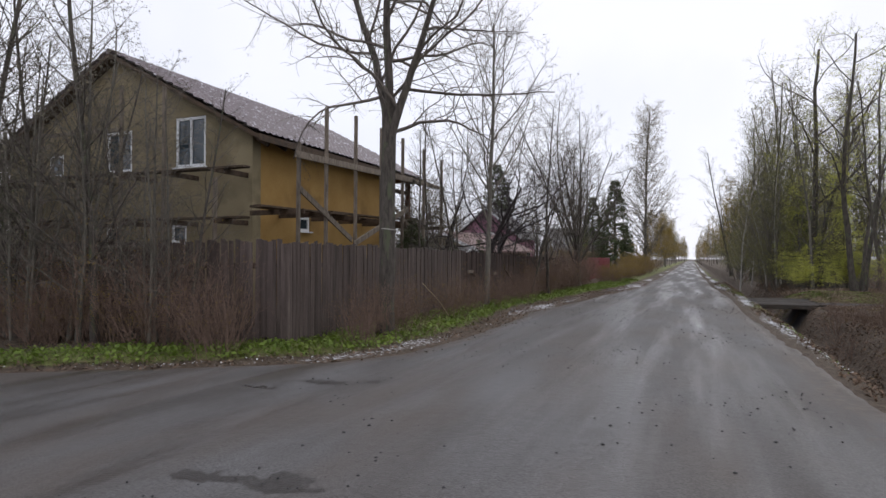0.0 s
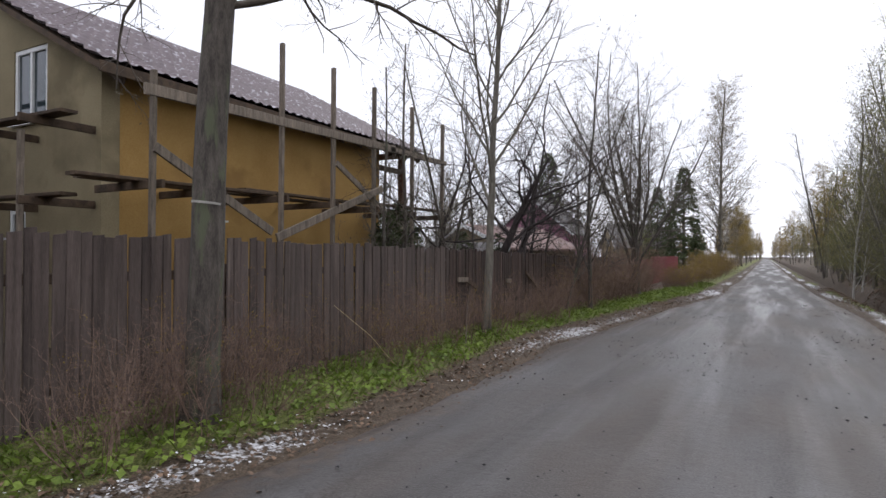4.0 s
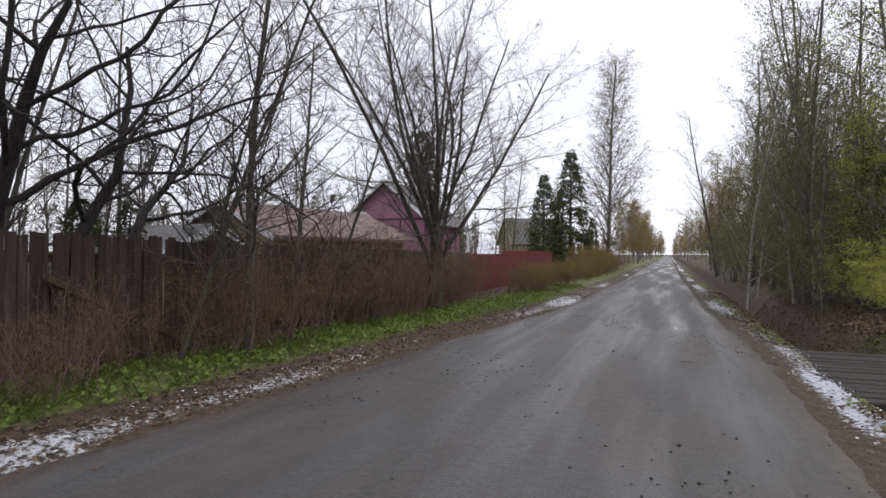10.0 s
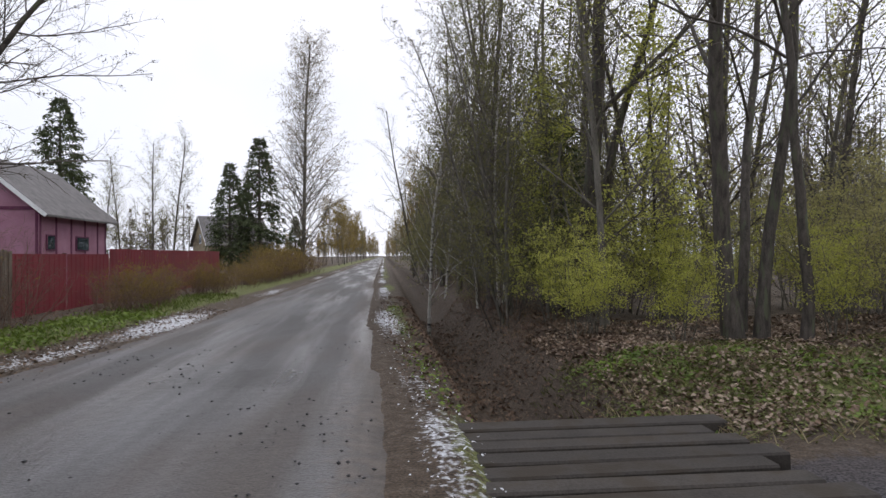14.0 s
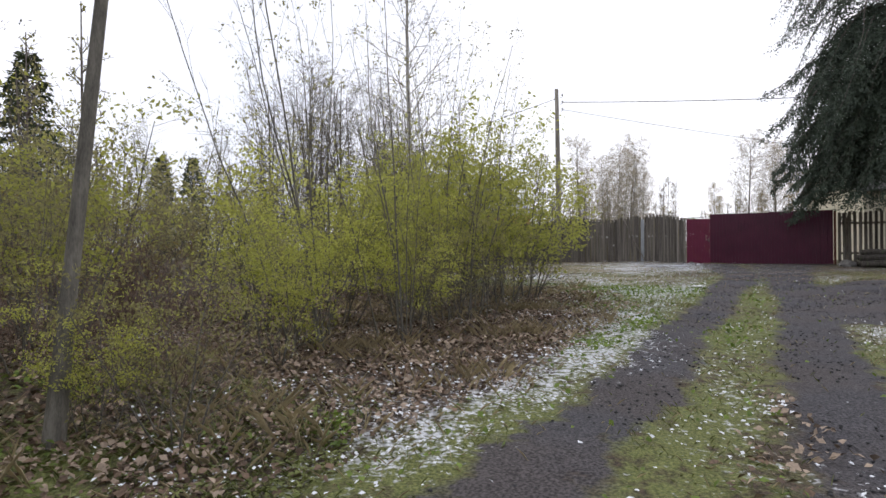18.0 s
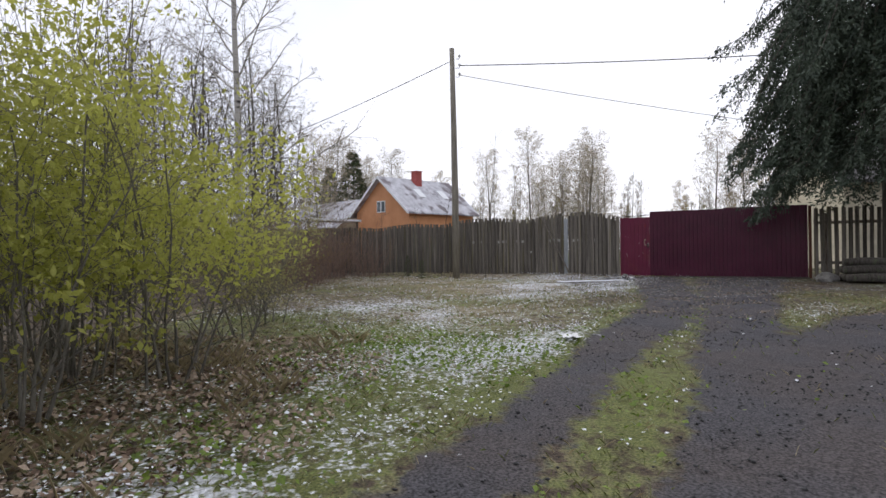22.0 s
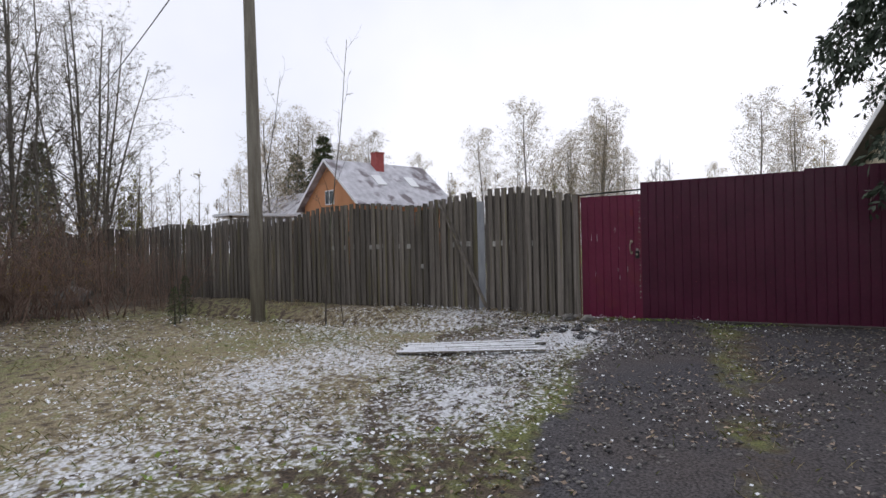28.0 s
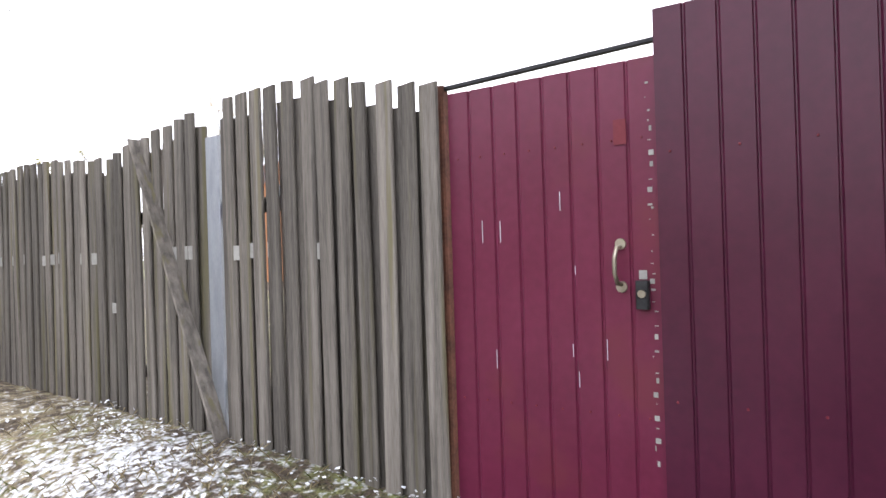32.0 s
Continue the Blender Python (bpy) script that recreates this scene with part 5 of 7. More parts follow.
def tree(m, name, label, category, stems, spec, seed, bark, twig, leaf=None, leaf_size=0.04, leaf_keep=1.0, group="", near=False, sides=9, fluff=0.05, joined=False, clumps=8, low=0.25, high=1.0):
    """stems: rows of (dx, dy, dir x, y, z, length, radius). A tree that the camera passes near has each limb as a part."""
    rng = np.random.default_rng(seed)
    t = thing(name, m, label, category, group)
    total, tips, rods_of = [[] for _ in spec], [], []
    for sx, sy, dx, dy, dz, ln, rd in stems:
        v = np.array([dx, dy, dz], float)
        out = [[] for _ in spec]
        grow(rng, (sx, sy, -0.1), v / np.linalg.norm(v), ln, rd, 0, spec, out, tips)
        o = out[0]
        flare = [1.35 if i == 0 else 1.0 for i in range(len(o) + 1)]
        if joined:
            rods_of.append(Geo().tube([q[:3] for q in o] + [o[-1][3:6]], [q[6] for q in o] + [o[-1][7]], 5, False))
        else:
          part("trunk" if len(stems) == 1 else "stem", Geo().tube([q[:3] for q in o] + [o[-1][3:6]], [q[6] * f for q, f in zip(o, flare)] + [o[-1][7]], sides, False), bark, t, smooth=True)
        for k in range(1, len(spec)):
            total[k] += out[k]
    if joined:
        whole = Geo()
        for g in rods_of:
            whole.add(g.v, g.f)
        tagged(part("stem_work", whole, bark, t, smooth=True), kind="stuff")
    if len(spec) > 1:
        if near:
            n = spec[1]["seg"]
            for i in range(0, len(total[1]), n):
                o = total[1][i:i + n]
                part("limb", Geo().tube([q[:3] for q in o] + [o[-1][3:6]], [q[6] for q in o] + [o[-1][7]], 6, False), bark, t, smooth=True)
        else:
            tagged(mesh_part("limb_work", segments_mesh("limb_work", total[1], 3, bark), t), kind="stuff")
    fine = [q for o in total[2:] for q in o]
    if fine:
        tagged(mesh_part("twig_work", segments_mesh("twig_work", fine, 3, twig) if near else ribbon_mesh("twig_work", fine, twig, rng), t), kind="stuff")
    if leaf:
        tips = np.array(tips)
        share = np.interp(tips[:, 2] / tips[:, 2].max(), [0, 0.15, 0.3, 0.55, 1], [low * 0.3, low, 1, 0.5 + 0.5 * high, high])
        pick = rng.choice(len(tips), max(1, int(len(tips) * leaf_keep / clumps)), p=share / share.sum())
        tips = np.repeat(tips[pick], clumps, 0) + rng.normal(size=(len(pick) * clumps, 3)) * np.array([1, 1, 0.55]) * fluff * 0.62
        tagged(mesh_part("crown", leaf_mesh("leaves", tips, leaf_size, leaf, rng), t), kind="stuff")
    return t


def L(seg, bend, up, kids=0, frm=0.3, angle=45, ratio=0.5, thin=0.5, short=0.5, taper=0.3, to=1.0):
    return {"seg": seg, "bend": bend, "up": up, "kids": kids, "from": frm, "angle": angle, "ratio": ratio, "thin": thin, "short": short, "taper": taper, "to": to}


PLUM = [L(8, 0.14, 0.10, 12, 0.45, 58, 0.85, 0.42, 0.25, 0.2), L(11, 0.20, 0.30, 12, 0.15, 58, 0.42, 0.42), L(5, 0.25, 0.2, 9, 0.1, 60, 0.42, 0.6), L(3, 0.3, 0.0)]
SLIM = [L(10, 0.035, 0.15, 30, 0.14, 44, 0.32, 0.4, 0.6), L(6, 0.12, 0.3, 9, 0.12, 42, 0.45, 0.5), L(4, 0.15, 0.05, 4, 0.2, 42, 0.5, 0.7), L(2, 0.2, -0.1)]
SLIM3 = [L(9, 0.035, 0.12, 32, 0.10, 45, 0.30, 0.36, 0.62), L(4, 0.12, 0.3, 9, 0.1, 44, 0.42, 0.6), L(2, 0.18, 0.0)]
BUSH = [L(5, 0.09, 0.12, 10, 0.12, 34, 0.36, 0.45, 0.4), L(3, 0.15, 0.2, 4, 0.15, 44, 0.45, 0.6), L(1, 0.2, 0.1)]

# tall spreading tree before the fence corner
corner_tree = tree(pose(-5.05, 9.55, 0.1, 0, 0, 20), "tree", "tall bare spreading tree with grey bark before the fence", "tree",
     [(0, 0, 0.03, 0.0, 1, 4.3, 0.15)], [L(8, 0.03, 0.02, 3, 0.80, 11, 1.4, 0.7, 0.1, 0.85), L(11, 0.06, 0.04, 13, 0.03, 66, 0.74, 0.45, 0.35), L(9, 0.13, 0.16, 10, 0.12, 52, 0.42, 0.45), L(5, 0.17, 0.1, 7, 0.12, 45, 0.5, 0.6), L(3, 0.2, 0)], 11, M["bark"], M["twig"], M["leaf_bud"], 0.03, 0.3, near=True)
part("paint_mark", Geo().tube([(0.05, 0, 1.88), (0.052, 0, 1.90)], [0.121, 0.120], 10, False), M["tape"], corner_tree, "white paint mark")
# slim tree against the fence
tree(pose(-5.35, 16.2, 0.1, 0, 0, 0), "tree", "slim many-branched bare tree against the fence", "tree", [(0, 0, 0.0, 0.02, 1, 8.4, 0.085)],
     [L(12, 0.03, 0.1, 24, 0.28, 34, 0.52, 0.45, 0.55), L(7, 0.1, 0.2, 11, 0.12, 38, 0.45, 0.5), L(5, 0.14, 0.1, 6, 0.1, 42, 0.5, 0.6), L(3, 0.2, 0.05)], 12, M["bark_light"], M["twig"], M["leaf_bud"], 0.03, 0.3, near=True)
# dark crooked fruit trees behind the fence
tree(pose(-6.75, 19.7, 0), "tree", "dark crooked bare fruit tree behind the fence", "tree", [(0, 0, -0.1, 0.0, 1, 4.3, 0.15), (0.1, 0.15, 0.22, 0.35, 1, 4.2, 0.11)], PLUM, 13, M["bark_dark"], M["twig_dark"], group="fruit trees", near=True)
tree(pose(-6.5, 20.8, 0), "tree", "dark crooked bare fruit tree behind the fence", "tree", [(0, 0, 0.1, 0.4, 1, 4.6, 0.095)], PLUM, 14, M["bark_dark"], M["twig_dark"], group="fruit trees", near=True)
tree(pose(-7.6, 24.6, 0), "tree", "dark crooked bare fruit tree behind the fence", "tree", [(0, 0, 0.0, 0.2, 1, 3.2, 0.09)], PLUM, 19, M["bark_dark"], M["twig_dark"], group="fruit trees", near=True)
tree(pose(-7.3, 18.2, 0), "tree", "dark crooked bare fruit tree behind the fence", "tree", [(0, 0, 0.05, -0.1, 1, 3.9, 0.085)], PLUM, 18, M["bark_dark"], M["twig_dark"], group="fruit trees", near=True)
# leaning thin trees before the fence
tree(pose(-4.75, 21.4, 0.1), "tree", "thin leaning bare tree before the fence", "tree", [(0, 0, 0.04, 0.05, 1, 7.0, 0.055), (-0.5, -0.7, 0.18, 0.25, 1, 6.0, 0.04)], SLIM, 15, M["bark"], M["twig"], M["leaf_bud"], 0.03, 0.3, near=True)
tree(pose(-5.6, 23.6, 0.1), "tree", "thin bent bare tree before the fence", "tree", [(0, 0, -0.1, 0.15, 1, 5.6, 0.05), (0.2, 0.4, 0.2, 0.3, 1, 4.6, 0.035)], SLIM, 16, M["bark"], M["twig"], M["leaf_bud"], 0.03, 0.3, near=True)
# many-stemmed ash
tree(pose(-4.9, 28.1, 0.05), "tree", "large many-stemmed bare ash tree by the fence", "tree", [(0, 0, 0.02, 0.02, 1, 2.6, 0.2)],
     [L(6, 0.02, 0.02, 15, 0.34, 25, 2.8, 0.36, 0.2, 0.55), L(10, 0.05, 0.10, 17, 0.10, 48, 0.46, 0.4, 0.5), L(7, 0.1, 0.2, 9, 0.12, 38, 0.45, 0.5), L(4, 0.14, 0.1, 5, 0.1, 42, 0.5, 0.65), L(2, 0.2, 0.05)], 17, M["bark"], M["twig"], M["leaf_bud"], 0.03, 0.25, near=True)

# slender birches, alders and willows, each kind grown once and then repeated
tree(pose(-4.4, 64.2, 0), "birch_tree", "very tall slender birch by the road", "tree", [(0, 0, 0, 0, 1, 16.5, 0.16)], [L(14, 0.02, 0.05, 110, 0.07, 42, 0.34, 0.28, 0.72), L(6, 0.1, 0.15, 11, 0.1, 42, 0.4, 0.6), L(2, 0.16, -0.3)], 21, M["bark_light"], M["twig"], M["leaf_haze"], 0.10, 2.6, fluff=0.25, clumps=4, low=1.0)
kinds = []
KIND_LABELS = ("slender grey-barked young alder with first leaves", "slim pale-barked young tree with olive buds", "tall bare grey alder full of fine twigs", "thin white-barked young birch with olive leaves", "small tree with fresh lime leaves", "slender golden-leaved young birch")
for i, (hgt, rad, bark, leaf, keep, size) in enumerate(((9.0, 0.075, "bark", "leaf_wood", 2.8, 0.07), (8.0, 0.055, "bark_light", "leaf_wood", 3.2, 0.065), (10.0, 0.08, "bark", "leaf_bud", 1.6, 0.06), (7.5, 0.05, "bark_birch", "leaf_wood", 3.4, 0.065), (5.5, 0.04, "bark", "leaf_lime", 5.0, 0.075), (8.0, 0.06, "bark_light", "leaf_gold", 5.0, 0.085))):
    kinds.append(tree(pose(0, 0, -40), "tree", KIND_LABELS[i], "tree", [(0, 0, 0.01, 0.02, 1, hgt, rad)], SLIM3, 30 + i, M[bark], M["twig"], M[leaf], size, keep, "roadside wood", sides=7, fluff=0.22, clumps=7, low=0.5, high=0.3 if i < 4 else 0.8))

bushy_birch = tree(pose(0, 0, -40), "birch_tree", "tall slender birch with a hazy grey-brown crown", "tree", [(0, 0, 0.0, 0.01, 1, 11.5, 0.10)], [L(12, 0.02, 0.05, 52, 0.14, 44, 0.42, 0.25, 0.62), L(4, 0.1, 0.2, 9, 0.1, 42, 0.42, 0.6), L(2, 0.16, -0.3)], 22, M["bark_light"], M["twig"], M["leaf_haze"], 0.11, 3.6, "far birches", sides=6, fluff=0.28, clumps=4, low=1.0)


def shrub(label, n, hgt, rad, spread, spec, seed, bark, twig, leaf, size, keep, width=0.35, fluff=0.13, joined=False, low=0.15, clumps=8):
    r = random.Random(seed)
    stems = []
    for k in range(n):
        a, d = r.uniform(0, 6.28), r.uniform(0, width)
        stems.append((math.cos(a) * d, math.sin(a) * d, math.cos(a) * spread * r.uniform(0.2, 1.2), math.sin(a) * spread * r.uniform(0.2, 1.2), 1, hgt * r.uniform(0.65, 1.1), rad * r.uniform(0.6, 1.1)))
    return tree(pose(0, 0, -40), "shrub", label, "shrub", stems, spec, seed, M[bark], M[twig], M[leaf] if leaf else None, size, keep, "shrubs", sides=5, fluff=fluff, joined=joined, low=low, clumps=clumps)


CLOUD = [L(6, 0.10, 0.15, 11, 0.10, 55, 0.45, 0.45, 0.35), L(3, 0.18, 0.15, 5, 0.1, 52, 0.5, 0.6), L(1, 0.25, 0.1)]
lime = [shrub("willow shrub with fresh lime-green leaves", 7, 2.9, 0.016, 0.42, CLOUD, 50 + k, "bark_light", "twig", "leaf_lime", 0.07, 5.0, 0.4, 0.2, clumps=20) for k in range(2)]
olive = [shrub("tangled young shrub with olive-yellow leaves", 7, 2.8, 0.015, 0.40, CLOUD, 53 + k, "bark_light", "twig", "leaf_olive", 0.062, 3.4, 0.5, 0.2, clumps=18) for k in range(2)]
wayside = [shrub("dull olive roadside shrub with small leaves", 7, 2.8, 0.015, 0.40, CLOUD, 66 + k, "bark", "twig", "leaf_wood", 0.05, 5.0, 0.5, 0.18, low=0.03) for k in range(2)]
rods = [shrub("tall thin bare willow rods", 6, 5.2, 0.014, 0.16, [L(8, 0.05, 0.1, 8, 0.35, 25, 0.22, 0.4, 0.3), L(3, 0.12, 0.2, 3, 0.2, 40, 0.4, 0.6), L(2, 0.2, 0)], 56 + k, "bark_light", "twig", "leaf_olive", 0.05, 0.8, 0.4) for k in range(2)]
brush = [shrub("bare reddish-brown brushwood shrub", 16, 1.9, 0.010, 0.42, [L(5, 0.13, 0.05, 9, 0.12, 45, 0.42, 0.45, 0.4), L(3, 0.2, 0.1, 4, 0.15, 50, 0.5, 0.6), L(1, 0.2, 0.1)], 58 + k, "twig_red", "twig_red", "leaf_gold" if k else None, 0.035, 0.25, 0.55, 0.13, True) for k in range(2)]
hedge = [shrub("dense bare shrub with first golden leaves", 20, 1.5, 0.009, 0.4, BUSH, 61 + k, "twig_red", "twig_red", "leaf_gold", 0.05, 0.6 + 1.0 * k, 0.6, 0.13, True) for k in range(2)]


def plant(kind, x, y, scale=1.0, turn=0.0, lean=(0, 0)):
    return copy_thing(kind, pose(x, y, gz(x, y), lean[0], lean[1], turn) @ Matrix.Scale(scale, 4))


wood = random.Random(77)


def spread_out(kinds_, n, x0, x1, y0, y1, s0, s1, lean=4, keep=lambda x, y: True):
    for _ in range(n):
        x, y = wood.uniform(x0, x1), wood.uniform(y0, y1)
        if keep(x, y):
            plant(wood.choice(kinds_), x, y, wood.uniform(s0, s1), wood.uniform(0, 360), (wood.uniform(-lean, lean), wood.uniform(-lean, lean)))


k0, k1, k2, k3, k4, k5 = kinds
# the wood along the road's right side
spread_out([k2, k0, k1], 11, 4.3, 12, 32, 44, 1.05, 1.35)
spread_out([k1, k3, k4], 6, 3.7, 5.0, 33, 42, 0.7, 0.95)
spread_out([k0, k1, k2, k3], 20, 3.6, 10, 42, 62, 1.0, 1.4)
spread_out([k0, k1, k2, k5], 18, 3.4, 9, 62, 100, 0.9, 1.3)
spread_out([k0, k1, k5], 14, 3.2, 8, 100, 190, 0.9, 1.4)
spread_out(lime, 7, 3.9, 7.5, 29.6, 35, 0.4, 0.65)
spread_out(wayside, 18, 3.6, 8.0, 31.0, 48, 0.7, 1.2)
spread_out(wayside, 18, 3.3, 6, 48, 80, 0.9, 1.4)
spread_out(wayside + brush, 8, 3.4, 4.3, 27.5, 50, 0.3, 0.5, 10)
spread_out([k3, k1, k1], 10, 3.5, 4.6, 34, 52, 0.6, 0.9)
for x, y, sc, kd in ((6.4, 12.2, 1.2, k1), (7.2, 14.0, 1.25, k0), (8.4, 11.5, 1.2, k2), (6.6, 16.6, 1.1, k4), (9.0, 15.2, 1.25, k1), (5.9, 14.8, 1.1, k3), (7.6, 19.0, 1.2, k1), (8.2, 17.6, 0.9, k3), (6.3, 10.2, 0.9, k4), (9.0, 9.0, 1.0, k0)):
    plant(kd, x, y, sc, x * 77, (wood.uniform(-4, 4), wood.uniform(-4, 4)))
spread_out(wayside + lime[:1], 8, 5.6, 9, 9, 17.5, 0.6, 1.0)
spread_out(brush, 14, 3.9, 6.0, 7.5, 21, 0.5, 0.9, 12)
spread_out(wayside, 8, 4.3, 6.0, 8, 20, 0.4, 0.7)
plant(k3, 2.45, 36.6, 0.92, 40, (3, -3))
# left side further on
spread_out([k5], 9, -6.0, -3.4, 80, 118, 0.85, 1.1)
spread_out([k5, k5, k1], 16, -8.5, -3.2, 110, 200, 0.9, 1.3)
spread_out([k2, k0], 12, -20, -8, 46, 75, 0.6, 0.9)
spread_out([k2, k0], 8, -20, -11, 21, 40, 0.45, 0.6)
spread_out([k2, k0], 6, -24, -12.5, 3.5, 9.8, 0.55, 0.85, 8, lambda x, y: y < 7.3 or x < -17.5)
for x, y, sc, tn in ((-11.2, 6.95, 0.55, 20), (-9.6, 7.1, 0.5, 70), (-8.4, 7.2, 0.36, 150), (-10.5, 7.0, 0.62, 250), (-13.4, 6.7, 0.62, 10), (-9.0, 6.95, 0.8, 200), (-10.9, 6.9, 0.95, 300), (-12.2, 6.9, 0.9, 100), (-14.6, 7.0, 1.0, 30), (-7.4, 7.35, 0.42, 60)):
    plant(k2, x, y, sc, tn, (wood.uniform(-9, 9), wood.uniform(-9, 9)))
plant(k0, -12.6, 6.6, 0.6, 120, (-4, 8))
for x, y, sc, tn in ((-6.9, 15.2, 0.5, 30), (-7.3, 16.6, 0.6, 140), (-6.6, 17.5, 0.55, 260), (-8.6, 20.6, 0.6, 80), (-6.7, 22.6, 0.5, 10), (-8.8, 23.0, 0.6, 190)):
    plant(k2, x, y, sc, tn, (wood.uniform(-8, 8), wood.uniform(-8, 8)))
# brushwood before the fence and along the left side
for y in np.arange(8.6, 33.0, 0.36):
    x = -5.45 + wood.uniform(-0.05, 0.55)
    big = 0.50 + 0.42 * float(smooth01(y, 19, 23)) + wood.uniform(-0.1, 0.15)
    if wood.random() < (0.5 if y < 19 else 0.7):
        plant(wood.choice(brush), x, float(y), big, wood.uniform(0, 360), (wood.uniform(-12, 12), wood.uniform(-12, 12)))
spread_out(hedge, 26, -4.9, -3.6, 33, 50, 0.5, 0.72, 8)
spread_out(hedge, 22, -5.5, -3.4, 50, 66, 0.8, 1.15, 8)
spread_out(brush, 8, -4.9, -3.9, 30, 40, 0.4, 0.55, 8)
spread_out(brush, 16, -13, -6.4, 6.95, 7.5, 0.6, 1.1, 10)
spread_out(brush, 8, 4.0, 7.0, 6, 21, 0.4, 0.8, 12)
spread_out(brush, 14, 3.1, 4.1, 8, 21, 0.3, 0.55, 25)

# heap of dead brushwood round the corner tree's foot
for x, y, sc, tn in ((-4.95, 9.2, 0.5, 20), (-5.2, 9.7, 0.55, 130), (-4.8, 10.1, 0.45, 220), (-5.3, 10.4, 0.5, 300), (-5.0, 8.7, 0.4, 70)):
    plant(brush[0], x, y, sc, tn, (wood.uniform(-35, 35), wood.uniform(-35, 35)))
spread_out(brush, 12, -10.5, -6.3, 6.6, 7.5, 0.5, 0.85, 14)

# old many-stemmed tree beside the bridge
OLD = [L(12, 0.06, 0.05, 8, 0.32, 50, 0.46, 0.40, 0.4), L(8, 0.13, 0.12, 9, 0.15, 48, 0.5, 0.45), L(5, 0.16, 0.1, 6, 0.1, 45, 0.5, 0.5), L(3, 0.2, 0.05)]
tree(pose(6.1, 28.9, gz(6.1, 28.9)), "tree", "old many-stemmed tree with opening lime leaves by the bridge", "tree",
     [(0, 0, -0.04, 0.03, 1, 10.5, 0.125), (0.3, -0.12, 0.12, -0.04, 1, 9.5, 0.09), (0.75, -0.4, 0.10, -0.06, 1, 8.6, 0.075), (0.25, 0.3, 0.08, 0.12, 1, 9.0, 0.08)],
     OLD, 41, M["bark"], M["twig"], M["leaf_lime"], 0.06, 0.5, near=True, fluff=0.16, high=0.6)
tree(pose(5.0, 32.3, gz(5.0, 32.3)), "tree", "tall dark-barked tree with leafy sprouts", "tree", [(0, 0, 0.0, 0.0, 1, 11.0, 0.17), (0.2, 0.1, 0.14, 0.1, 1, 9.5, 0.11)], OLD, 42, M["bark"], M["twig"], M["leaf_lime"], 0.06, 0.6, near=True, fluff=0.16, high=0.6)
tree(pose(3.75, 33.2, gz(3.75, 33.2)), "tree", "slender bare tree leaning over the road", "tree", [(0, 0, -0.42, -0.12, 1, 6.0, 0.035), (0.3, 0.5, -0.2, 0.0, 1, 7.2, 0.045)], SLIM, 44, M["bark_light"], M["twig"], M["leaf_bud"], 0.035, 0.5, near=True)
tree(pose(8.7, 26.5, gz(8.7, 26.5)), "tree", "thin leaning bare sapling beside the drive", "tree", [(0, 0, 0.10, -0.04, 1, 7.5, 0.05)], [L(10, 0.02, 0.08, 7, 0.45, 35, 0.35, 0.5, 0.5), L(6, 0.1, 0.2, 5, 0.2, 40, 0.4, 0.5), L(3, 0.2, 0.1)], 43, M["bark_light"], M["twig"], M["leaf_bud"], 0.04, 0.4, near=True)
plant(olive[0], 8.9, 25.9, 0.45, 0)
for x, y, sc, tn in ((7.3, 28.6, 0.5, 30), (5.2, 28.7, 0.45, 100), (8.9, 30.2, 0.55, 210), (4.5, 30.0, 0.5, 50), (4.9, 31.1, 0.65, 160), (4.3, 31.8, 0.55, 10), (6.5, 31.4, 0.55, 200), (9.9, 33.0, 0.8, 70)):
    plant(lime[0], x, y, sc, tn)
for x, y, sc, kd in ((6.4, 31.7, 1.0, k4), (4.8, 33.6, 0.9, k4), (3.9, 35.6, 1.1, k2), (4.4, 42.5, 1.15, k2), (3.8, 47.0, 1.2, k0), (3.6, 53.0, 1.2, k2), (4.9, 30.6, 1.2, k1), (5.4, 35.4, 1.2, k1), (4.6, 38.2, 1.15, k0), (6.0, 40.5, 1.25, k1)):
    plant(kd, x, y, sc, x * 91, (wood.uniform(-4, 4), wood.uniform(-4, 4)))

# thicket on the north side of the drive
for x, y, sc in ((15.0, 24.7, 0.95), (16.3, 24.2, 1.0), (17.5, 23.8, 0.95), (14.0, 25.6, 0.8), (15.9, 25.7, 1.05), (17.6, 25.0, 1.1), (12.4, 26.4, 0.6), (19.0, 25.2, 1.0), (20.2, 26.2, 1.0), (13.0, 27.3, 0.8), (10.6, 28.2, 0.75), (18.4, 27.2, 1.1)):
    plant(wood.choice(lime), x, y, sc, wood.uniform(0, 360), (wood.uniform(-5, 5), wood.uniform(-5, 5)))
for x, y, sc in ((19.8, 24.2, 0.75), (21.3, 24.6, 0.7), (13.4, 25.0, 0.55), (9.6, 27.6, 0.6), (22.6, 25.2, 0.8), (8.3, 28.6, 0.8), (11.6, 29.4, 0.95), (14.6, 28.6, 0.9), (9.0, 30.4, 1.0), (24.0, 26.4, 0.8)):
    plant(wood.choice(olive), x, y, sc, wood.uniform(0, 360), (wood.uniform(-5, 5), wood.uniform(-5, 5)))
for x, y, sc, kd in ((8.9, 26.4, 0.3, lime[1]), (11.2, 26.2, 0.5, lime[0]), (12.9, 25.2, 0.5, lime[1]), (13.6, 26.4, 0.7, lime[0]), (14.3, 24.6, 0.6, olive[1])):
    plant(kd, x, y, sc, x * 57, (wood.uniform(-6, 6), wood.uniform(-6, 6)))
spread_out(olive, 26, 9, 28, 29.5, 38, 0.8, 1.15)
spread_out(rods, 7, 12.0, 19.5, 25.6, 30, 0.85, 1.1)
spread_out(rods, 4, 15.5, 19.5, 24.2, 26.5, 0.75, 0.95)
plant(rods[0], 12.6, 25.3, 0.85, 40, (2, 3))
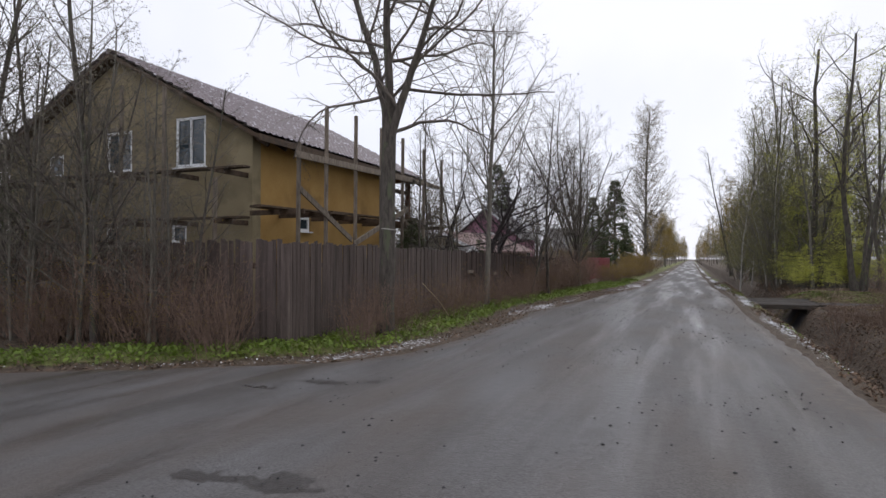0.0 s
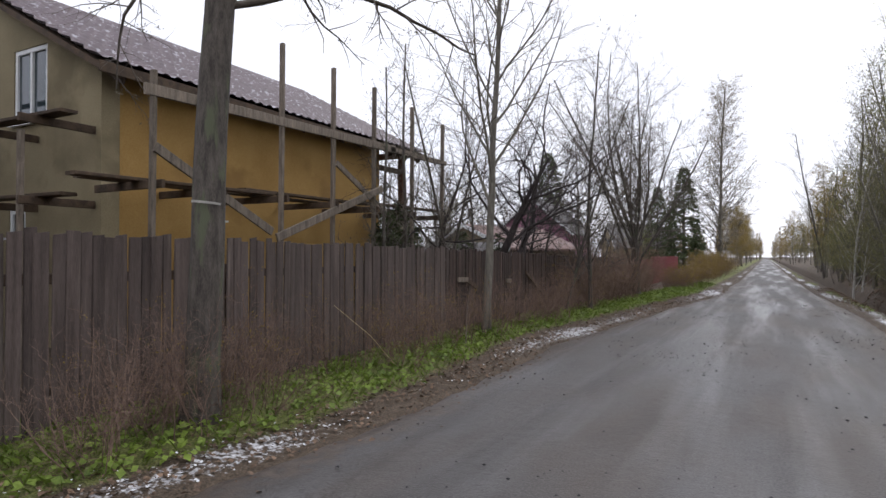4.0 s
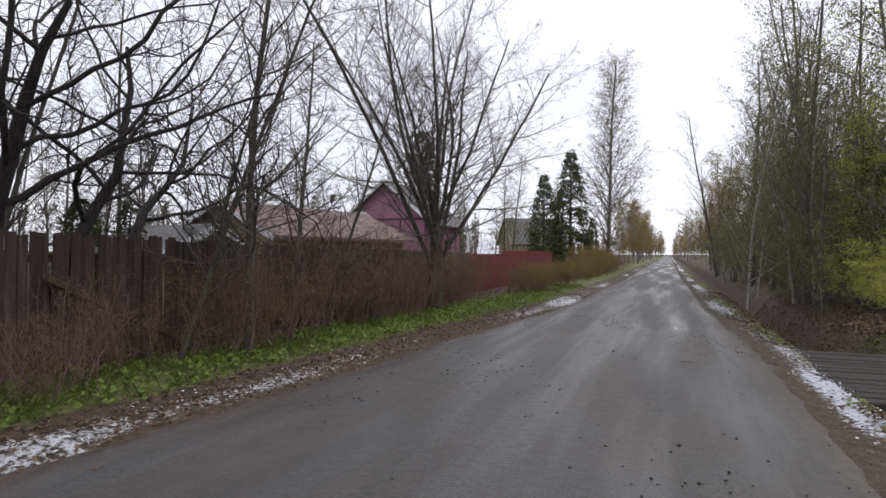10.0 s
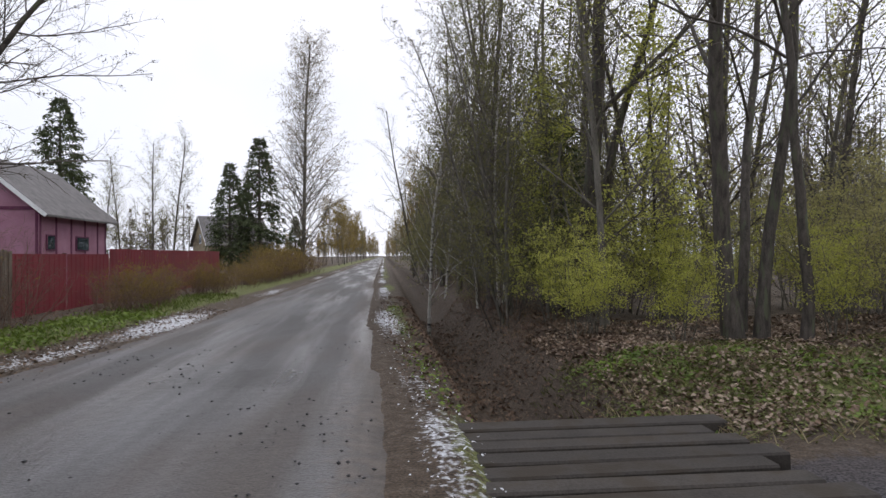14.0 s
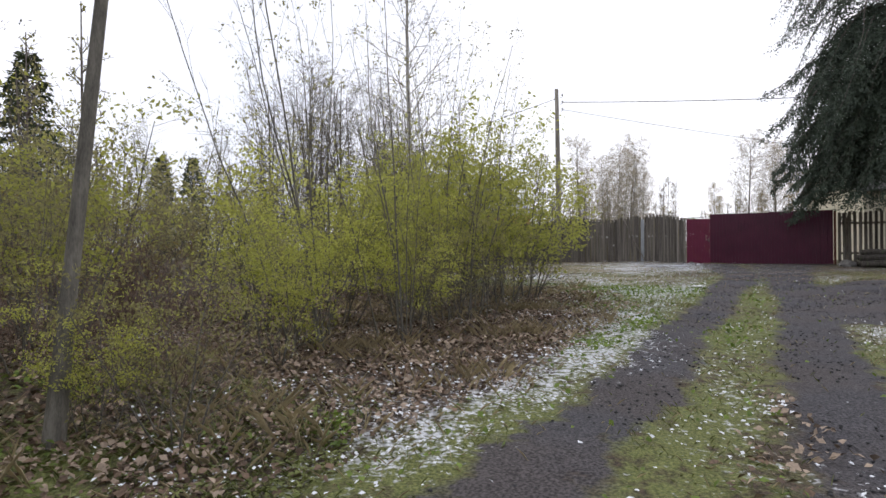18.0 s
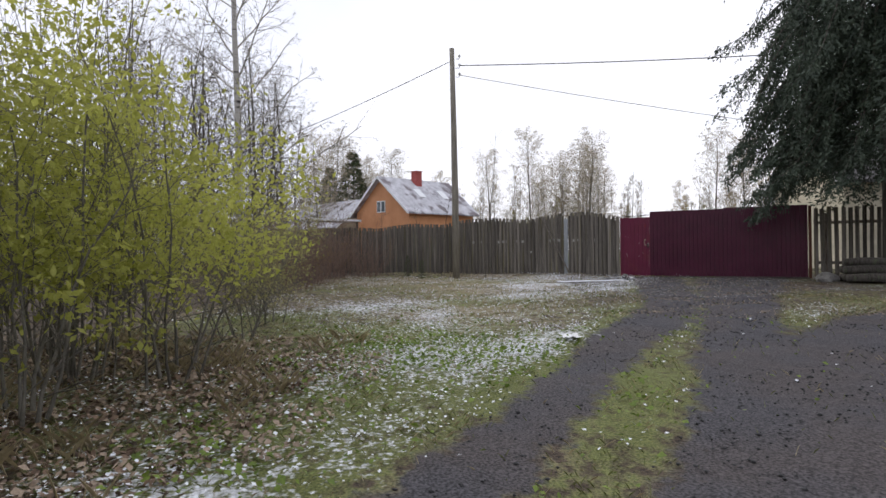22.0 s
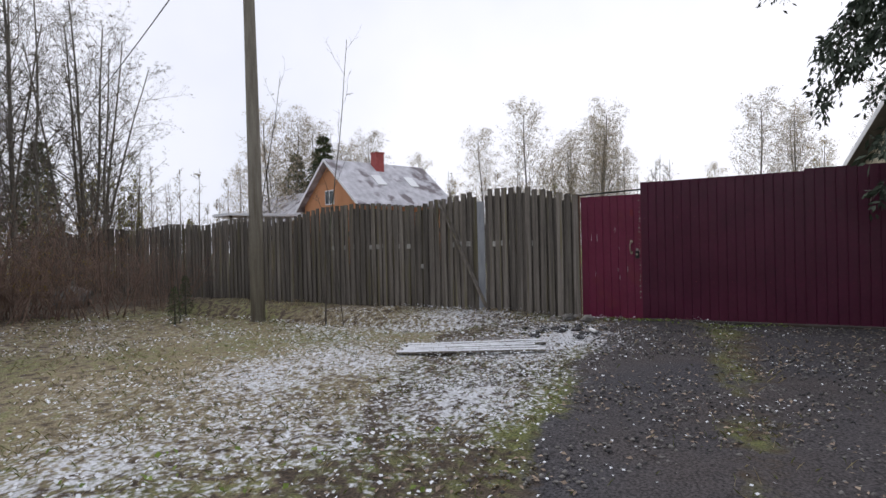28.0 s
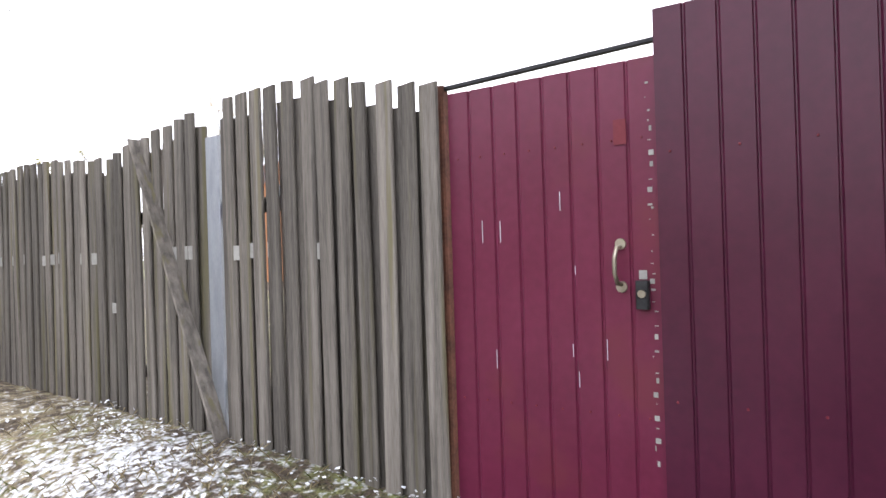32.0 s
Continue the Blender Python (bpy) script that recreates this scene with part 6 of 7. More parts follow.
plant(rods[1], 14.2, 24.9, 0.8, 120, (-2, 3))
spread_out(brush, 9, 9.5, 15, 26.6, 30, 0.6, 0.9, 8)
spread_out([k1, k3, k0], 18, 14, 40, 34, 52, 0.6, 0.85)
spread_out(brush, 26, 27.5, 36.5, 25.6, 30, 0.8, 1.25, 8, lambda x, y: (x - FENCE_A[0]) * FENCE_DIR[1] - (y - FENCE_A[1]) * FENCE_DIR[0] < -0.6)
alder = tree(pose(36.2, 31.0, gz(36.2, 31.0)), "alder_tree", "many-stemmed bare alder full of fine grey twigs", "tree", [(0, 0, 0.05, 0.02, 1, 9.5, 0.07), (0.3, 0.2, -0.08, 0.05, 1, 9, 0.06), (-0.3, 0.3, 0.02, 0.1, 1, 8.5, 0.055), (0.1, -0.4, 0.08, -0.06, 1, 8, 0.05)], [L(10, 0.03, 0.1, 24, 0.12, 42, 0.34, 0.42, 0.5), L(6, 0.12, 0.2, 9, 0.1, 44, 0.45, 0.5), L(3, 0.16, 0.05, 4, 0.15, 45, 0.5, 0.7), L(2, 0.2, 0)], 75, M["bark_light"], M["twig"], M["leaf_bud"], 0.04, 0.8, "alders behind the fence")
for x, y, sc, tn in ((37.6, 34.0, 1.05, 130), (40.5, 36.5, 1.1, 200), (38.2, 30.6, 0.9, 20), (35.0, 34.5, 1.0, 90), (42.0, 33.6, 1.0, 250), (31.8, 33.8, 0.95, 170), (39.4, 39.0, 1.1, 320)):
    copy_thing(alder, pose(x, y, gz(x, y), 0, 0, tn) @ Matrix.Scale(sc, 4))
tree(pose(28.8, 28.4, gz(28.8, 28.4)), "birch_tree", "tall white-barked birch with hanging twigs", "tree", [(0, 0, 0.0, 0.0, 1, 12.5, 0.125)], [L(12, 0.015, 0.05, 34, 0.12, 45, 0.34, 0.3, 0.6), L(7, 0.1, 0.15, 11, 0.1, 42, 0.4, 0.5), L(4, 0.15, -0.3, 4, 0.2, 40, 0.5, 0.7), L(3, 0.15, -0.4)], 71, M["bark_birch"], M["twig"], M["leaf_bud"], 0.04, 0.5, near=True)
# thin saplings before the picket fence
WHIP = [L(9, 0.03, 0.05, 9, 0.30, 35, 0.22, 0.5, 0.5), L(4, 0.12, 0.2, 3, 0.2, 40, 0.4, 0.6), L(2, 0.2, 0)]
for x, y, h, sd in ((33.0, 21.6, 5.6, 61), (33.5, 23.2, 5.0, 62), (33.25, 21.35, 2.2, 63), (31.9, 23.7, 2.4, 64)):
    tree(pose(x, y, gz(x, y)), "sapling", "thin bare sapling in front of the picket fence", "tree", [(0, 0, 0.02, 0.03, 1, h, 0.005 + 0.0018 * h)], WHIP, sd, M["bark"], M["twig"], M["leaf_bud"], 0.03, 0.3, "saplings by the fence", near=True)
# birches behind the picket fence
spread_out([bushy_birch] * 3 + [k5], 46, 66, 92, -14, 46, 0.75, 1.15, 2)
spread_out([bushy_birch], 4, 56, 66, -16, -6, 0.9, 1.2)

# bare many-stemmed shrubs in the garden behind the fence
for x, y, sc, tn in ((-9.3, 18.9, 0.4, 70), (-9.0, 21.4, 0.45, 190), (-10.4, 23.2, 0.45, 310)):
    copy_thing(alder, pose(x, y, gz(x, y), 0, 0, tn) @ Matrix.Scale(sc, 4))
# bare many-stemmed shrubs along the side street
for x, y, sc, tn in ((-9.4, 6.95, 0.62, 40), (-11.6, 6.85, 0.7, 160), (-7.9, 7.15, 0.45, 250), (-14.0, 6.8, 0.75, 20), (-10.4, 6.75, 0.5, 300)):
    copy_thing(alder, pose(x, y, gz(x, y), 0, 0, tn) @ Matrix.Scale(sc, 4))


# ---------------------------------------------------------------- spruces
def spruce(m, label, hgt, reach, seed, needle, step=0.3, per=7, blade=0.10, density=16, low=0.1, group="", full=0.85):
    """Whorls of drooping boughs with side sprays; needles are narrow blades along every spray."""
    rng = np.random.default_rng(seed)
    t = thing("spruce_tree", m, label, "tree", group)
    part("trunk", Geo().tube([(0, 0, -0.2), (0, 0, hgt * 0.5), (0, 0, hgt)], [hgt * 0.016 + 0.03, hgt * 0.010 + 0.01, 0.01], 9, False), M["bark"], t, smooth=True)
    segs, pts, dirs = [], [], []
    z = hgt * low
    while z < hgt * 0.985:
        k = (z - hgt * low) / (hgt * (1 - low))
        R = reach * (1 - k) ** full * (0.5 + 0.5 * min(1, k * 5)) + 0.08
        for b in range(per):
            a = rng.uniform(0, 6.28)
            ln = R * rng.uniform(0.65, 1.12)
            n = max(3, int(ln / 0.32))
            p = np.array([0, 0, z + rng.uniform(-0.1, 0.1)])
            d = np.array([math.cos(a), math.sin(a), 0.30 + 0.35 * k])
            for i in range(n):
                d = d + np.array([0, 0, -0.16 if i < n * 0.7 else 0.10]) + rng.normal(size=3) * 0.05
                d /= np.linalg.norm(d)
                q = p + d * ln / n
                r0 = 0.012 + 0.006 * ln
                segs.append((*p, *q, r0 * (1 - i / n) + 0.003, r0 * (1 - (i + 1) / n) + 0.003))
                side = np.cross(d, [0, 0, 1.0])
                side /= max(np.linalg.norm(side), 1e-6)
                if i >= n * 0.15:
                    for sgn in (-1, 1, 0):
                        sl = (1.9 if density > 50 else 1.0) * (0.2 + 0.46 * (1 - i / n) * min(1, ln)) * rng.uniform(0.7, 1.2) * (0.6 if sgn == 0 else 1)
                        sd = d * 0.55 + side * sgn * rng.uniform(0.5, 1.2) + np.array([0, 0, -0.35 - rng.uniform(0, 0.6)])
                        sd /= np.linalg.norm(sd)
                        m_ = max(2, int(density * sl * (0.3 if z > 9.5 and density > 50 else 1)))
                        tt = rng.random(m_)
                        pts.append(q[None] + sd[None] * (tt * sl)[:, None] + rng.normal(size=(m_, 3)) * (0.05 if density > 50 else 0.012))
                        dirs.append(np.repeat(sd[None] * 0.9, m_, 0) + rng.normal(size=(m_, 3)) * 0.42)
                p = q
        z += step * (1 + 0.3 * (1 - k))
    tagged(mesh_part("bough_work", segments_mesh("bough_work", segs, 4, M["bark"]), t), kind="stuff")
    P, D = np.concatenate(pts), np.concatenate(dirs)
    D /= np.linalg.norm(D, axis=1, keepdims=True)
    n = len(P)
    u = np.cross(D, rng.normal(size=(n, 3)))
    u /= np.linalg.norm(u, axis=1, keepdims=True)
    Ls = blade * rng.uniform(0.7, 1.4, (n, 1))
    wd = blade * 0.2
    V = np.stack([P - u * wd * 0.6, P + D * Ls * 0.5 - u * wd, P + D * Ls, P + D * Ls * 0.5 + u * wd], 1).reshape(-1, 3)
    F = (np.arange(n) * 4)[:, None] + np.arange(4)
    tagged(mesh_part("crown", fast_mesh("needles", V, F, needle), t), kind="stuff")
    return t


spruce(pose(29.5, 10.6, gz(29.5, 10.6), 0, 0, 40), "large old dark spruce beside the drive gate", 21.0, 7.4, 81, M["needle"], 0.32, 12, 0.10, 56, 0.19, full=0.6)
far_spruce = spruce(pose(-7.2, 63.5, 0), "dark spruce by the roadside", 9.6, 2.3, 82, M["needle_green"], 0.26, 10, 0.24, 11, 0.06, "distant spruces")
green_spruce = spruce(pose(-18.9, 61.0, 0), "broad green spruce behind the pink house", 11.5, 3.2, 83, M["needle_green"], 0.28, 10, 0.24, 11, 0.08, "distant spruces")
for x, y, sc, turn in ((-9.8, 66, 0.85, 40), (-8.6, 90, 0.6, 10), (28.6, 45.0, 1.0, 70), (64, 62, 1.15, 200), (70, 62, 1.25, 20), (75.8, 37.4, 1.28, 120), (75.2, 39.8, 1.1, 150), (-26, 9, 0.9, 0), (-15.9, 9.3, 0.5, 200), (-17.6, 9.6, 0.62, 80), (44, 74, 1.2, 10), (56, 75, 1.1, 30)):
    copy_thing(far_spruce, pose(x, y, gz(x, y) - 0.05, 0, 0, turn) @ Matrix.Scale(sc, 4))
for x, y, sc, turn in ((-8.1, 17.1, 0.22, 10), (-8.7, 18.5, 0.25, 80), (-9.6, 20.2, 0.26, 150), (-8.9, 22.4, 0.2, 220)):
    copy_thing(green_spruce, pose(x, y, gz(x, y) - 0.1, 0, 0, turn) @ Matrix.Diagonal((sc * 1.4, sc * 1.4, sc, 1)))
small_spruce = spruce(pose(5.1, 33.6, gz(5.1, 33.6)), "small slim spruce inside the roadside wood", 4.2, 0.9, 84, M["needle_green"], 0.2, 7, 0.10, 18, 0.1, "young spruces")
for x, y, sc in ((33.0, 24.3, 0.18), (31.6, 23.6, 0.15), (-7.6, 22.2, 0.5)):
    copy_thing(small_spruce, pose(x, y, gz(x, y), 0, 0, x * 50) @ Matrix.Scale(sc, 4))


# ---------------------------------------------------------------- far woods that close the view
def far_woods(name, label, places, seed, leaf, size):
    rng = np.random.default_rng(seed)
    segs, tips = [], []
    for x, y, h in places:
        b = np.array([x, y, gz(x, y)])
        segs.append((*b, *(b + [rng.normal() * 0.3, rng.normal() * 0.3, h]), 0.10, 0.02))
        for _ in range(28):
            t = rng.uniform(0.12, 0.97)
            a = rng.uniform(0, 6.28)
            ln = h * 0.22 * (1.15 - t) * rng.uniform(0.5, 1.3)
            p = b + [0, 0, h * t]
            q = p + np.array([math.cos(a) * 0.7, math.sin(a) * 0.7, 0.8]) * ln
            segs.append((*p, *q, 0.028, 0.010))
            for _ in range(3):
                s = q - (q - p) * rng.random() * 0.6
                segs.append((*s, *(s + rng.normal(size=3) * 0.28 * ln + [0, 0, 0.25 * ln]), 0.014, 0.006))
            tips += [p + (q - p) * rng.uniform(0.4, 1.1) + rng.normal(size=3) * 0.16 * ln for _ in range(8)]
    t = thing(name, pose(0, 0, 0), label, "woods", kind="stuff")
    tagged(mesh_part("branch_work", segments_mesh("branch_work", segs, 3, M["twig"]), t), kind="stuff")
    tagged(mesh_part("foliage", leaf_mesh("foliage", tips, size, leaf, rng, 0, 0.6), t), kind="stuff")


fr = random.Random(9)
far_woods("far_woods", "distant mixed bare and budding wood beyond the thicket", [(fr.uniform(12, 75), fr.uniform(52, 95), fr.uniform(6, 11)) for _ in range(130)], 91, M["leaf_olive"], 0.22)
far_woods("far_woods", "dense young wood behind the roadside trees", [(fr.uniform(8, 26), fr.uniform(38, 60), fr.uniform(6, 9.5)) for _ in range(45)], 97, M["leaf_olive"], 0.16)
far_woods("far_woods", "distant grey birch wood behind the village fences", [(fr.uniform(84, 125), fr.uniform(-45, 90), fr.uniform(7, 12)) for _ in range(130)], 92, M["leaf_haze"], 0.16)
far_woods("far_woods", "low budding olive wood behind the gate", [(fr.uniform(62, 90), fr.uniform(-24, 44), fr.uniform(3.2, 5.5)) for _ in range(90)], 96, M["leaf_olive"], 0.13)
far_woods("far_woods", "distant grey wood beyond the gardens", [(fr.uniform(-70, -24), fr.uniform(10, 130), fr.uniform(5, 9)) for _ in range(100)], 93, M["leaf_bud"], 0.22)
far_woods("far_woods", "distant wood along the road's end", [(fr.choice((-1, 1)) * fr.uniform(3.5, 30), fr.uniform(170, 330), fr.uniform(7, 12)) for _ in range(90)] + [(fr.choice((-1, 1)) * fr.uniform(2.6, 9), fr.uniform(200, 420), fr.uniform(8, 13)) for _ in range(70)], 94, M["leaf_gold"], 0.30)
far_woods("far_woods", "distant wood south of the drive", [(fr.uniform(8, 80), fr.uniform(-60, -14), fr.uniform(6, 11)) for _ in range(60)], 95, M["leaf_olive"], 0.25)


# ---------------------------------------------------------------- ground cover
def scatter(name, label, pts, size, mat, seed, tilt=0.5, narrow=0.7, lift=0.01, curl=0.15):
    """Small leaves lying on the ground."""
    rng = np.random.default_rng(seed)
    pts = np.asarray(pts, float)
    n = len(pts)
    z = height(pts[:, 0], pts[:, 1]) + rng.uniform(0.3, 1.0, n) * lift
    P = np.column_stack([pts, z])
    a = rng.uniform(0, 6.28, n)
    d = np.column_stack([np.cos(a), np.sin(a), rng.normal(size=n) * tilt])
    d /= np.linalg.norm(d, axis=1, keepdims=True)
    nrm = np.column_stack([rng.normal(size=n) * tilt, rng.normal(size=n) * tilt, np.ones(n)])
    u = np.cross(d, nrm)
    u /= np.linalg.norm(u, axis=1, keepdims=True)
    w = np.cross(u, d)
    Ls = size * rng.uniform(0.5, 1.4, (n, 1))
    V = np.stack([P - d * Ls * 0.5, P + u * Ls * narrow * 0.5 + w * Ls * curl, P + d * Ls * 0.5, P - u * Ls * narrow * 0.5 + w * Ls * curl * 0.6], 1).reshape(-1, 3)
    F = (np.arange(n) * 4)[:, None] + np.array([0, 3, 2, 1])
    tagged(new(name, fast_mesh(name, V, F, mat)), label, "ground cover", kind="stuff")


def blades(name, label, pts, length, mat, seed, lean=0.5, wide=0.0022):
    rng = np.random.default_rng(seed)
    pts = np.asarray(pts, float)
    n = len(pts)
    P = np.column_stack([pts, height(pts[:, 0], pts[:, 1]) - 0.01])
    a = rng.uniform(0, 6.28, n)
    d = np.column_stack([np.cos(a) * lean, np.sin(a) * lean, np.ones(n)]) * rng.uniform(0.5, 1.3, (n, 1)) * length
    u = np.column_stack([-np.sin(a), np.cos(a), np.zeros(n)]) * wide
    mid = P + d * 0.55
    tip = P + d + np.column_stack([np.cos(a), np.sin(a), -0.5 * np.ones(n)]) * length * lean * 0.3
    V = np.stack([P - u, P + u, mid + u * 0.8, tip, mid - u * 0.8], 1).reshape(-1, 3)
    F = (np.arange(n) * 5)[:, None] + np.arange(5)
    tagged(new(name, fast_mesh(name, V, F, mat)), label, "grass", kind="stuff")


def sample(n, x0, x1, y0, y1, weight, seed):
    """Random places in a box, kept by a weight from 0 to 1."""
    rng = np.random.default_rng(seed)
    x, y = rng.uniform(x0, x1, n), rng.uniform(y0, y1, n)
    k = rng.random(n) < weight(x, y)
    return np.column_stack([x[k], y[k]])


clump = lambda x, y, s: np.clip(0.5 + 0.9 * wave(x * s, y * s, 2.3), 0, 1)
verge = lambda x, y: smooth01(road_left(y) - x, lerp(y, [12, 15], [0.3, 0.5]), lerp(y, [12, 15], [0.6, 0.8])) * (1 - smooth01(road_left(y) - x, 1.5, 2.4))
scatter("herb_leaves", "fresh green ground leaves on the verge", sample(90000, -11, -3.0, 4.2, 34, lambda x, y: verge(x, y) * (0.35 + 0.65 * clump(x, y, 1)), 101), 0.068, M["herb"], 102, 0.5, 0.75, 0.08)
blades("verge_grass", "short green grass on the verge", sample(46000, -11, -2.4, 4.2, 40, lambda x, y: verge(x, y), 103), 0.13, M["herb"], 104)
scatter("fallen_leaves", "wet brown fallen leaves along the verge", sample(80000, -10, -2.1, 4.0, 36, lambda x, y: np.exp(-((road_left(y) - x - 0.35) / 0.38) ** 2) + 0.25 * smooth01(road_left(y) - x, 1.4, 2.0), 105), 0.048, M["litter"], 106, 0.35, 0.7, 0.03)
scatter("fallen_leaves", "wet brown fallen leaves on the ditch bank", sample(30000, 1.0, 5.5, 5, 40, lambda x, y: smooth01(x - road_right(y), 0.05, 0.4) * (1 - ((y > 22.2) & (y < 25.9) & (x < 4.2))) * (1 - ((x > 3.6) & (y > 20.5) & (y < 25.5))), 107), 0.05, M["litter"], 108, 0.4, 0.7, 0.03)
thick = lambda x, y: smooth01(track_distance(x, y, TRACK_L), 0.7, 1.4) * (y > 21.5 + 0 * x)
scatter("fallen_leaves", "brown leaf litter under the thicket", sample(85000, 3.6, 19, 22.5, 31, lambda x, y: 0.85 * thick(x, y) * (0.4 + 0.6 * clump(x, y, 0.8)), 109), 0.052, M["litter"], 110, 0.45, 0.7, 0.05)
scatter("fallen_leaves", "pale tan leaf litter under the thicket", sample(90000, 3.6, 20, 22.0, 31, lambda x, y: 0.8 * thick(x, y) * clump(x + 1, y, 1.0), 159), 0.05, M["litter_pale"], 160, 0.5, 0.7, 0.06)
blades("dry_grass", "bent straw grass between the fallen leaves", sample(5000, 9, 20, 22.5, 28.5, lambda x, y: smooth01(track_distance(x, y, TRACK_L), 0.5, 1.0) * (y > 22.2) * np.clip(0.1 + 1.3 * wave(x + 5, y, 1.4), 0, 1), 161), 0.1, M["dry_grass"], 162, 1.0, 0.004)
herb_w = lambda x, y: 0.6 * np.clip(masks(x, y)["green"] * 1.5 - 0.5, 0, 1) * (1 - masks(x, y)["gravel"]) * clump(x, y, 0.7)
scatter("herb_leaves", "green ground leaves in the meadow", sample(60000, 4, 27, 17, 28, herb_w, 111), 0.045, M["herb"], 112, 0.5, 0.75, 0.05)
field_w = lambda x, y: (1 - masks(x, y)["gravel"] * 1.1) * (0.25 + 0.75 * clump(x, y, 1.1))
blades("meadow_grass", "mixed green grass in the meadow", sample(80000, 5, 33, 14, 27, lambda x, y: field_w(x, y) * np.clip(0.5 + wave(x + 2, y, 1.7), 0, 1), 113), 0.055, M["meadow"], 114, 0.7)
blades("dry_grass", "flattened straw-coloured dry grass", sample(60000, 6, 34, 14, 27.5, lambda x, y: field_w(x, y) * np.clip(0.4 + wave(x, y, 2.3), 0, 1), 115), 0.06, M["dry_grass"], 116, 0.9, 0.0016)
scatter("herb_leaves", "green ground leaves among litter by the bridge", sample(17000, 3.4, 9.5, 24.9, 28.2, lambda x, y: np.clip(0.2 + 1.3 * wave(x, y, 1.2), 0, 1) * smooth01(track_distance(x, y, TRACK_L), 0.6, 1.0), 151), 0.05, M["herb"], 152, 0.5, 0.75, 0.07)
blades("bank_grass", "mossy green grass tufts on the ditch bank", sample(12000, 3.2, 10, 24.9, 28.8, lambda x, y: np.clip(0.25 + 1.3 * wave(x + 3, y, 1.9), 0, 1) * smooth01(track_distance(x, y, TRACK_L), 0.6, 1.0), 153), 0.07, M["meadow"], 154, 0.9, 0.004)
scatter("herb_leaves", "olive-green moss and grass litter on the bank", sample(52000, 3.4, 10.5, 24.8, 28.6, lambda x, y: np.clip(0.45 + 0.9 * wave(x + 3, y, 1.5), 0, 1) * smooth01(track_distance(x, y, TRACK_L), 0.55, 0.95), 173), 0.036, M["meadow"], 174, 0.35, 0.45, 0.05)
blades("dry_grass", "straw tufts on the ditch bank", sample(3500, 2.9, 9, 25.2, 28.4, lambda x, y: np.clip(0.2 + 1.3 * wave(x, y + 2, 1.6), 0, 1), 163), 0.11, M["dry_grass"], 164, 0.9, 0.004)
scatter("herb_leaves", "lush green ground leaves dusted with snow beside the drive", sample(26000, 11, 22, 19.5, 24.5, lambda x, y: np.clip(masks(x, y)["green"] * 2.2 - 1.35, 0, 1) * (1 - masks(x, y)["gravel"]) * (0.3 + 0.7 * clump(x, y, 1.1)), 155), 0.055, M["herb"], 156, 0.5, 0.75, 0.08)
scatter("sleet_clots", "small clots of wet snow lying on the ground leaves", sample(70000, 6, 33, 16, 26, lambda x, y: np.clip(masks(x, y)["snow"] * 2.2 - 0.2, 0, 1) * np.clip(1.4 * wave(x + 1, y, 3.1) + 0.1, 0, 1) * (1 - masks(x, y)["gravel"]), 157), 0.032, M["sleet"], 158, 0.3, 0.85, 0.07, 0.08)
scatter("herb_leaves", "mossy green weeds along the ditch edge", sample(26000, 1.2, 3.2, 4, 36, lambda x, y: np.exp(-((x - road_right(y) - 0.5) / 0.16) ** 2) * np.clip(0.25 + wave(x, y, 0.8), 0, 1) * (1 - ((y > 22.2) & (y < 25.9))), 165), 0.045, M["herb"], 166, 0.5, 0.75, 0.05)
scatter("fallen_leaves", "dark wet leaves and twigs in the ditch", sample(40000, 1.7, 4.6, 6, 40, lambda x, y: np.clip(0.35 + 0.8 * wave(x, y, 1.7), 0, 1) * (1 - ((y > 22.2) & (y < 25.9))), 167), 0.06, M["litter"], 168, 0.6, 0.6, 0.05)
scatter("fallen_leaves", "trodden brown leaves and straw on the gravel", sample(14000, 22, 32.5, 12.5, 19, lambda x, y: np.clip(0.3 + 0.9 * wave(x, y, 1.5), 0, 1), 169), 0.04, M["litter_pale"], 170, 0.25, 0.5, 0.015)
scatter("sleet_flakes", "specks of wet snow on the gravel by the gate", sample(7000, 25, 32.5, 12.5, 19, lambda x, y: np.clip(0.15 + 0.9 * wave(x + 2, y, 1.9), 0, 1), 171), 0.022, M["sleet"], 172, 0.25, 0.8, 0.02, 0.05)
bank_w = lambda x, y: np.exp(-(((x - FENCE_A[0]) * FENCE_DIR[1] - (y - FENCE_A[1]) * FENCE_DIR[0] + 0.75) / 0.6) ** 2) * (y > 17.6)
blades("dry_grass", "long straw grass on the fence bank", sample(18000, 29.5, 36, 17, 25.5, lambda x, y: bank_w(x, y) * np.clip(1.5 * wave(x, y, 2.6) + 0.1, 0, 1), 117), 0.08, M["dry_grass"], 118, 0.6, 0.0012)
blades("dry_grass", "drooping straw tufts at the thicket's edge", sample(14000, 7.5, 20, 22.6, 27, lambda x, y: thick(x, y) * np.clip(1.6 * wave(x, y, 1.9) - 0.15, 0, 1), 119), 0.2, M["dry_grass"], 120, 0.7)
snow_w = lambda x, y: np.clip(masks(x, y)["snow"] * 2.3 - 0.46, 0, 1) * (0.1 + 0.9 * clump(x, y, 1.4)) * np.clip(0.7 + 1.2 * wave(x + 1, y, 4.1), 0, 1)
scatter("sleet_flakes", "thin wet snow lying on leaves and grass", sample(420000, 4, 34, 15, 27, snow_w, 121), 0.026, M["sleet"], 122, 0.3, 0.8, 0.065, 0.08)
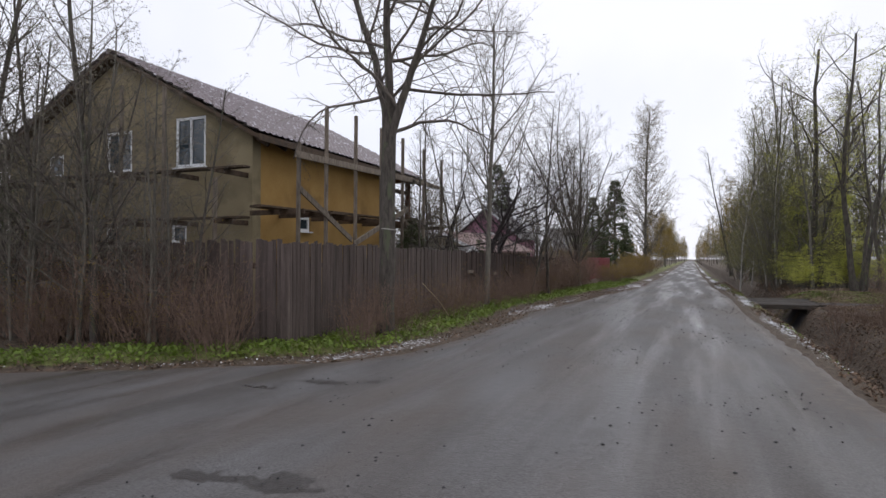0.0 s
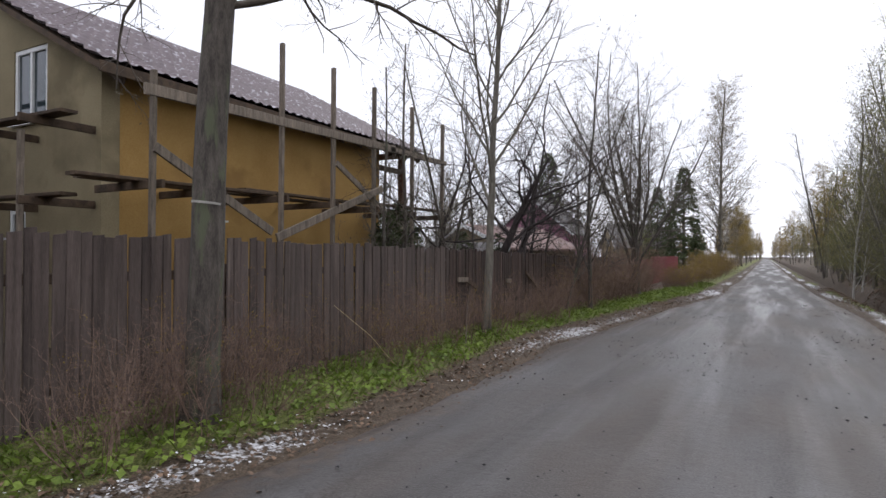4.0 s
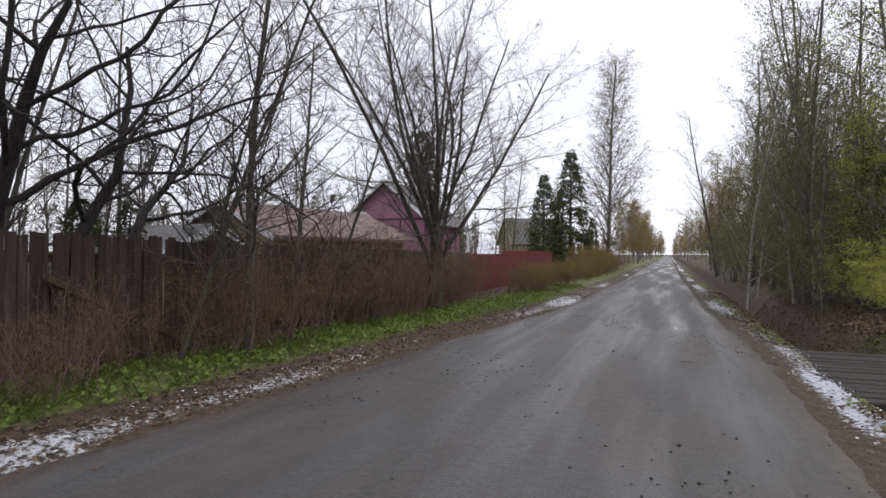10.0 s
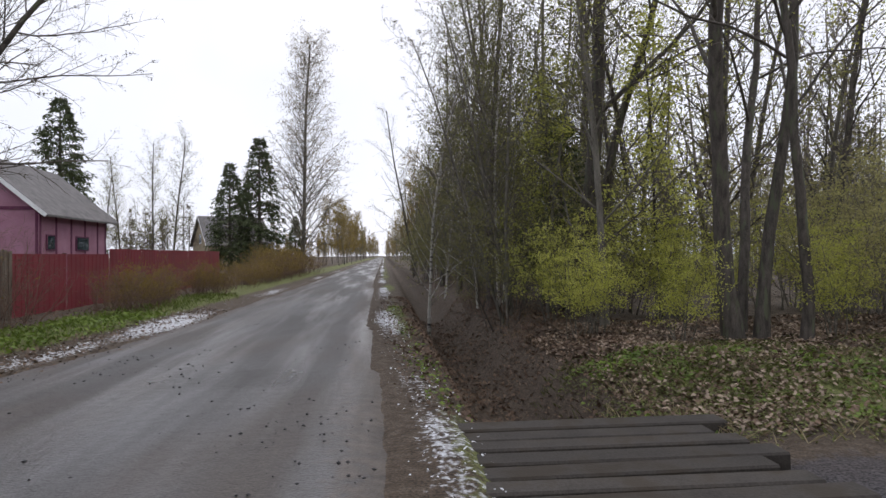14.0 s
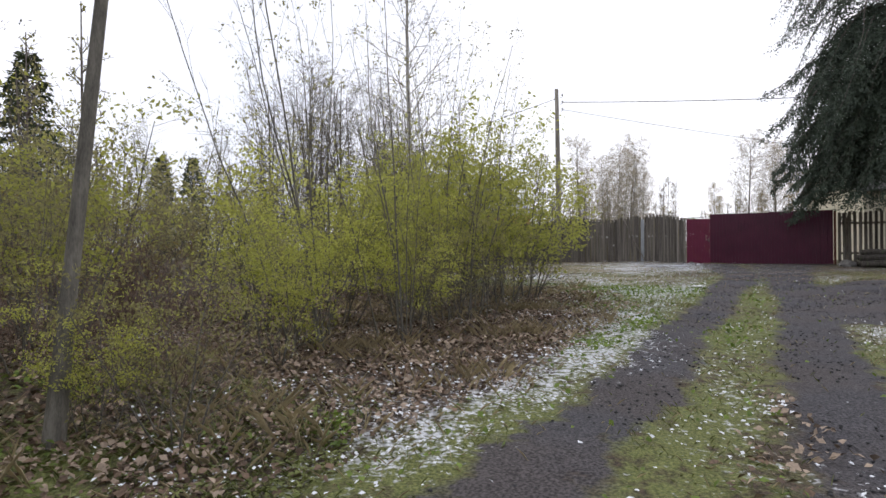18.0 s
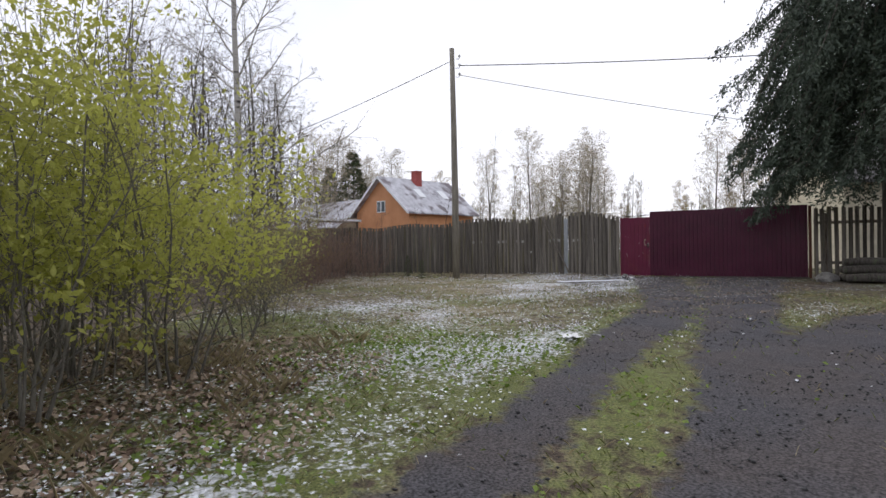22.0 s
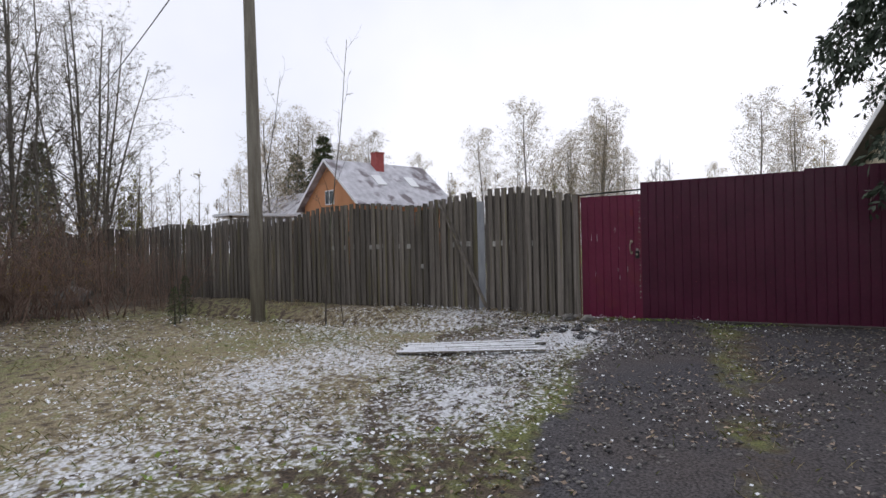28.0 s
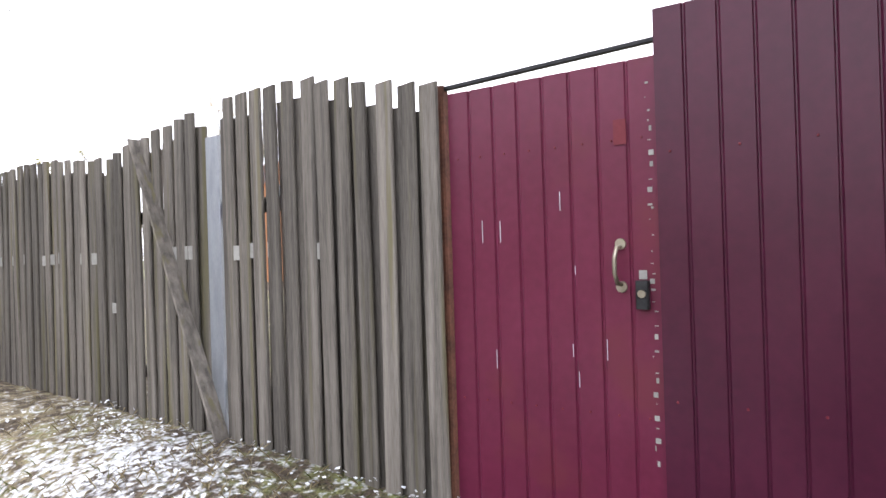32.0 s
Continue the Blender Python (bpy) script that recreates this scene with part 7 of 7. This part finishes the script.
scatter("sleet_flakes", "thin wet snow along the road edge", sample(150000, -9.5, 3.0, 4, 42, lambda x, y: np.clip(masks(x, y)["snow"] * 2.4 - 0.25, 0, 1) * (0.15 + 0.85 * clump(x, y, 1.4)) * ((x < road_left(y) + 0.05) | (x > road_right(y))), 123), 0.026, M["sleet"], 124, 0.3, 0.8, 0.05, 0.07)

scatter("herb_leaves", "bright green moss and weeds at the gate foot", sample(2600, 31.2, 32.4, 14.6, 16.9, lambda x, y: np.exp(-(((x - 32.70) * 0.934 - (y - 17.18) * 0.357 + 0.22) / 0.16) ** 2) * np.clip(0.35 + wave(x, y, 2.2), 0, 1), 141), 0.035, M["herb"], 142, 0.5, 0.75, 0.03)


def stones(name, label, places, size, mat, seed, squash=0.6, lift=0.0):
    """Low broken stones, all of one mesh."""
    rng = np.random.default_rng(seed)
    base = np.array([(1, 0, 0), (-1, 0, 0), (0, 1, 0), (0, -1, 0), (0, 0, 1), (0, 0, -1)], float)
    F0 = np.array([(0, 2, 4), (2, 1, 4), (1, 3, 4), (3, 0, 4), (2, 0, 5), (1, 2, 5), (3, 1, 5), (0, 3, 5)])
    V, F = [], []
    for i, (x, y) in enumerate(places):
        s = size * rng.uniform(0.4, 1.5)
        v = base * rng.uniform(0.6, 1.2, (6, 1)) * s * np.array([1, 1, squash])
        a = rng.uniform(0, 6.28)
        v = np.column_stack([v[:, 0] * math.cos(a) - v[:, 1] * math.sin(a), v[:, 0] * math.sin(a) + v[:, 1] * math.cos(a), v[:, 2]])
        V.append(v + [x, y, float(height(x, y, True)) + lift + s * 0.2])
        F.append(F0 + 6 * i)
    tagged(new(name, fast_mesh(name, np.concatenate(V), np.concatenate(F), mat)), label, "stones", kind="stuff")


rg = np.random.default_rng(130)
stones("road_pebbles", "small dark stones scattered on the road", sample(5200, -4.2, 1.3, 1, 30, lambda x, y: (x > road_left(y)) * np.clip(0.15 + 0.9 * wave(x, y, 0.9), 0.04, 1), 131), 0.014, M["rubble"], 132, 0.6, 0.035)
stones("drive_gravel", "dark gravel of the drive", sample(30000, 5, 32, 12, 25, lambda x, y: masks(x, y)["gravel"], 133), 0.014, M["rubble"], 134)
stones("gate_gravel", "pale and dark stones before the gate", sample(5000, 26, 32, 12, 18.5, lambda x, y: 0.8 + 0 * x, 135), 0.016, M["stone"], 136)


def boulder(x, y, s, label, mat, seed, squash=0.6):
    r = np.random.default_rng(seed)
    bm = bmesh.new()
    bmesh.ops.create_icosphere(bm, subdivisions=2, radius=1.0)
    for v in bm.verts:
        n = noise.noise(Vector(v.co) * 1.3 + Vector((seed, 0, 0)))
        v.co = Vector((v.co.x * (1 + 0.35 * n) * s, v.co.y * (0.8 + 0.35 * n) * s, v.co.z * (1 + 0.3 * n) * s * squash))
    me = bpy.data.meshes.new("stone")
    bm.to_mesh(me)
    bm.free()
    me.materials.append(mat)
    ob = new("stone", me)
    ob.matrix_world = pose(x, y, gz(x, y) + s * squash * 0.45, 0, 0, seed * 40)
    return tagged(ob, label, "stone")


boulder(35.0, 28.4, 0.42, "rounded grey boulder among brown brushwood", M["stone"], 3, 0.8)
boulder(3.35, 26.25, 0.16, "flat grey stone on the grassy bank", M["stone"], 5)
boulder(3.65, 25.95, 0.10, "pale flat stone beside the bridge", M["sleet"], 6, 0.35)
boulder(29.55, 12.35, 0.34, "large flat grey stone beside the gate post", M["stone"], 8, 0.5)
logs = thing("log_pile", pose(29.3, 11.55, gz(29.3, 11.55)), "rough pile of old grey-brown logs by the fence", "logs")
for k, (dx, dz, rr) in enumerate(((-0.3, 0.12, 0.12), (0.0, 0.13, 0.13), (0.28, 0.11, 0.11), (-0.15, 0.33, 0.12), (0.14, 0.34, 0.11), (0.0, 0.53, 0.11))):
    part("log", Geo().tube([(dx, -0.55, dz), (dx + 0.03, 0.0, dz + 0.02), (dx, 0.55 - 0.06 * (k % 3), dz)], [rr, rr * 0.96, rr * 0.9], 10), M["bark"], logs, smooth=True)
for i in range(30):
    boulder(31.2 + rg.normal() * 0.32, 17.5 + rg.normal() * 0.34, rg.uniform(0.03, 0.09), "broken chunk of dark asphalt beside the gate", M["rubble"], 10 + i, 0.42)
for i in range(8):
    boulder(32.2 + rg.normal() * 0.12, 17.55 + rg.normal() * 0.2, rg.uniform(0.05, 0.10), "snow-dusted grey stone at the gate post", M["stone"], 40 + i, 0.7)

# snow-covered planks lying over the little ditch
planks = thing("plank_stack", pose(29.82, 18.63, gz(29.82, 18.63)), "snow-covered old boards lying on the grass", "boards")
for i in range(5):
    a, b = Vector((-0.36 + i * 0.125, 0.82 - 0.05 * (i % 2), 0.02)), Vector((-0.16 + i * 0.16, -0.85 + 0.06 * (i % 3), 0.03))
    part("board", Geo().beam(a, b, 0.11, 0.02), M["fence_grey"], planks)
    for q in range(9):
        p0, p1 = a.lerp(b, q / 9 + 0.003), a.lerp(b, (q + 1) / 9)
        off = Vector((rg.uniform(-0.012, 0.012), 0, 0.0125))
        part("snow_cover", Geo().beam(p0 + off, p1 + off, rg.uniform(0.085, 0.108), rg.uniform(0.004, 0.007)), M["sleet"], planks)
rag = thing("plastic_scrap", pose(19.97, 20.05, gz(19.97, 20.05)), "crumpled white plastic scrap on the grass", "litter")
rv = np.random.default_rng(7)
gxx, gyy = np.meshgrid(np.linspace(-0.17, 0.17, 9), np.linspace(-0.11, 0.11, 7))
gzz = 0.03 + 0.035 * rv.random(gxx.shape)
ii = np.arange(63).reshape(7, 9)
mesh_part("sheet", fast_mesh("sheet", np.stack([gxx + 0.02 * rv.normal(size=gxx.shape), gyy + 0.02 * rv.normal(size=gxx.shape), gzz], -1).reshape(-1, 3), np.stack([ii[:-1, :-1], ii[:-1, 1:], ii[1:, 1:], ii[1:, :-1]], -1).reshape(-1, 4), M["rag"]), rag)
# a short white tube put in for a small whitish stone
pale_stone = thing("pipe_offcut", pose(30.95, 17.15, gz(30.95, 17.15) + 0.05, 0, 0, 30), "small whitish stone beside the rubble, built as a short tube", "litter")
part("tube", Geo().tube([(-0.07, 0, -0.02), (0.07, 0, 0.0)], [0.024, 0.024], 12), M["rag"], pale_stone)
# dry sticks
for i, (x, y, L_, a, tilt) in enumerate(((-4.95, 12.6, 1.3, 250, 40), (-5.2, 10.2, 0.9, 200, 40), (-5.2, 9.0, 1.0, 160, 45), (-4.6, 17.5, 1.0, 40, 12), (0.15, 23.45, 0.3, 30, 2), (-4.9, 14.4, 1.2, 110, 50))):
    st = thing("stick", pose(x, y, (gz(x, y) if abs(x) > 1.3 else 0.035), 0, -tilt, a), "bare dry stick stuck in the verge", "stick")
    part("stem", Geo().tube([(0, 0, -0.05), (L_ * 0.5, 0.02, 0.02), (L_, 0.0, 0)], [0.008, 0.006, 0.003], 6), M["dry_grass"] if i < 1 else M["twig"], st)
for kind in kinds + [bushy_birch] + lime + olive + wayside + rods + brush + hedge:
    for o in list(kind.children_recursive) + [kind]:
        bpy.data.objects.remove(o, do_unlink=True)
